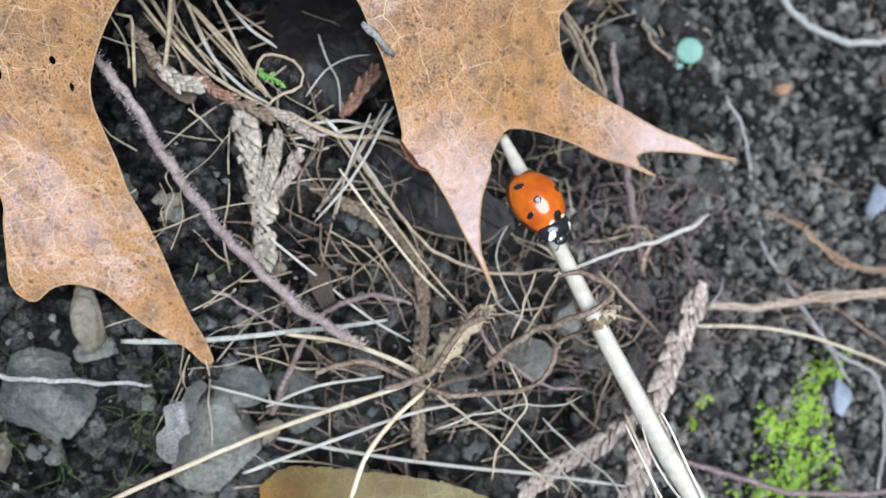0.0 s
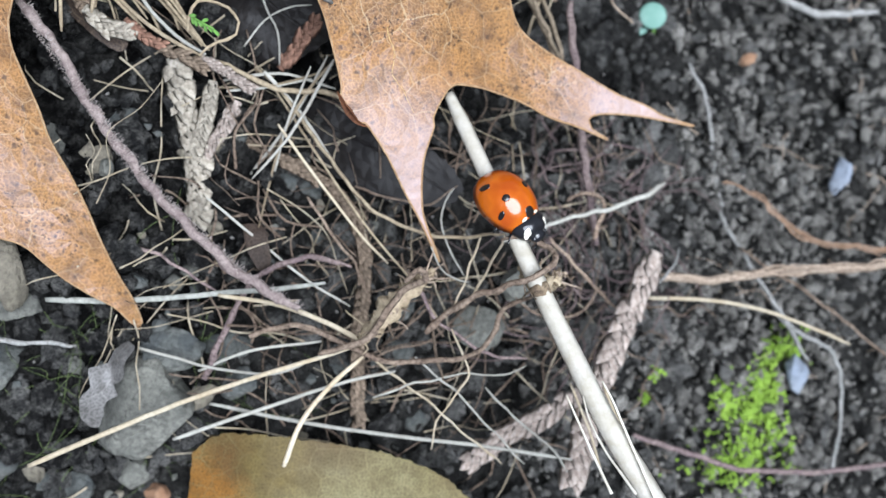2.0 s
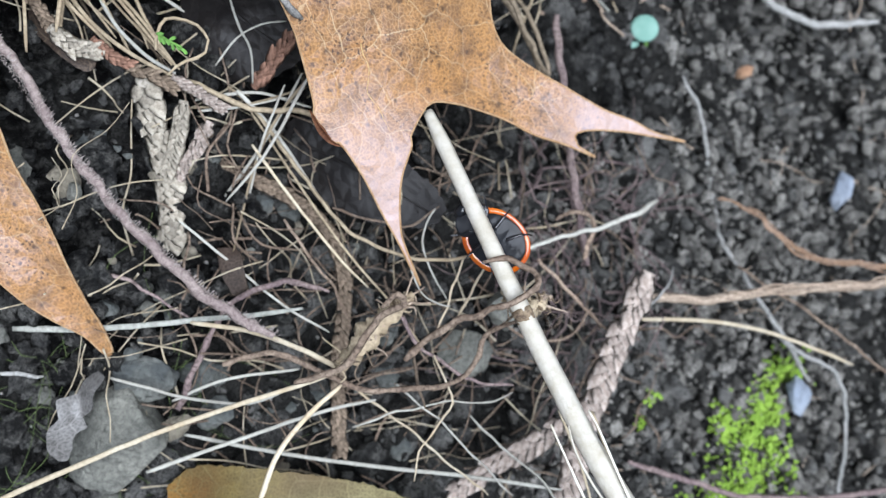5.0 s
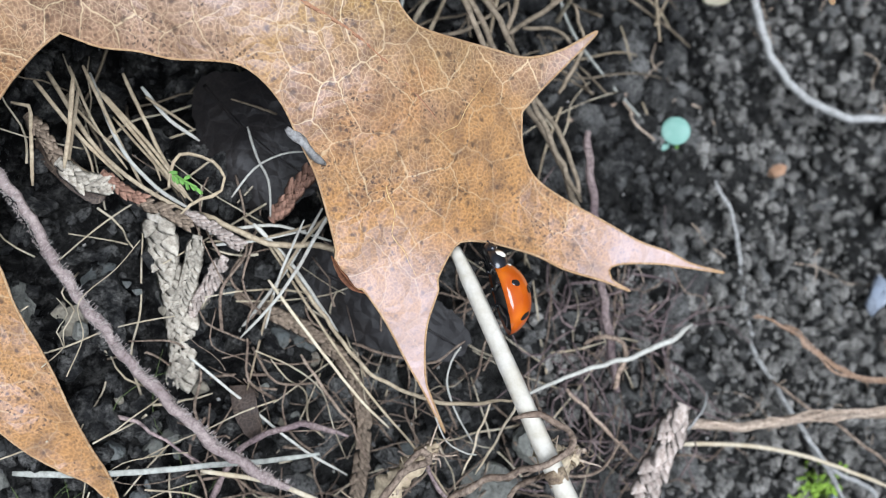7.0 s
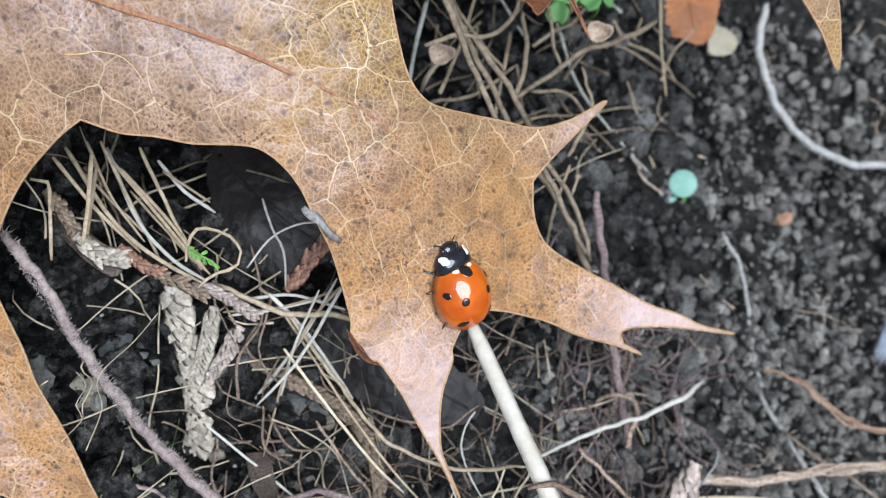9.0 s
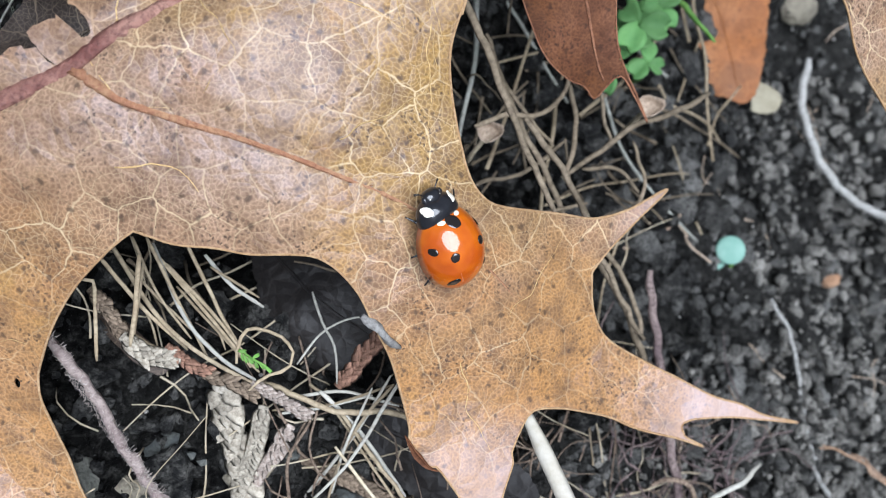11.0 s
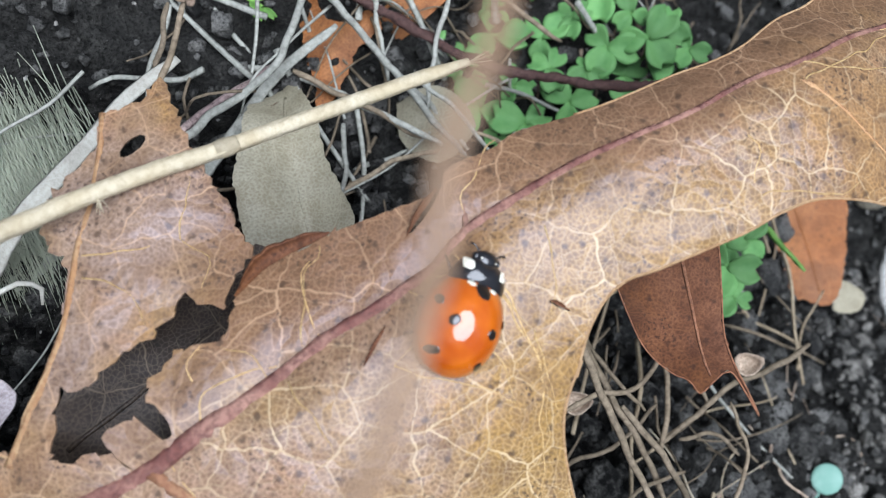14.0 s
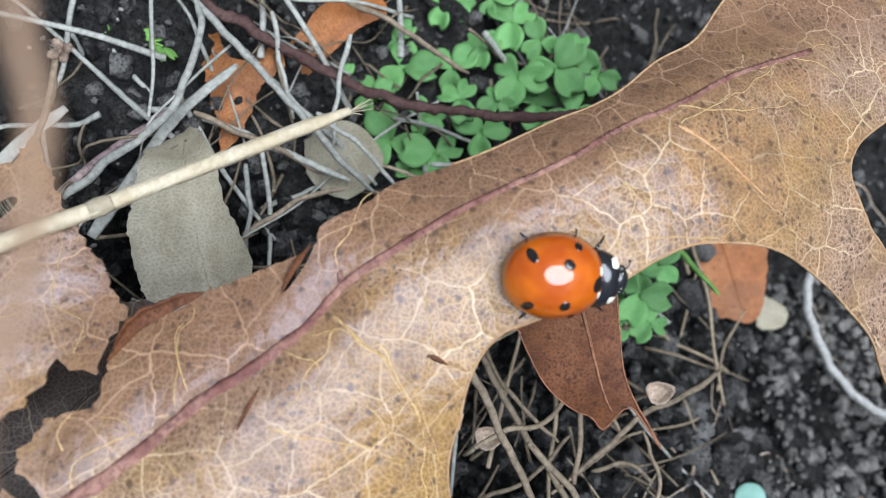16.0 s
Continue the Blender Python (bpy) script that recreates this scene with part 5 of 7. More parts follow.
def ellipsoid(cx, cy, cz, rx, ry, rz, nu=20, nv=12, cut=-1.0, square=1.0):
    verts, faces = [], []
    for j in range(nv + 1):
        ph = math.pi * j / nv
        for i in range(nu):
            a = 2 * math.pi * i / nu
            c, s = math.cos(a), math.sin(a)
            c, s = math.copysign(abs(c) ** square, c), math.copysign(abs(s) ** square, s)
            verts.append((cx + rx * math.sin(ph) * c, cy + ry * math.sin(ph) * s, cz + rz * max(math.cos(ph), cut)))
    for j in range(nv):
        for i in range(nu):
            a, b = j * nu + i, j * nu + (i + 1) % nu
            faces.append((a, a + nu, b + nu, b))
    return verts, faces


def ridged(data):
    """Cross ridges, as of belly plates."""
    return [(x, y, z + 0.1 * abs(math.sin(y * 3.0)) * (1 - z)) if z < 0.6 else (x, y, z) for x, y, z in data[0]], data[1]


def make_ladybird():
    bug = tagged(empty("ladybird"), "glossy orange-red seven-spot ladybird walking over stem and leaf", "beetle")
    mesh_part("abdomen", *ridged(ellipsoid(0, -0.8, 0.55, 2.4, 2.75, 0.55, 40, 28)), "belly_black", bug, "black ridged underside", weld=True)
    for side in (-1, 1):
        e = mesh_part("elytron", *make_elytron(side), "elytron_orange", bug, "glossy orange-red wing case", weld=True)
        for k, (x, y, rx, ry) in enumerate(((2.12, 0.3, 0.2, 0.27), (1.24, -0.5, 0.3, 0.34), (1.5, -2.5, 0.33, 0.3))):
            mesh_part("spot", *make_spot(side * x, y, rx, ry, k + side), "spot_black", e, "round black spot", weld=True)
    mesh_part("scutellar_spot", *make_spot(0, 1.6, 0.52, 0.48, 3), "spot_black", bug, "black spot behind the neck shield", weld=True)
    for side in (-1, 1):
        mesh_part("pale_mark", *make_spot(side * 0.72, 1.82, 0.26, 0.13, 2), "beetle_white", bug, "cream mark beside the black spot", weld=True)
    shield = mesh_part("pronotum", *make_shield(), "beetle_black", bug, "black neck shield", weld=True)
    for side in (-1, 1):
        mesh_part("white_patch", *make_spot(side * 1.14, 2.84, 0.28, 0.34, 1, shield_height, 0.6), "beetle_white", shield, "ivory patch", weld=True)
    head = mesh_part("head", *ellipsoid(0, 3.36, 0.55, 0.8, 0.62, 0.6, 24, 14, -1.0, 0.85), "beetle_black", bug, weld=True)
    for side in (-1, 1):
        mesh_part("eye", *ellipsoid(side * 0.7, 3.46, 0.65, 0.22, 0.27, 0.25, 12, 8), "beetle_black", head, weld=True)
        mesh_part("head_mark", *ellipsoid(side * 0.42, 3.44, 1.0, 0.08, 0.08, 0.05, 12, 8), "beetle_white", head, "white dot", weld=True)
        path = spline([(side * 0.5, 3.7, 0.5), (side * 0.85, 4.0, 0.5), (side * 1.15, 4.1, 0.35)], 0.12)
        mesh_part("antenna", *tube_data(path, lambda s: 0.045 + 0.05 * s ** 4, 6, 0.0), "beetle_black", head)
    legs = []
    for side in (-1, 1):
        for k, (y, reach, fwd) in enumerate(((1.55, 2.2, 0.9), (0.2, 2.7, 0.1), (-1.2, 2.45, -1.05))):
            hip = empty("leg")
            hip.parent = bug
            hip.location = (side * 0.75 * MM, y * MM, 0.06 * MM)
            dx = side * (reach - 0.75)
            thigh = spline([(0, 0, 0), (dx * 0.5, fwd * 0.45, 0.0), (dx * 0.75, fwd * 0.7, 0.1)], 0.15)
            shin = spline([(dx * 0.75, fwd * 0.7, 0.1), (dx * 0.95, fwd * 1.05, -0.05), (dx * 1.08, fwd * 1.3, -0.25)], 0.12)
            mesh_part("thigh", *tube_data(thigh, lambda s: 0.17 - 0.06 * s, 8, 0.1), "beetle_black", hip)
            mesh_part("shin", *tube_data(shin, lambda s: 0.1 - 0.04 * s, 7, 0.15), "beetle_black", hip)
            legs.append((hip, side, k))
    return bug, legs


ladybird, ladybird_legs = make_ladybird()

# ---- builders for the litter ----
def array_mesh(name, v, f, material):
    """A mesh object from arrays of points (millimetres) and triangles."""
    me = bpy.data.meshes.new(name)
    me.vertices.add(len(v))
    me.vertices.foreach_set("co", (v * MM).astype(np.float32).reshape(-1))
    me.loops.add(f.size)
    me.loops.foreach_set("vertex_index", f.astype(np.int32).reshape(-1))
    me.polygons.add(len(f))
    me.polygons.foreach_set("loop_start", np.arange(len(f), dtype=np.int32) * f.shape[1])
    me.polygons.foreach_set("use_smooth", np.ones(len(f), bool))
    me.update(calc_edges=True)
    me.materials.append(MATS[material])
    return new(name, me)


def ball_arrays(level):
    bm = bmesh.new()
    bmesh.ops.create_icosphere(bm, subdivisions=level, radius=1)
    v = np.array([q.co[:] for q in bm.verts])
    f = np.array([[q.index for q in p.verts] for p in bm.faces])
    bm.free()
    return v, f


def lumps(seed, level, count=14, sharp=0.9, rough=0.42):
    """A few angular, knobbly lumps to draw crumbs and stones from."""
    v, f = ball_arrays(level)
    rng = np.random.RandomState(seed)
    out = []
    for _ in range(count):
        w = v.copy()
        for _ in range(7):
            n = rng.normal(size=3)
            n /= np.linalg.norm(n)
            cut = rng.uniform(0.4, 0.85)
            d = w @ n
            w -= np.outer(np.maximum(0, d - cut) * sharp, n)
        off = rng.uniform(0, 50, 3)
        k = np.array([noise.fractal(Vector(p * 1.9 + off), 0.8, 2.1, 4) for p in v])
        out.append(w * (1 + rough * k)[:, None])
    return out, f


def scatter_lumps(name, material, rng, places, sizes, level, label, sink=0.42):
    shapes, f = lumps(rng.randint(999), level)
    vs, fs, k = [], [], 0
    zs = ground_height(places[:, 0], places[:, 1])
    for (x, y), z, s in zip(places, zs, sizes):
        w = shapes[rng.randint(len(shapes))]
        a, b = rng.uniform(0, 6.28, 2)
        ca, sa, cb, sb = math.cos(a), math.sin(a), math.cos(b), math.sin(b)
        m = np.array([[ca, -sa, 0], [sa, ca, 0], [0, 0, 1]]) @ np.array([[1, 0, 0], [0, cb, -sb], [0, sb, cb]])
        w = (w * rng.uniform(0.6, 1.3, 3)) @ m.T * s
        vs.append(w + (x, y, z + s * (0.6 - sink)))
        fs.append(f + k)
        k += len(w)
    return tagged(array_mesh(name, np.concatenate(vs), np.concatenate(fs), material), label, "soil", kind="stuff")


def make_crumbs():
    rng = np.random.RandomState(5)

    def spots(n):
        return np.stack([rng.uniform(-62, 80, n), rng.uniform(-48, 95, n)], -1)

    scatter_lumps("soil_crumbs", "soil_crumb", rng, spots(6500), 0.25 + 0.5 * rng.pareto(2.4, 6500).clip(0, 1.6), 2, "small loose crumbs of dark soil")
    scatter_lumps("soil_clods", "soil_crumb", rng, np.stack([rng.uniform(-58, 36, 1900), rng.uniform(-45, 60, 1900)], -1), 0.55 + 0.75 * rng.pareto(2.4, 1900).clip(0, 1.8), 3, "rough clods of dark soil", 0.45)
    bare = np.stack([rng.uniform(35, 82, 3600), rng.uniform(-40, 50, 3600)], -1)
    scatter_lumps("dry_crumbs", "dry_crumb", rng, bare, 0.2 + 0.45 * rng.pareto(2.1, 3600).clip(0, 1.9), 2, "small dry grey crumbs of soil", 0.3)
    near = np.stack([rng.uniform(14, 60, 3000), rng.uniform(-42, 14, 3000)], -1)
    scatter_lumps("dry_crumbs", "dry_crumb", rng, near, 0.16 + 0.4 * rng.pareto(2.2, 3000).clip(0, 1.8), 2, "small dry grey crumbs of soil", 0.3)
    scatter_lumps("grit", "grit", rng, spots(700), 0.12 + 0.18 * rng.rand(700), 1, "pale grit grains in the soil", 0.1)


def stone(material, at, size, turn, label):
    shapes, f = lumps(int(abs(at[0] * 7 + at[1] * 13)), 4 if max(size) > 1.5 else 3, 1, 0.9, 0.13)
    w = shapes[0] * np.array(size)
    a = radians(turn)
    w = w @ np.array([[math.cos(a), math.sin(a), 0], [-math.sin(a), math.cos(a), 0], [0, 0, 1]])
    base = float(ground_height(np.array([at[0]]), np.array([at[1]]))[0])
    z = max(at[2] - size[2] * 0.6, base + size[2] * 0.25)
    ob = array_mesh("stone" if max(size) > 1.5 else "pebble", w, f, material)
    ob.location = (at[0] * MM, at[1] * MM, z * MM)
    return tagged(ob, label, "stone", "stones in the soil")


def scale_mesh(material):
    """A small keeled leaf scale, pointing along y, 1 long and 0.7 wide, with thickness."""
    verts, faces = [], []
    for j, (y, w, z) in enumerate(((0, 0.42, 0.0), (0.35, 0.5, 0.16), (0.7, 0.34, 0.22), (1.0, 0.05, 0.16))):
        for x, dz in ((-w, -0.1), (0, 0.12), (w, -0.1)):
            verts.append((x, y, z + dz))
        verts.append((0, y, z - 0.22))
    for j in range(3):
        a = j * 4
        faces += [(a, a + 1, a + 5, a + 4), (a + 1, a + 2, a + 6, a + 5), (a + 2, a + 3, a + 7, a + 6), (a + 3, a, a + 4, a + 7)]
    faces += [(0, 3, 2, 1), (12, 13, 14, 15)]
    me = bpy.data.meshes.new("scale")
    me.from_pydata([tuple(c * MM for c in v) for v in verts], [], faces)
    me.polygons.foreach_set("use_smooth", [True] * len(me.polygons))
    me.materials.append(MATS[material])
    return me


SCALES = {}


def scaly_twig(material, r, pts, label):
    """A dead conifer twig: a thin core wrapped in overlapping scale leaves, in four ranks."""
    twig = tagged(empty("conifer_twig", *pts[0]), label, "twig", "dead conifer twigs")
    base = Vector(pts[0])
    path = spline([Vector(p) - base for p in pts], 0.25)
    mesh_part("core", *tube_data(path, lambda s: r * 0.6, 7, 0.3, 0.4), material, twig)
    if material not in SCALES:
        SCALES[material] = scale_mesh(material)
    rng = random.Random(int(abs(pts[0][0] * 31 + pts[0][1] * 17)))
    step = max(1, int(r * 0.5 / 0.25))
    for n, i in enumerate(range(1, len(path) - 1, step)):
        d = (path[i + 1] - path[i - 1]).normalized()
        side = d.cross(Vector((0, 0, 1))).normalized()
        up = side.cross(d)
        for k in ((-1, 1) if n % 2 else (0,)):
            if rng.random() < 0.08:
                continue
            f = (d + side * (k * rng.uniform(0.15, 0.45) + rng.uniform(-0.1, 0.1)) + up * rng.uniform(0.0, 0.16)).normalized()
            z = (up + side * k * 0.5)
            z = (z - f * z.dot(f)).normalized()
            x = f.cross(z)
            s = r * rng.uniform(0.95, 1.35)
            m = Matrix((x * s * 1.1, f * s * rng.uniform(1.0, 1.5), z * s * 0.6)).transposed().to_4x4()
            m.translation = (path[i] + side * k * r * 0.42 + up * r * (0.26 if k == 0 else 0.14)) * MM
            ob = new("scale", SCALES[material])
            ob.parent = twig
            ob.matrix_basis = m
    return twig


def flat_leaf(name, material, outline, z, tilt, bend, label, category, rib=None, rim="", fold=0.0):
    """A loose leaf or scrap: a thin blade, cupped and rippled, with its own rib and edge where they show."""
    cx, cy = sum(p[0] for p in outline) / len(outline), sum(p[1] for p in outline) / len(outline)
    size = max(math.hypot(x - cx, y - cy) for x, y in outline)

    def height(x, y):
        x, y = np.asarray(x, float), np.asarray(y, float)
        r2 = ((x - cx) ** 2 + (y - cy) ** 2) / size ** 2
        return z + tilt * (y - cy) * -1 + bend * (0.5 - r2) + 0.5 * bend * waves(x, y, size * 0.6, 21) + 0.14 * waves(x, y, 1.6, 22) + fold * np.abs(x - cx + 0.25 * (y - cy)) + 0.6 * fold * np.sin(y * 0.9 + x * 0.4)

    def swept(line, r, step):
        q = spline([(x, y, 0) for x, y in line], step)
        zs = height([p.x for p in q], [p.y for p in q])
        return tube_data([Vector((p.x, p.y, w)) for p, w in zip(q, zs)], r, 6, 0.4, 0.6)

    data = blade(outline, [], height, 0.15, 0.7, 1, lambda x, y: 0.3 if size > 6 else 0.1)
    if not rib:
        return tagged(mesh_part(name, *data, material), label, category)
    leaf = tagged(empty(name), label, category)
    mesh_part("blade", *data, material, leaf)
    mesh_part("midrib", *swept(rib, lambda s: 0.2 - 0.1 * s, 0.5), rim or material, leaf)
    if rim:
        mesh_part("rim", *swept(outline + outline[:1], lambda s: 0.08, 0.4), rim, leaf, "pale thickened leaf edge")
    return leaf


def leaflet(length, width, nu=8, nv=6):
    """Verts and faces of an egg-shaped leaflet with a folded midline and a notched end."""
    verts, faces = [], []
    for j in range(nu + 1):
        s = j / nu
        w = width * math.sin(math.pi * (0.04 + 0.82 * s ** 1.25)) ** 0.8
        for i in range(-nv // 2, nv // 2 + 1):
            t = i / (nv / 2)
            y = length * (s - (0.2 * (1 - abs(t)) if j == nu else 0.08 * (1 - abs(t)) if j == nu - 1 else 0))
            verts.append((w * 0.5 * t, y, 0.55 * abs(t) * w * 0.4 - 0.18 * s * s + 0.05 * math.sin(6 * s + t)))
    top = len(verts)
    verts += [(x, y, z - 0.12) for x, y, z in verts]
    m = nv + 1
    for j in range(nu):
        for i in range(nv):
            a = j * m + i
            faces.append((a, a + 1, a + m + 1, a + m))
            faces.append((a + top, a + m + top, a + m + 1 + top, a + 1 + top))
    rim = [i for i in range(m)] + [j * m + nv for j in range(1, nu + 1)] + [nu * m + i for i in range(nv - 1, -1, -1)] + [j * m for j in range(nu - 1, 0, -1)]
    for a, b in zip(rim, rim[1:] + rim[:1]):
        faces.append((b, a, a + top, b + top))
    return verts, faces


CLOVER_MESH = []


def clover(at, size, turn):
    """A three-leaved green seedling on a thin stalk that reaches the soil."""
    plant = tagged(empty("clover", *at), "small green three-leaved clover growing through litter", "clover", "green clover plants")
    if not CLOVER_MESH:
        ob = mesh_part("leaflet", *leaflet(1.0, 0.95), "clover_green")
        CLOVER_MESH.append(ob.data)
        bpy.data.objects.remove(ob)
    for k in range(3):
        ob = new("leaflet", CLOVER_MESH[0])
        ob.parent = plant
        ob.matrix_basis = pose(0, 0, 0, 6 + 16 * math.sin(turn + k * 2), 14 * math.cos(turn * 2 + k), turn + k * 120 + 12 * math.sin(turn * 3 + k)) @ Matrix.Diagonal((size * (0.74 + 0.1 * math.sin(turn + 2 * k)),) * 3 + (1,))
    base = float(ground_height(np.array([at[0]]), np.array([at[1]]))[0])
    path = spline([(0, 0, 0), (0.4, -0.5, (base - at[2]) * 0.5), (0.2, 0.3, base - at[2] - 0.5)], 0.8)
    mesh_part("stalk", *tube_data(path, lambda s: 0.2, 6), "fresh_green", plant)


def seedling(at):
    plant = tagged(empty("seedling", *at), "pale blue-green round-leaved seedling on the soil", "seedling")
    mesh_part("seed_leaf", *ellipsoid(0, 0, 2.4, 1.75, 1.7, 0.35, 20, 10), "pale_green", plant)
    mesh_part("seed_leaf", *ellipsoid(-1.7, -1.6, 1.4, 1.3, 0.7, 0.25, 16, 8), "pale_green", plant)
    mesh_part("stalk", *tube_data(spline([(0.2, -1.2, 2.2), (0.5, -1.9, 0.2), (0.5, -2.2, -3.0)], 0.3), lambda s: 0.28, 7), "fresh_green", plant)


def seed_cup(at):
    cup = tagged(empty("seed_cup", *at), "dry tan split seed cup among stalks", "seed pod")
    verts, faces = [], []
    n = 14
    for j, (r, z) in enumerate(((0.2, -1.4), (1.1, -1.0), (1.6, 0), (1.75, 0.9), (1.6, 0.85), (1.35, 0), (0.8, -0.7), (0.1, -0.9))):
        for i in range(n):
            a = 2 * math.pi * i / n
            w = r * (1 + 0.12 * math.sin(3 * a + j * 0.3))
            verts.append((w * math.cos(a), w * math.sin(a), z + (0.25 * math.sin(4 * a) if j in (3, 4) else 0)))
    for j in range(7):
        for i in range(n):
            a, b = j * n + i, j * n + (i + 1) % n
            faces.append((a, b, b + n, a + n))
    mesh_part("cup", [(x * 0.75, y * 0.6, z * 0.75) for x, y, z in verts], faces, "root_tan", cup)
    base = float(ground_height(np.array([at[0]]), np.array([at[1]]))[0]) - at[2]
    mesh_part("stalk", *tube_data(spline([(0, 0, -1.2), (-1.5, -1.5, base * 0.5), (-2.2, -2.4, base)], 0.5), lambda s: 0.25, 7, 0.3), "straw", cup)


def sprig(at, length, count):
    """A tiny green feathery shoot."""
    plant = tagged(empty("green_sprig", *at), "tiny fresh green feathery sprig", "sprig")
    mesh_part("stalk", *tube_data(spline([(-length * 0.5, length * 0.3, -0.4), (0, 0, 0), (length * 0.5, -length * 0.25, 0.2)], 0.2), lambda s: 0.1, 6), "fresh_green", plant)
    rng = random.Random(count)
    ob = mesh_part("frond", *leaflet(length * 0.3, length * 0.13), "fresh_green", plant)
    for i in range(count):
        s = i / (count - 1) - 0.5
        m = pose(s * length * MM, -s * length * 0.52 * MM, 0.1 * MM, rng.uniform(-10, 25), 0, rng.choice((-65, 10)) + rng.uniform(-25, 25) - 90)
        if i == 0:
            ob.matrix_basis = m
        else:
            twin = new("frond", ob.data)
            twin.parent = plant
            twin.matrix_basis = m


def stalk_head(at):
    head = tagged(empty("seed_capsule", *at), "dry open seed capsule on a thin stalk", "seed pod")
    for k in range(4):
        ob = mesh_part("valve", *ellipsoid(0, 0.45, 0, 0.36, 0.55, 0.2, 10, 6), "root_brown", head)
        ob.matrix_basis = pose(0, 0, 0, 25, 0, k * 90 + 20)


def fibre_tuft(at):
    """A frayed tuft of bleached fibres."""
    rng = np.random.RandomState(8)
    store = ([], [])
    add(store, ellipsoid(at[0] + 1.0, at[1] + 2.0, at[2] - 1.2, 6.5, 7.5, 1.6, 40, 20))
    for i in range(6500):
        a = -1.15 + rng.normal() * 0.09
        n = rng.uniform(6, 12)
        p = Vector((at[0] + rng.normal() * 4.5 - 1, at[1] + rng.normal() * 2.5 + 6, at[2] + rng.uniform(-2, 1.5)))
        d = Vector((math.cos(a), math.sin(a), rng.uniform(-0.1, 0.12)))
        bend = Vector((rng.normal(), rng.normal(), -0.3)) * 1.2
        add(store, tube_data([p, p + d * n * 0.5 + bend * 0.5, p + d * n + bend], lambda s: 0.05 * (1 - 0.6 * s), 3, 0.0))
    return tagged(mesh_part("fibre_tuft", *store, "fibre_pale"), "frayed tuft of bleached greenish-grey fibres", "plant fibre", kind="stuff")


def make_tangle():
    """Hair-thin rootlets and straw bits matted over the bank."""
    rng = np.random.RandomState(12)
    for name, material, count, box, lift, rad, label in (
            ("root_tangle", "root_brown", 170, (-16, 30, -26, 12), (0.5, 6), (0.05, 0.16), "matted thin brown rootlets"),
            ("root_mat", "root_purple", 80, (15, 30, -14, 9), (1, 7), (0.06, 0.18), "matted purplish-brown rootlets beside the stem"),
            ("straw_tangle", "straw", 120, (-30, 24, -28, 24), (0.5, 6), (0.05, 0.13), "matted fine straw bits"),
            ("litter_tangle", "litter_brown", 150, (-34, 26, 20, 92), (0.5, 8), (0.08, 0.22), "matted brown dry stalks"),
            ("pale_litter", "litter_grey", 50, (-40, 16, 48, 92), (1, 9), (0.1, 0.36), "matted pale grey dry stalks"),
            ("tan_litter", "straw_tan", 20, (0, 30, 26, 62), (1, 8), (0.14, 0.3), "matted tan dry stalks"),
            ("green_threads", "thread_green", 60, (-42, -14, -30, -8), (0.3, 2.2), (0.022, 0.035), "fine green threads over stones and soil"),
            ("soil_rootlets", "root_tan", 60, (22, 75, -35, 70), (0.2, 1.5), (0.05, 0.15), "thin pale rootlets on soil")):
        store = ([], [])
        for _ in range(count):
            x, y = rng.uniform(box[0], box[1]), rng.uniform(box[2], box[3])
            a = rng.uniform(0, 6.28)
            n = rng.uniform(8, 27) if name in ("pale_litter", "tan_litter") else rng.uniform(4, 15)
            pts = []
            h = rng.uniform(*lift)
            for k in range(5):
                g = float(ground_height(np.array([x]), np.array([y]))[0])
                pts.append((x, y, g + h * rng.uniform(0.4, 1.0)))
                a += rng.normal() * (0.08 if name in ("pale_litter", "tan_litter") else 0.13 if "straw" in material or "litter" in material else 0.5)
                x, y = x + n / 4 * math.cos(a), y + n / 4 * math.sin(a)
            r = rng.uniform(*rad)
            add(store, tube_data(spline(pts, 0.8), lambda s, r=r: r * (1 - 0.4 * s), 5, 0.2, 0.8, rng.uniform(0, 9)))
        tagged(mesh_part(name, *store, material), label, "plant litter", kind="stuff")


def make_moss():
    rng = np.random.RandomState(3)
    v0, f0 = leaflet(0.75, 0.5, 4, 4)
    v0 = np.array(v0)
    vs, fs, k = [], [], 0
    f4 = np.array([f for f in f0])
    for cx, cy, rx, ry, n in ((45.8, -24, 3.6, 4.2, 300), (50.3, -16.5, 2.6, 2.0, 120), (44, -29.6, 5.0, 3.0, 260), (47.5, -20.5, 1.8, 2.6, 120), (41.2, -22.2, 1.1, 2.0, 70), (31, -18, 0.7, 0.6, 14), (30, -21, 0.6, 0.5, 8)):
        for _ in range(int(n * 2.6)):
            x, y = cx + rng.normal() * rx * 0.6, cy + rng.normal() * ry * 0.6
            z = float(ground_height(np.array([x]), np.array([y]))[0]) + rng.uniform(0.1, 1.1)
            m = np.array((Euler((rng.uniform(0.1, 1.2), rng.uniform(-0.5, 0.5), rng.uniform(0, 6.28))).to_matrix()))
            vs.append((v0 * rng.uniform(0.4, 0.95)) @ m.T + (x, y, z))
            fs.append(f4 + k)
            k += len(v0)
    tagged(array_mesh("moss", np.concatenate(vs), np.concatenate(fs), "moss_green"), "bright yellow-green moss on damp soil", "moss", kind="stuff")


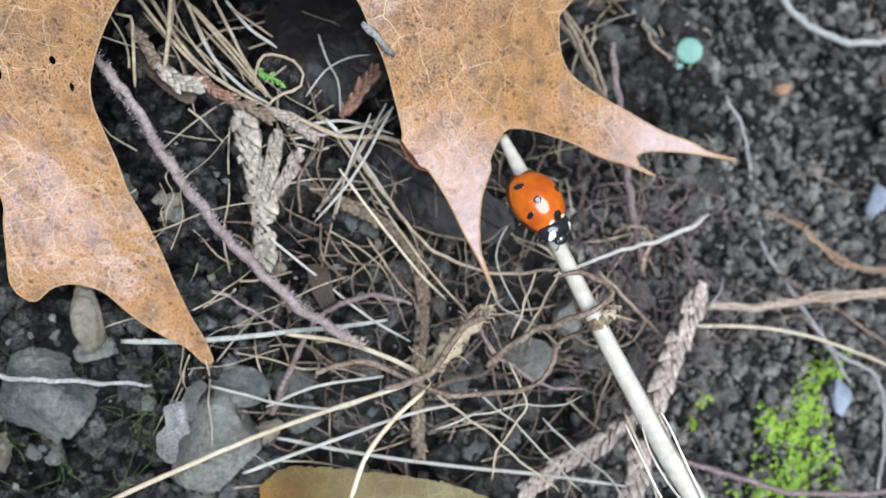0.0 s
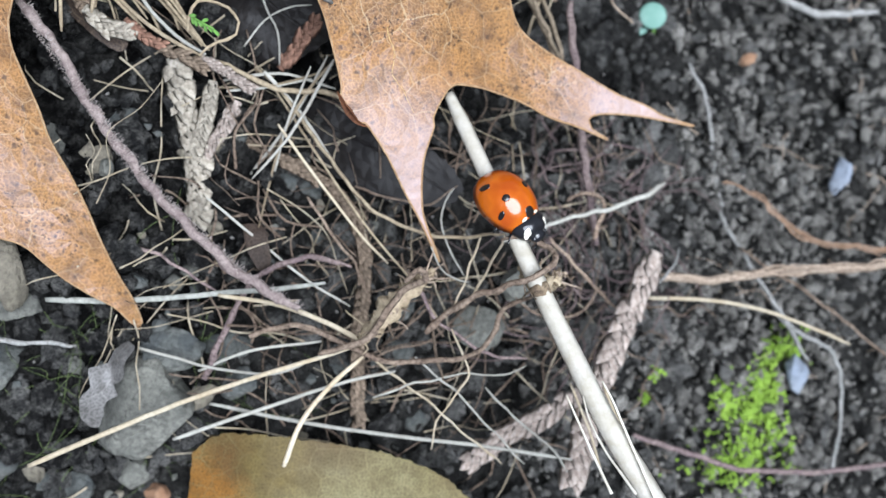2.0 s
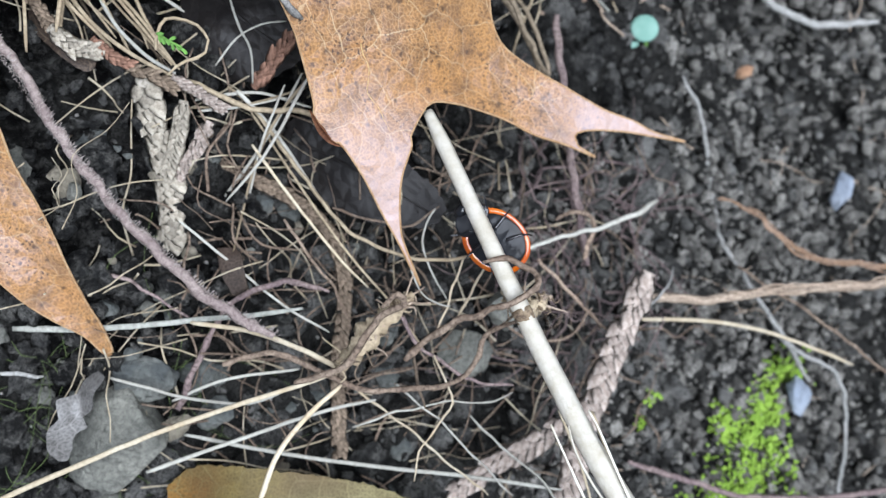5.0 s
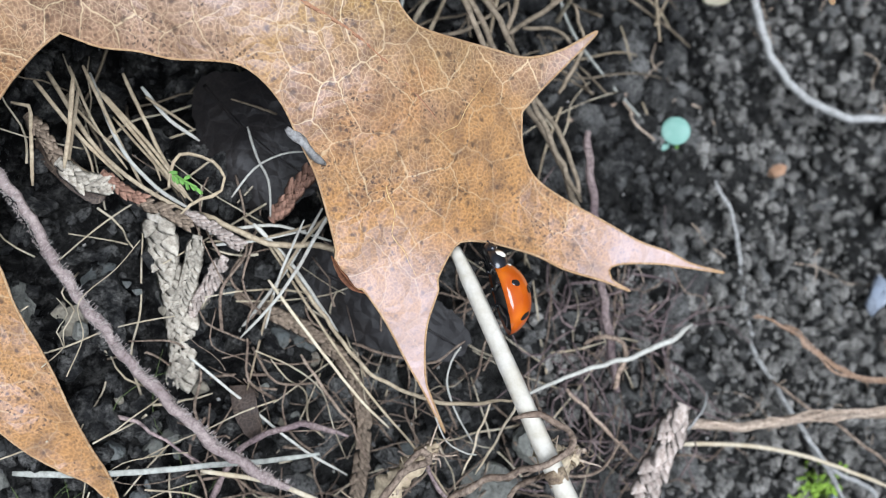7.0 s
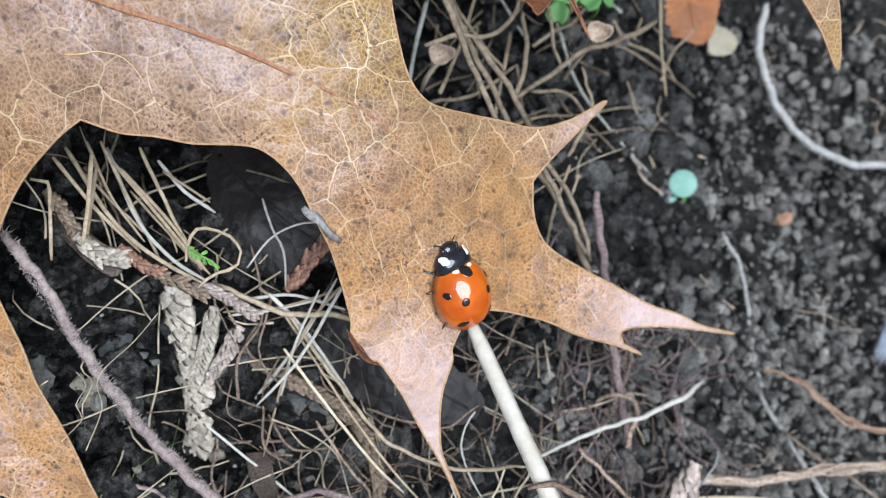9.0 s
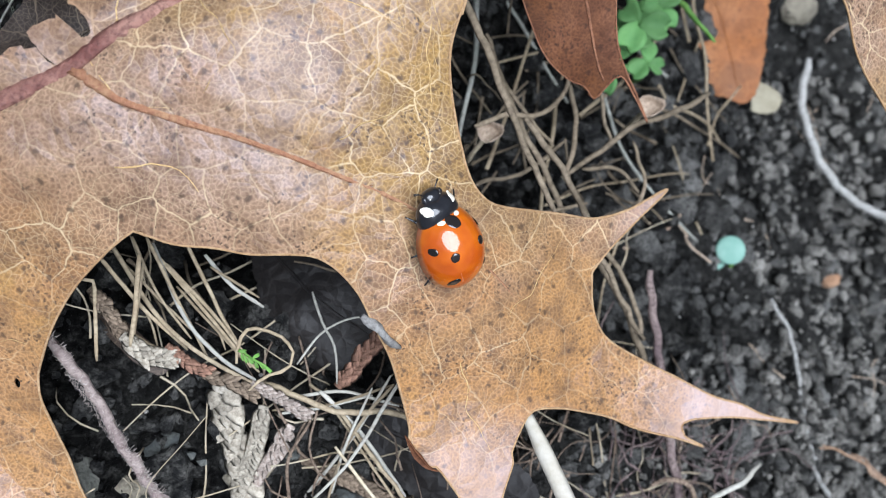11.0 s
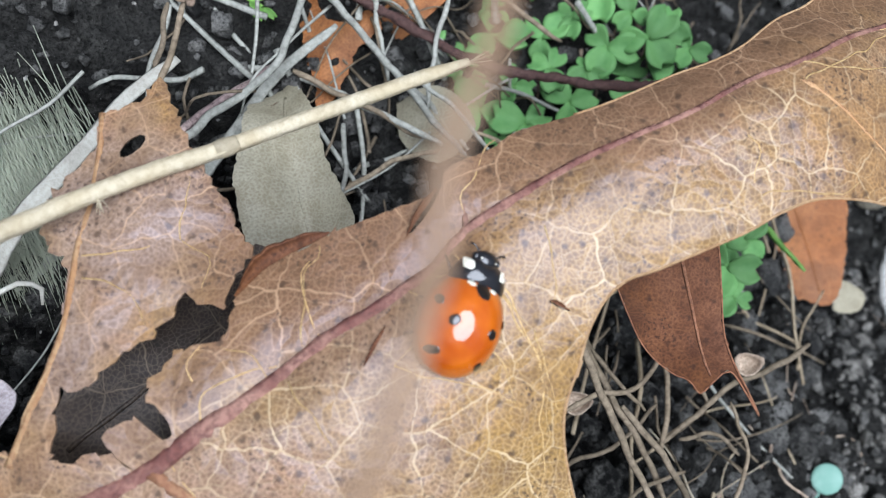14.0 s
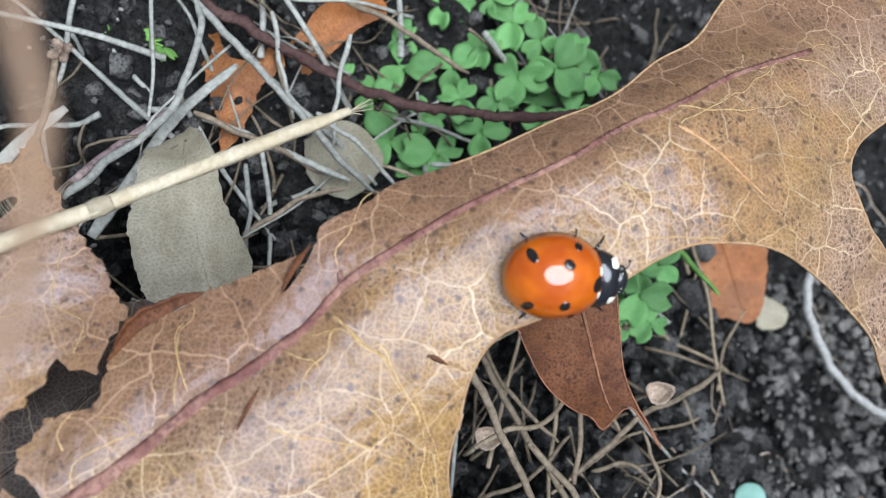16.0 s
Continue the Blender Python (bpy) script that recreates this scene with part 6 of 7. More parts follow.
def add_hairs(ob, pts, r, count, length, material):
    """Short stiff hairs that stand off a stem, as its part."""
    path = spline(pts, 0.3)
    rng = np.random.RandomState(2)
    store = ([], [])
    for _ in range(count):
        p = path[rng.randint(len(path))]
        d = Vector(rng.normal(size=3)).normalized()
        d.z = abs(d.z) * 0.6
        add(store, tube_data([p + d * r * 0.7, p + d * (r + length * 0.5), p + d * (r + length) + Vector((0.1, 0.1, 0))], lambda s: 0.022, 3, 0.0))
    mesh_part("hairs", *store, material, ob, "short pale bristles")


def make_gravel():
    """Small angular stones strewn over the crumbly part of the bank."""
    rng = random.Random(9)
    for _ in range(150):
        x, y = rng.uniform(-42, 4), rng.uniform(-30, 8)
        r = 0.45 + 1.5 * rng.random() ** 3
        stone(rng.choice(("stone_dark", "stone_dark", "stone_grey", "stone_tan")), (x, y, -20), (r * rng.uniform(0.8, 1.4), r, r * 0.8), rng.uniform(0, 180), "small angular grey stone in dark soil")


make_gravel()
make_crumbs()
make_tangle()
make_moss()

scaly_twig("scaly_twig", 0.6, [(-29.4, 20.9, 10.0), (-28.0, 19.4, 10.2), (-26.8, 17.4, 9.8)], "dry scaly conifer twig lying in the litter")
scaly_twig("scaly_pale", 0.75, [(-26.6, 17.2, 10.4), (-24.8, 15.7, 10.0), (-22.6, 15.3, 9.6)], "bleached broken conifer twig lying in the litter")
scaly_twig("scaly_rust", 0.5, [(-23.2, 16.4, 9.8), (-21.4, 14.9, 9.6), (-20.0, 14.2, 9.2)], "reddish broken conifer twig lying in the litter")
scaly_twig("scaly_pale", 1.2, [(-19.2, 13.4, 8.5), (-18.7, 9.8, 7.3), (-18.1, 6.7, 6.0), (-17.5, 2.3, 4.8), (-18.0, -1.2, 3.5)], "pale dry scaly conifer twig")
scaly_twig("scaly_pale", 0.75, [(-15.7, 11.4, 8.0), (-16.5, 8.2, 7.0), (-17.7, 5.3, 6.0)], "pale dry scaly conifer twig")
scaly_twig("scaly_pink", 0.7, [(-13.6, 9.7, 7.0), (-15.3, 6.9, 6.3), (-17.1, 5.0, 5.5)], "pinkish dry scaly conifer twig")
scaly_twig("scaly_twig", 0.55, [(-20.4, 14.0, 9.2), (-18.2, 13.4, 9.0), (-16.2, 12.3, 8.7)], "dry scaly conifer twig lying in the litter")
scaly_twig("scaly_pink", 0.5, [(-16.6, 13.4, 8.9), (-14.3, 12.0, 8.5), (-12.1, 10.6, 8.0)], "pinkish broken conifer twig lying in the litter")
scaly_twig("scaly_twig", 0.66, [(-15.6, 7.2, 3.0), (-11.1, 5.2, 2.6), (-7.1, 3.2, 2.3), (-4.0, 0.6, 1.9), (-2.2, -3.4, 1.5), (-2.1, -7.5, 1.1), (-2.6, -12.1, 0.8), (-2.6, -16.9, 0.4), (-2.5, -21.3, 0.0)], "dry scaly conifer twig lying in the litter")
scaly_twig("scaly_pink", 1.25, [(28.3, -3.6, -5.0), (26.0, -8.5, -4.3), (24.0, -13.3, -3.7), (22.1, -17.7, -3.0)], "pinkish dry scaly conifer twig")
scaly_twig("scaly_pink", 1.05, [(20.4, -17.6, -2.0), (16.5, -20.5, -2.0), (12.9, -22.6, -2.0), (8.7, -25.6, -2.0)], "pinkish dry scaly conifer twig")
scaly_twig("scaly_pink", 1.3, [(20.5, -19.8, 0.0), (19.8, -23.1, 1.0), (18.7, -26.3, 2.0)], "pinkish dry scaly conifer twig")
scaly_twig("scaly_rust", 0.68, [(-9.9, 12.8, 6.5), (-8.1, 14.9, 7.5), (-6.4, 16.9, 8.5)], "reddish dry conifer twig tip")
scaly_twig("scaly_twig", 0.6, [(-13.7, -1.7, 1.0), (-12.8, -3.7, 0.5), (-12.1, -5.8, 0.0)], "dry scaly conifer twig lying in the litter")
scaly_twig("scaly_twig", 0.8, [(-13.0, 6.4, 1.0), (-13.1, 3.6, 0.0), (-11.5, 0.7, -1.0)], "dry scaly conifer twig lying in the litter")
stone("stone_dark", (-38.8, -14.4, 1.0), (5.10, 5.68, 4.00), 20, "dark grey angular stone half sunk in soil")
stone("stone_grey", (-22.7, -19.2, -1.0), (5.91, 4.61, 3.60), 35, "smooth grey stone on dark soil")
stone("stone_dark", (-20.1, -13.5, 0.0), (3.04, 2.34, 2.40), 10, "small dark grey stone")
stone("stone_tan", (-43.0, -19.7, 2.0), (2.41, 2.18, 2.20), 0, "greenish-tan stone in the soil")
stone("stone_tan", (-33.4, -6.6, 5.0), (1.45, 3.45, 2.00), 10, "narrow mottled tan stone upright in soil")
stone("stone_grey", (-30.1, 5.1, 5.0), (1.11, 2.11, 2.00), 5, "pale grey pebble beside the leaf")
stone("stone_grey", (-25.5, -26.7, -2.0), (2.06, 1.95, 2.00), 30, "small pale grey stone in soil")
stone("stone_orange", (-23.4, -29.5, -2.0), (1.61, 1.15, 1.50), 0, "small pinkish pebble in soil")
stone("stone_dark", (-15.6, -13.2, -1.0), (2.84, 2.48, 2.00), 60, "small dark grey stone")
stone("stone_dark", (-43.8, -15.7, 2.0), (2.07, 1.84, 2.00), 0, "dark grey stone in the soil")
stone("stone_orange", (47.0, 22.3, -34.0), (1.57, 1.02, 1.00), 10, "small orange pebble on the soil")
stone("stone_blue", (60.1, 6.9, -33.0), (1.40, 3.11, 1.40), -15, "pale bluish stone chip on the soil")
stone("stone_blue", (51.7, -19.2, -24.0), (1.89, 2.61, 1.40), 10, "pale bluish stone chip beside moss")
stone("stone_grey", (13.6, -7.2, -3.0), (1.93, 2.41, 1.80), 0, "rounded grey pebble under the stems")
stone("stone_grey", (9.6, -12.2, -5.0), (2.77, 2.46, 2.00), 0, "rounded grey pebble under the stems")
stone("stone_tan", (46.0, 58.8, -40.0), (2.84, 2.24, 1.80), 0, "pale rounded pebble on the soil")
stone("stone_grey", (-20.9, -7.6, -1.0), (1.30, 1.18, 1.40), 0, "small round grey pebble")
stone("stone_dark", (-23.2, -7.2, -1.0), (1.06, 0.95, 1.20), 0, "small round dark pebble")
stone("stone_grey", (-18.6, -6.1, -1.0), (1.06, 0.95, 1.20), 0, "small round grey pebble")
flat_leaf("small_leaf", "brown_leaf", [(4.8, 47.0), (5.5, 52.4), (9.3, 55.4), (12.4, 53.2), (13.0, 48.4), (13.1, 44.8), (13.3, 41.6), (14.0, 39.4), (15.2, 37.2), (16.2, 35.3), (14.9, 37.3), (13.7, 38.9), (12.7, 38.3), (11.6, 37.2), (10.8, 38.2), (9.4, 38.9), (7.6, 40.6), (6.3, 43.0)], 6, -0.25, 2.2, "small curled dark brown dry leaf with a bristle tip", "leaf", [(9.0, 53.5), (10.4, 46.5), (11.6, 40.5), (12.3, 38.6)], "brown_rim")
flat_leaf("fallen_leaf", "orange_leaf", [(27.4, 60.0), (33.6, 64.0), (39.8, 66.7), (39.1, 56.3), (38.2, 48.1), (36.9, 44.6), (34.2, 44.8), (30.2, 46.2), (27.6, 48.3)], -33, 0, 1.5, "orange-brown dry leaf on the soil", "leaf", [(31, 60), (33.5, 54), (35.4, 46)])
flat_leaf("fallen_leaf", "straw_leaf", [(38.4, 47.7), (40.4, 46.6), (41.5, 45.2), (40.3, 43.5), (37.6, 43.9)], -35, 0, 0.3, "bleached tan leaf tip on the soil", "leaf")
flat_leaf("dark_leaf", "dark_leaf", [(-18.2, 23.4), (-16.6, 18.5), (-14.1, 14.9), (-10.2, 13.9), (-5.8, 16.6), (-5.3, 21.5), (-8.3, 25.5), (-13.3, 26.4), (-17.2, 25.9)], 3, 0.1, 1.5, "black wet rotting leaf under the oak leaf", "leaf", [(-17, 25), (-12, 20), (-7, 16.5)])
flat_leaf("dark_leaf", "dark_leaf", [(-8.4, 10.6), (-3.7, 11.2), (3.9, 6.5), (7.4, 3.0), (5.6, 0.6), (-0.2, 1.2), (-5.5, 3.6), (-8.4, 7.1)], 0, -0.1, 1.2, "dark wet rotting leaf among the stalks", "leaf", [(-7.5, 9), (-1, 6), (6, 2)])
flat_leaf("rotten_leaf", "rotten_leaf", [(-18.8, -24.3), (-16.1, -22.3), (-11.3, -22.0), (-3.4, -23.2), (4.6, -25.5), (9.4, -29.2), (13.0, -33.7), (1.5, -36.8), (-18.7, -35.9), (-19.1, -29.5)], 1.2, 0, 3.5, "amber-brown rotting leaf at the foot of the straws", "leaf", [(-18, -29), (-6, -29), (10, -32)])
flat_leaf("grey_leaf", "straw_leaf", [(-24.4, 62.3), (-21.7, 64.8), (-19.0, 62.0), (-17.6, 57.0), (-15.2, 52.0), (-15.8, 48.0), (-19.5, 46.2), (-23.0, 48.3), (-24.5, 55.0)], 2, 0.25, 3.0, "bleached grey-tan dry leaf in the litter", "leaf", [(-21.8, 63.5), (-20.4, 56), (-18.6, 48)], "", 0.55)
flat_leaf("grey_leaf", "straw_leaf", [(-26.8, 56.3), (-24.7, 55.7), (-23.0, 50.4), (-24.8, 48.4), (-27.4, 51.1)], -6, 0, 1, "bleached grey-tan dry leaf in the litter", "leaf")
flat_leaf("orange_scrap", "orange_leaf", [(-21.6, 76.0), (-20.4, 77.0), (-19.0, 72.5), (-16.6, 71.5), (-14.6, 72.8), (-13.5, 71.0), (-15.8, 68.6), (-17.0, 66.0), (-18.6, 63.2), (-19.8, 61.8), (-19.6, 65.0), (-20.6, 69.0)], -6, 0.2, 1.4, "orange-brown torn leaf scrap", "leaf")
flat_leaf("orange_scrap", "orange_leaf", [(-14.0, 73.5), (-12.0, 75.2), (-10.0, 77.5), (-5.5, 79.0), (-4.0, 76.5), (-7.0, 74.6), (-10.5, 71.8), (-13.0, 70.5)], -9, 0, 1.6, "orange-brown torn leaf scrap", "leaf")
flat_leaf("orange_scrap", "orange_leaf", [(-45.9, 49.4), (-44.3, 50.4), (-43.8, 45.3), (-44.2, 40.3), (-46.2, 40.8)], 0, 0, 1, "orange-brown torn leaf scrap", "leaf")
flat_leaf("under_leaf", "under_leaf", [(-34.5, 33.5), (-33.0, 40.5), (-30.0, 44.0), (-26.0, 46.8), (-21.5, 49.0), (-18.5, 47.0), (-19.0, 42.0), (-22.0, 37.5), (-27.0, 34.0)], 15, 0.12, 2.2, "grey-brown dead leaf under the tear, shade painted in", "leaf", [(-33, 35.5), (-27, 40.5), (-20, 47.5)], "", 0.25)
flat_leaf("orange_scrap", "orange_leaf", [(-36.5, 33.0), (-35.5, 38.0), (-33.6, 43.2), (-32.4, 41.0), (-33.4, 36.0), (-34.0, 31.5)], 10, 0.1, 1.0, "orange-brown torn leaf scrap", "leaf")
flat_leaf("grey_leaf", "straw_leaf", [(-31.0, 69.0), (-26.0, 71.5), (-22.0, 69.0), (-24.5, 64.5), (-29.5, 64.0)], -7, 0.1, 1.6, "bleached grey-tan dry leaf in the litter", "leaf")
flat_leaf("grey_leaf", "straw_leaf", [(-12.5, 64.5), (-8.0, 66.0), (-5.0, 62.0), (-8.5, 58.5), (-12.0, 60.5)], -8, 0.1, 1.4, "bleached grey-tan dry leaf in the litter", "leaf")
flat_leaf("grey_scrap", "scrap_grey", [(-23.4, -12.6), (-22.4, -13.0), (-23.2, -14.4), (-23.0, -15.6), (-24.4, -16.6), (-24.2, -17.6), (-25.2, -18.2), (-25.4, -20.2), (-26.4, -19.4), (-26.9, -17.6), (-26.2, -16.6), (-26.4, -15.0), (-25.2, -14.6), (-24.8, -13.4)], 6, 0.25, 1.4, "curled grey dead leaf scrap on a stone", "leaf", None, "", 1.5)
flat_leaf("brown_scrap", "under_leaf", [(-29.6, 19.7), (-26.6, 17.8), (-23.6, 15.1), (-24.4, 13.8), (-27.1, 15.7), (-29.3, 17.8)], 8, 0.1, 0.6, "brown papery leaf scrap among stalks", "leaf")
flat_leaf("lilac_scrap", "scrap_lilac", [(-40.2, 40.9), (-38.2, 40.5), (-36.5, 39.3), (-37.3, 37.3), (-40.0, 34.6)], 18, 0.1, 0.6, "pale lilac-grey dead leaf scrap", "leaf")
clover((-2.7, 72.0, -13.0), 4.2, 10)
clover((2.1, 72.0, -14.0), 3.6, 60)
clover((8.5, 70.5, -13.0), 4.2, 30)
clover((12.4, 70.9, -12.0), 4.4, 80)
clover((10.5, 68.0, -15.0), 3.6, 50)
clover((-4.5, 64.7, -13.0), 4.4, 20)
clover((-0.1, 62.8, -12.0), 4.4, 70)
clover((4.6, 65.2, -14.0), 4, 40)
clover((-7.5, 66.9, -16.0), 3.6, 0)
clover((8.5, 76.7, -15.0), 4, 50)
clover((2.0, 79.2, -16.0), 4, 15)
clover((18.0, 48.0, -14.0), 3.6, 30)
clover((20.3, 45.2, -15.0), 3, 0)
clover((15.7, 43.8, -13.0), 3.2, 50)
clover((21.5, 51.0, -15.0), 3.4, 80)
clover((13.8, 66.7, -14.0), 4, 0)
clover((18.4, 48.0, -10.0), 4, 30)
for _x, _y, _z, _size, _turn in ((-6.2, 69.5, -13, 3.0, 35), (-1.0, 66.6, -12, 2.8, 15), (2.6, 68.4, -12.5, 3.2, 75), (6.4, 68.2, -13, 2.8, 5), (-3.4, 75.4, -14, 2.8, 48), (5.2, 74.0, -14, 3.0, 62), (11.2, 74.2, -14, 3.0, 20),
                                 (14.6, 72.6, -13, 3.2, 88), (0.8, 60.6, -12, 2.8, 33), (-2.6, 61.2, -13, 2.6, 66), (16.6, 70.0, -13, 2.8, 11), (6.8, 79.2, -15, 3.0, 41), (-9.4, 71.4, -13, 2.6, 80), (16.4, 46.4, -12, 2.6, 25), (19.2, 50.2, -13, 2.8, 55)):
    clover((_x, _y, _z), _size, _turn)
seedling((31.8, 25.6, -27.0))
seed_cup((18.9, 38.9, -7.0))
seed_cup((3.1, 36.0, -5.0))
sprig((-15.7, 15.6, 13.0), 2.2, 9)
sprig((-26.9, 74.1, -4.0), 5.5, 15)
stalk_head((-24.2, 65.2, 20.0))
fibre_tuft((-50.0, 54.0, 4.0))
strand("dry_grass", "near_tan", 0.6, 0.22, [(-21.5, 25.0, 47.8), (-17.8, 26.1, 55.4), (-12.3, 32.0, 61.3), (-8.7, 38.8, 67.2), (-6.2, 46.6, 69.0), (-4.9, 53.9, 69.6), (0, 68, 66), (12, 84, 50), (20, 98, 10), (24, 104, -30)])
strand("near_twig", "root_dark", 0.34, 0.42, [(-21.4, 24.4, 47.4), (-22.5, 25.2, 46.7), (-23.6, 26.6, 46.0), (-24.3, 28.6, 45.2), (-25.0, 30.2, 44.5), (-25.6, 31.7, 44.0), (-27.0, 32.5, 43.0), (-28.9, 33.4, 41.5), (-36, 37, 36), (-48, 39, 28), (-60, 41, 14), (-70, 42, 6)])


# ---- parts of the large stems, the stick and the slits on the oak leaf ----
def finish_stems():
    for ob in [o for o in scene.objects if o.name == "pale_stem"]:
        ring = spline([(13.62, -6.3, 13.46), (13.85, -6.8, 13.6), (14.08, -7.3, 13.74)], 0.2)
        mesh_part("node", *tube_data(ring, lambda s: 0.8 + 0.1 * math.sin(3.14 * s), 14, 0.35, 0.85), "node_brown", ob, "brown swollen node")
    for ob in [o for o in scene.objects if o.name == "hairy_stem"]:
        add_hairs(ob, HAIRY, 0.42, 1500, 0.27, "hairs_pale")


HAIRY = [(-30.9, 17.2, 14.0), (-24.7, 7.7, 12.9), (-19.8, 1.1, 11.7), (-12.8, -5.7, 10.6), (-7.4, -9.1, 9.5)]
finish_stems()
_z = leaf_height(np.array([-6.6, -5.4, -4.2]), np.array([18.8, 17.8, 16.7])) + 0.2
strand("stick_bit", "stick_grey", 0.36, 0.3, [(-6.8, 19.1, float(_z[0])), (-5.4, 17.8, float(_z[1])), (-4.2, 16.7, float(_z[2]))])


# ---- the knot where the straws meet, and chips beside it ----
def root_clump(pts, label):
    """A crumbling knot of short twisted roots with flakes of bark."""
    clump = tagged(empty("root_clump", *pts[0]), label, "root")
    rng = np.random.RandomState(4)
    base = Vector(pts[0])
    path = spline([Vector(p) - base for p in pts], 0.3)
    mesh_part("root_core", *tube_data(path, lambda s: 0.7 * (0.5 + math.sin(3.1 * min(1, s + 0.05))), 11, 1.1, 0.8, 3.0), "straw_tan", clump)
    for k in range(34):
        p = path[rng.randint(len(path))]
        d = Vector(rng.normal(size=3)).normalized()
        side = Vector(rng.normal(size=3)).normalized()
        n = rng.uniform(0.8, 3.0)
        d.z = abs(d.z) * 0.4
        line = spline([p, p + d * n * 0.4 + side * 0.3, p + d * n * 0.75 + side * 0.9, p + d * n + side * 0.6], 0.25)
        mesh_part("rootlet", *tube_data(line, lambda s: 0.13 - 0.08 * s, 6, 0.8), ("root_tan", "straw_tan", "root_dark")[k % 3], clump)
    shapes, f = lumps(3, 2, 6)
    for k in range(54):
        p = path[rng.randint(len(path))]
        d = Vector(rng.normal(size=3)).normalized() * 0.6
        ob = array_mesh("bark_flake", shapes[k % 6] * rng.uniform(0.16, 0.42) * np.array((1.4, 0.8, 0.5)), f, ("straw_tan", "node_brown", "root_tan")[k % 3])
        ob.parent = clump
        ob.matrix_basis = pose(*((p + d) * MM), *rng.uniform(0, 180, 3))


root_clump([(-1.9, -11.9, 8.6), (0.2, -9.9, 9.1), (2.2, -7.4, 9.2), (4.6, -5.3, 8.8)], "crumbling brown root knot where dry straws meet")
root_clump([(12.6, -4.4, 9.6), (14.4, -6.6, 10.4), (16.2, -5.4, 9.2)], "flaky brown root fragment hooked round the ivory stem")
strand("grass_blade", "straw_grey", 0.5, 1.0, [(-28.2, 64.3, 9.0), (-30.4, 62.3, 10.0), (-32.2, 60.4, 10.5), (-35.2, 56.5, 11.0), (-38.6, 53.0, 11.0), (-41.2, 50.0, 10.0), (-46, 45, 6)], 0.2, "broad bleached bluish-white grass blade")
flat_leaf("bark_chip", "under_leaf", [(-13.7, -1.5), (-11.5, -1.9), (-10.8, -5.7), (-11.8, -6.1), (-13.0, -4.1)], 4, 0.1, 0.8, "reddish-brown bark chip wedged in soil", "bark")


def fray_stalk():
    """Loose fibres and a joint on the thick straw."""
    for ob in [o for o in scene.objects if o.name == "straw_stalk"]:
        joint = spline([(-22.0, 54.3, 22.3), (-21.3, 54.6, 22.0), (-20.6, 54.9, 21.8)], 0.2)
        mesh_part("joint", *tube_data(joint, lambda s: 0.55 + 0.07 * math.sin(3.14 * s), 12, 0.2, 0.9), "straw_yellow", ob, "slightly swollen joint")
        rng = np.random.RandomState(6)
        for p, d in (((-5.9, 60.6, 18.0), (0.9, 0.35, -0.2)), ((-28.4, 51.4, 25.0), (0.5, -0.8, 0.1))):
            for _ in range(6):
                q, v = Vector(p), Vector(d) + Vector(rng.normal(size=3)) * 0.25
                line = spline([q - v * 0.5, q + v * 0.4, q + v * rng.uniform(0.8, 1.6) + Vector((0, 0, 0.2))], 0.2)
                mesh_part("frayed_fibre", *tube_data(line, lambda s: 0.07 - 0.05 * s, 5, 0.4), "straw_yellow", ob)


fray_stalk()


def peel_stem():
    """Strips of skin peeling off the thick end of the ivory stem."""
    for ob in [o for o in scene.objects if o.name == "pale_stem"]:
        for pts in [[(18.9, -14.1, 16.0), (19.7, -15.6, 16.5), (20.9, -18.4, 17.0), (22.2, -21.4, 17.8)], [(15.9, -15.3, 16.0), (16.9, -17.5, 16.5), (18.0, -19.9, 17.0), (18.7, -21.4, 17.8)], [(17.3, -15.4, 16.0), (17.9, -17.5, 16.5), (19.2, -19.9, 17.0), (20.3, -21.4, 17.8)]]:
            mesh_part("peeled_strip", *tube_data(spline(pts + [tuple(2 * b - a for a, b in zip(pts[-2], pts[-1]))], 0.4), lambda s: 0.08 + 0.06 * s, 7, 0.3, 0.5), "stem_white", ob, "thin strip of peeling skin")


peel_stem()


# ---- movement ----
def stance(p, ahead, back):
    """The beetle's pose from its place in millimetres, the way it faces and the way its back points."""
    f = Vector(ahead).normalized()
    u = Vector(back)
    u = (u - f * u.dot(f)).normalized()
    r = f.cross(u)
    m = Matrix((r, f, u)).transposed().to_4x4()
    m.translation = Vector(p) * MM
    return m


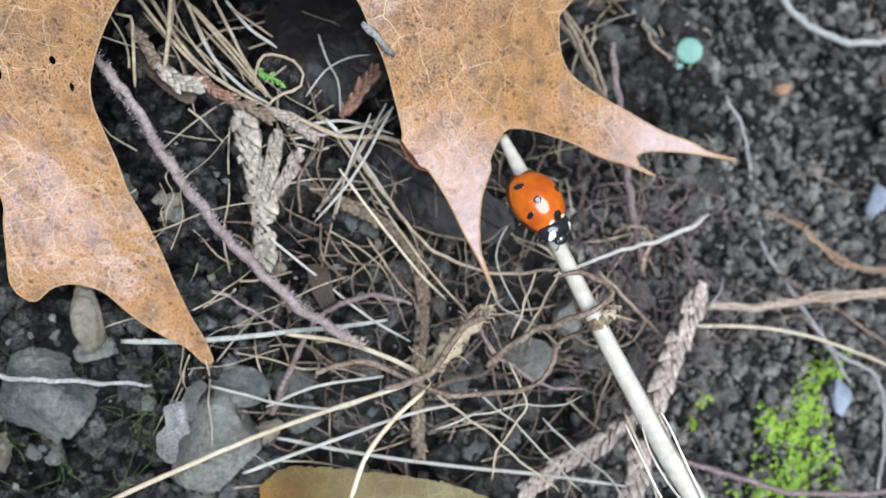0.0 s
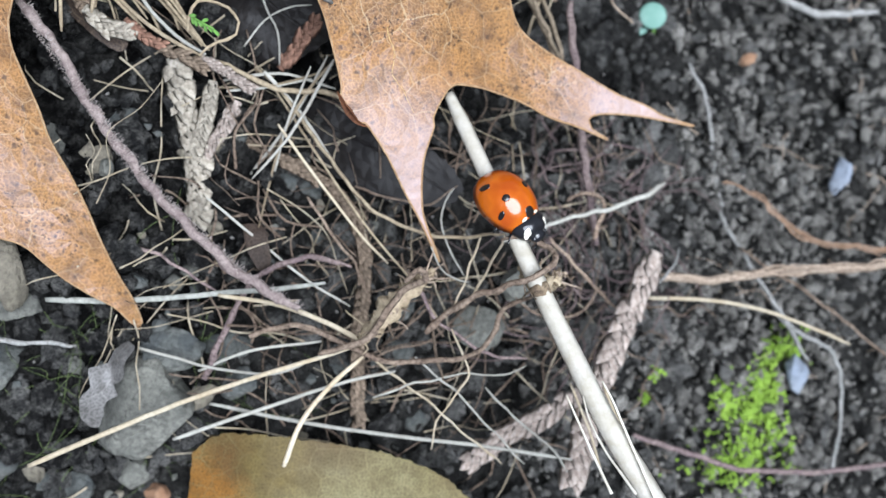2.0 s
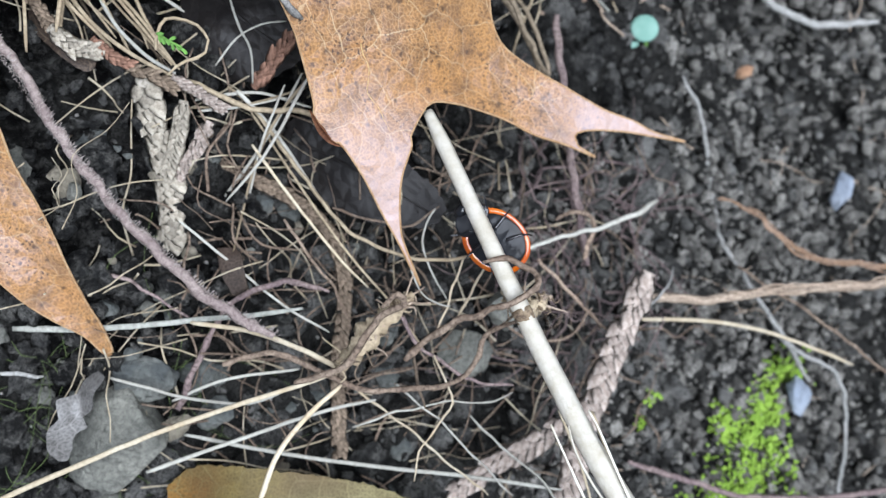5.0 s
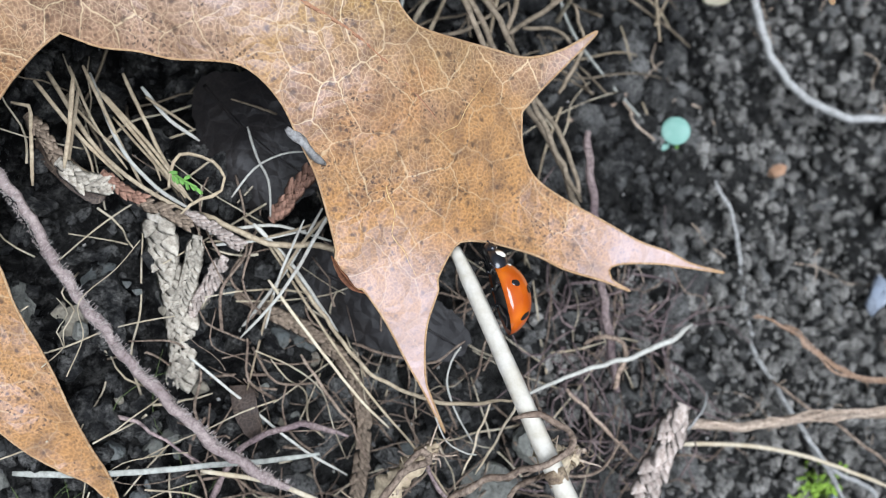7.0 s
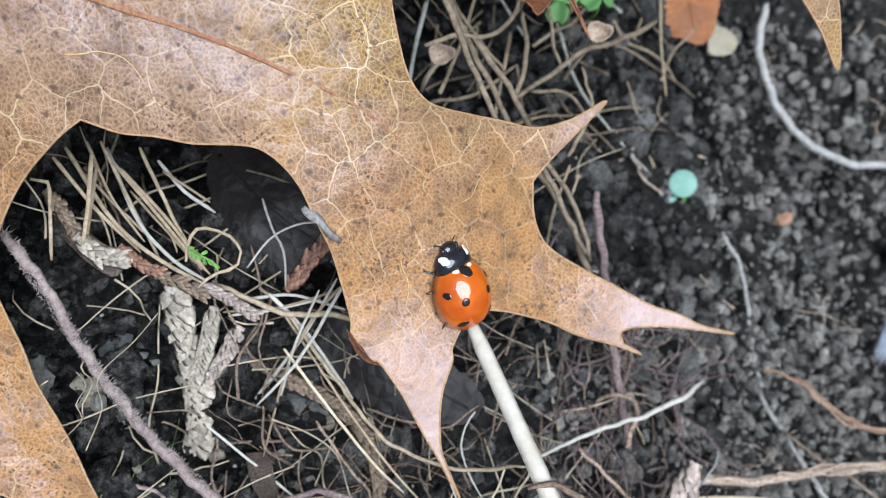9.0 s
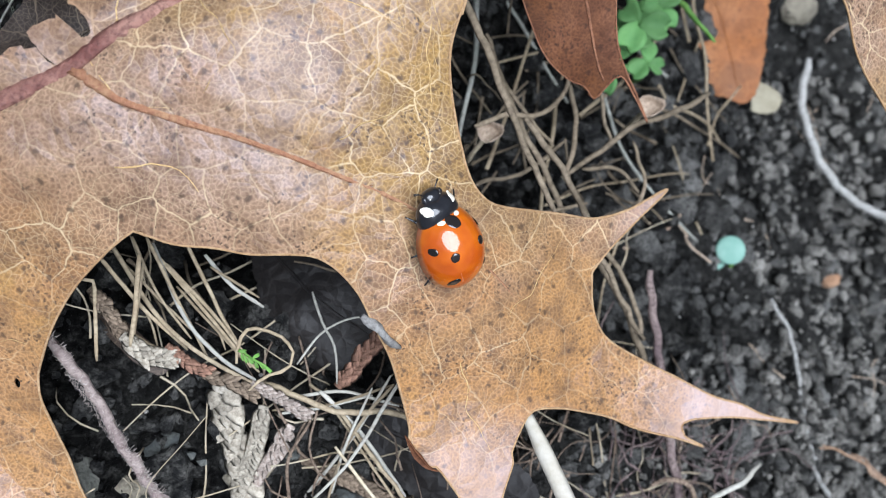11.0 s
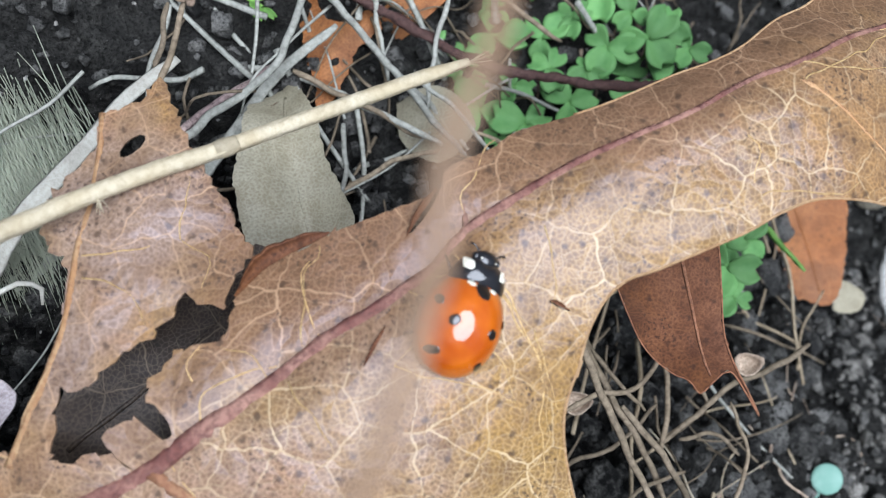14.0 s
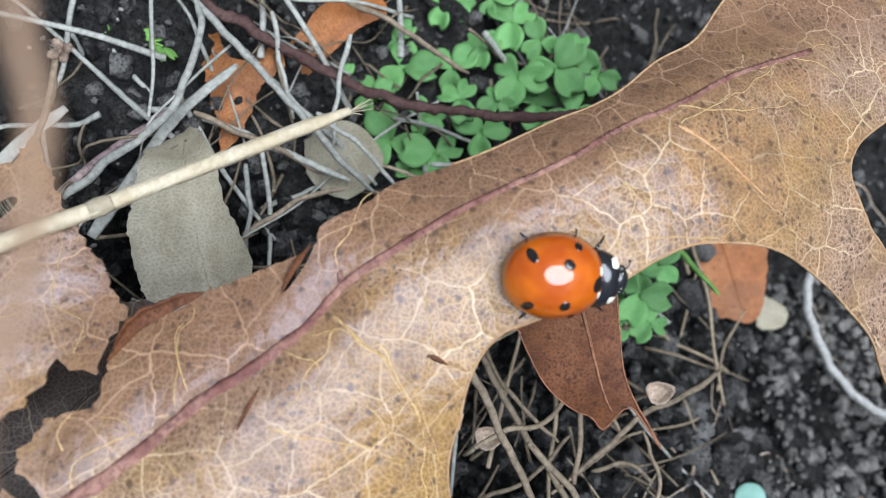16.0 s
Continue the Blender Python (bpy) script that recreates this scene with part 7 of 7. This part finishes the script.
BEETLE = [
    (0, (8.72, 3.59, 11.07), (0.55, -0.82, 0.12), (0.36, 0.37, 0.86)),
    (0.5, (9.61, 2.17, 11.57), (0.57, -0.81, 0.12), (0.36, 0.38, 0.85)),
    (1, (9.85, 1.46, 11.56), (0.49, -0.85, -0.20), (0.53, 0.11, 0.84)),
    (1.5, (9.97, 1.09, 11.74), (0.53, -0.83, -0.20), (0.51, 0.12, 0.85)),
    (2, (11.13, 0.16, 11.80), (0.68, -0.71, 0.20), (0.26, 0.48, 0.84)),
    (2.5, (11.77, -0.53, 11.72), (0.80, -0.56, 0.20), (0.25, 0.63, 0.73)),
    (3, (12.78, -0.29, 11.22), (0.72, -0.68, 0.10), (0.65, 0.72, 0.24)),
    (3.2, (12.75, -0.44, 10.18), (0.50, -0.86, -0.00), (0.85, 0.50, -0.15)),
    (3.7, (12.45, -0.45, 9.35), (0.54, -0.84, 0.00), (0.50, 0.32, -0.81)),
    (4.3, (11.75, -0.05, 9.10), (-0.57, -0.82, 0.00), (0.13, -0.09, -0.99)),
    (4.9, (11.30, -0.30, 9.12), (-0.86, 0.50, 0.00), (0.10, 0.16, -0.98)),
    (5.3, (11.11, -0.08, 9.17), (-0.54, 0.84, 0.00), (0.20, 0.13, -0.97)),
    (5.5, (10.29, 1.35, 9.15), (-0.66, 0.76, -0.00), (0.21, 0.18, -0.96)),
    (6, (9.98, 3.26, 9.14), (-0.22, 0.98, -0.00), (0.29, 0.07, -0.95)),
    (6.5, (8.17, 6.19, 8.95), (-0.25, 0.97, 0.00), (0.59, 0.15, -0.79)),
    (7, (8.98, 7.32, 9.15), (-0.28, 0.96, -0.00), (0.95, 0.28, -0.12)),
    (7.5, (8.72, 8.09, 9.39), (-0.36, 0.93, 0.00), (0.93, 0.36, 0.10)),
    (8, (8.75, 8.88, 11.20), (-0.34, 0.93, 0.12), (0.75, 0.20, 0.63)),
    (8.2, (8.46, 9.30, 11.84), (-0.38, 0.91, 0.15), (0.55, 0.08, 0.83)),
    (8.8, (5.30, 12.40, 10.51), (-0.30, 0.90, 0.33), (0.61, -0.08, 0.79)),
    (9.4, (3.60, 15.40, 12.31), (-0.23, 0.88, 0.42), (0.64, -0.20, 0.74)),
    (10, (2.20, 18.30, 14.29), (-0.10, 0.89, 0.44), (0.67, -0.26, 0.69)),
    (10.3, (1.71, 19.37, 15.31), (-0.10, 0.94, 0.51), (0.62, -0.20, 0.76)),
    (10.5, (0.82, 20.90, 16.55), (0.01, 0.96, 0.46), (0.61, -0.23, 0.76)),
    (11, (-1.18, 24.61, 19.15), (-0.35, 0.88, 0.49), (0.59, -0.05, 0.81)),
    (11.5, (-3.38, 27.37, 21.05), (-0.50, 0.81, 0.50), (0.55, 0.01, 0.84)),
    (12, (-5.41, 30.42, 22.78), (-0.44, 0.85, 0.47), (0.53, -0.01, 0.85)),
    (12.5, (-6.35, 33.06, 23.82), (-0.17, 0.96, 0.39), (0.54, -0.08, 0.84)),
    (13, (-6.90, 36.79, 24.80), (-0.03, 0.99, 0.32), (0.51, -0.11, 0.85)),
    (13.5, (-7.29, 40.78, 25.48), (-0.06, 1.00, 0.26), (0.45, -0.04, 0.89)),
    (13.8, (-6.78, 41.55, 25.43), (0.23, 0.97, 0.11), (0.43, -0.12, 0.90)),
    (14, (-6.88, 43.57, 25.31), (0.40, 0.92, -0.03), (0.37, -0.14, 0.92)),
    (14.3, (-5.59, 45.22, 25.17), (0.71, 0.70, -0.07), (0.30, -0.22, 0.93)),
    (14.5, (-4.56, 45.35, 25.02), (0.80, 0.58, -0.14), (0.28, -0.26, 0.92)),
    (15, (-1.23, 46.57, 24.60), (0.93, 0.31, -0.20), (0.06, -0.28, 0.95)),
    (15.5, (2.96, 47.81, 24.33), (0.96, 0.19, -0.20), (0.02, -0.30, 0.95)),
    (16, (6.77, 48.54, 24.28), (0.97, -0.08, -0.22), (0.05, -0.30, 0.95)),
]


def motions():
    walk(ladybird, [(t, stance(p, a, b)) for t, p, a, b in BEETLE])
    for hip, side, k in ladybird_legs:
        rows = []
        for i in range(81):
            t = i * 0.2
            phase = 2 * math.pi * (t * 2.1 + (0.5 if (k + (side > 0)) % 2 else 0.0))
            swing, lift = 13 * math.sin(phase), 5 * max(0.0, math.cos(phase))
            rows.append((t, pose(side * 0.75 * MM, (1.55, 0.2, -1.2)[k] * MM, 0.06 * MM, 0, -side * lift, side * swing)))
        walk(hip, rows)


motions()
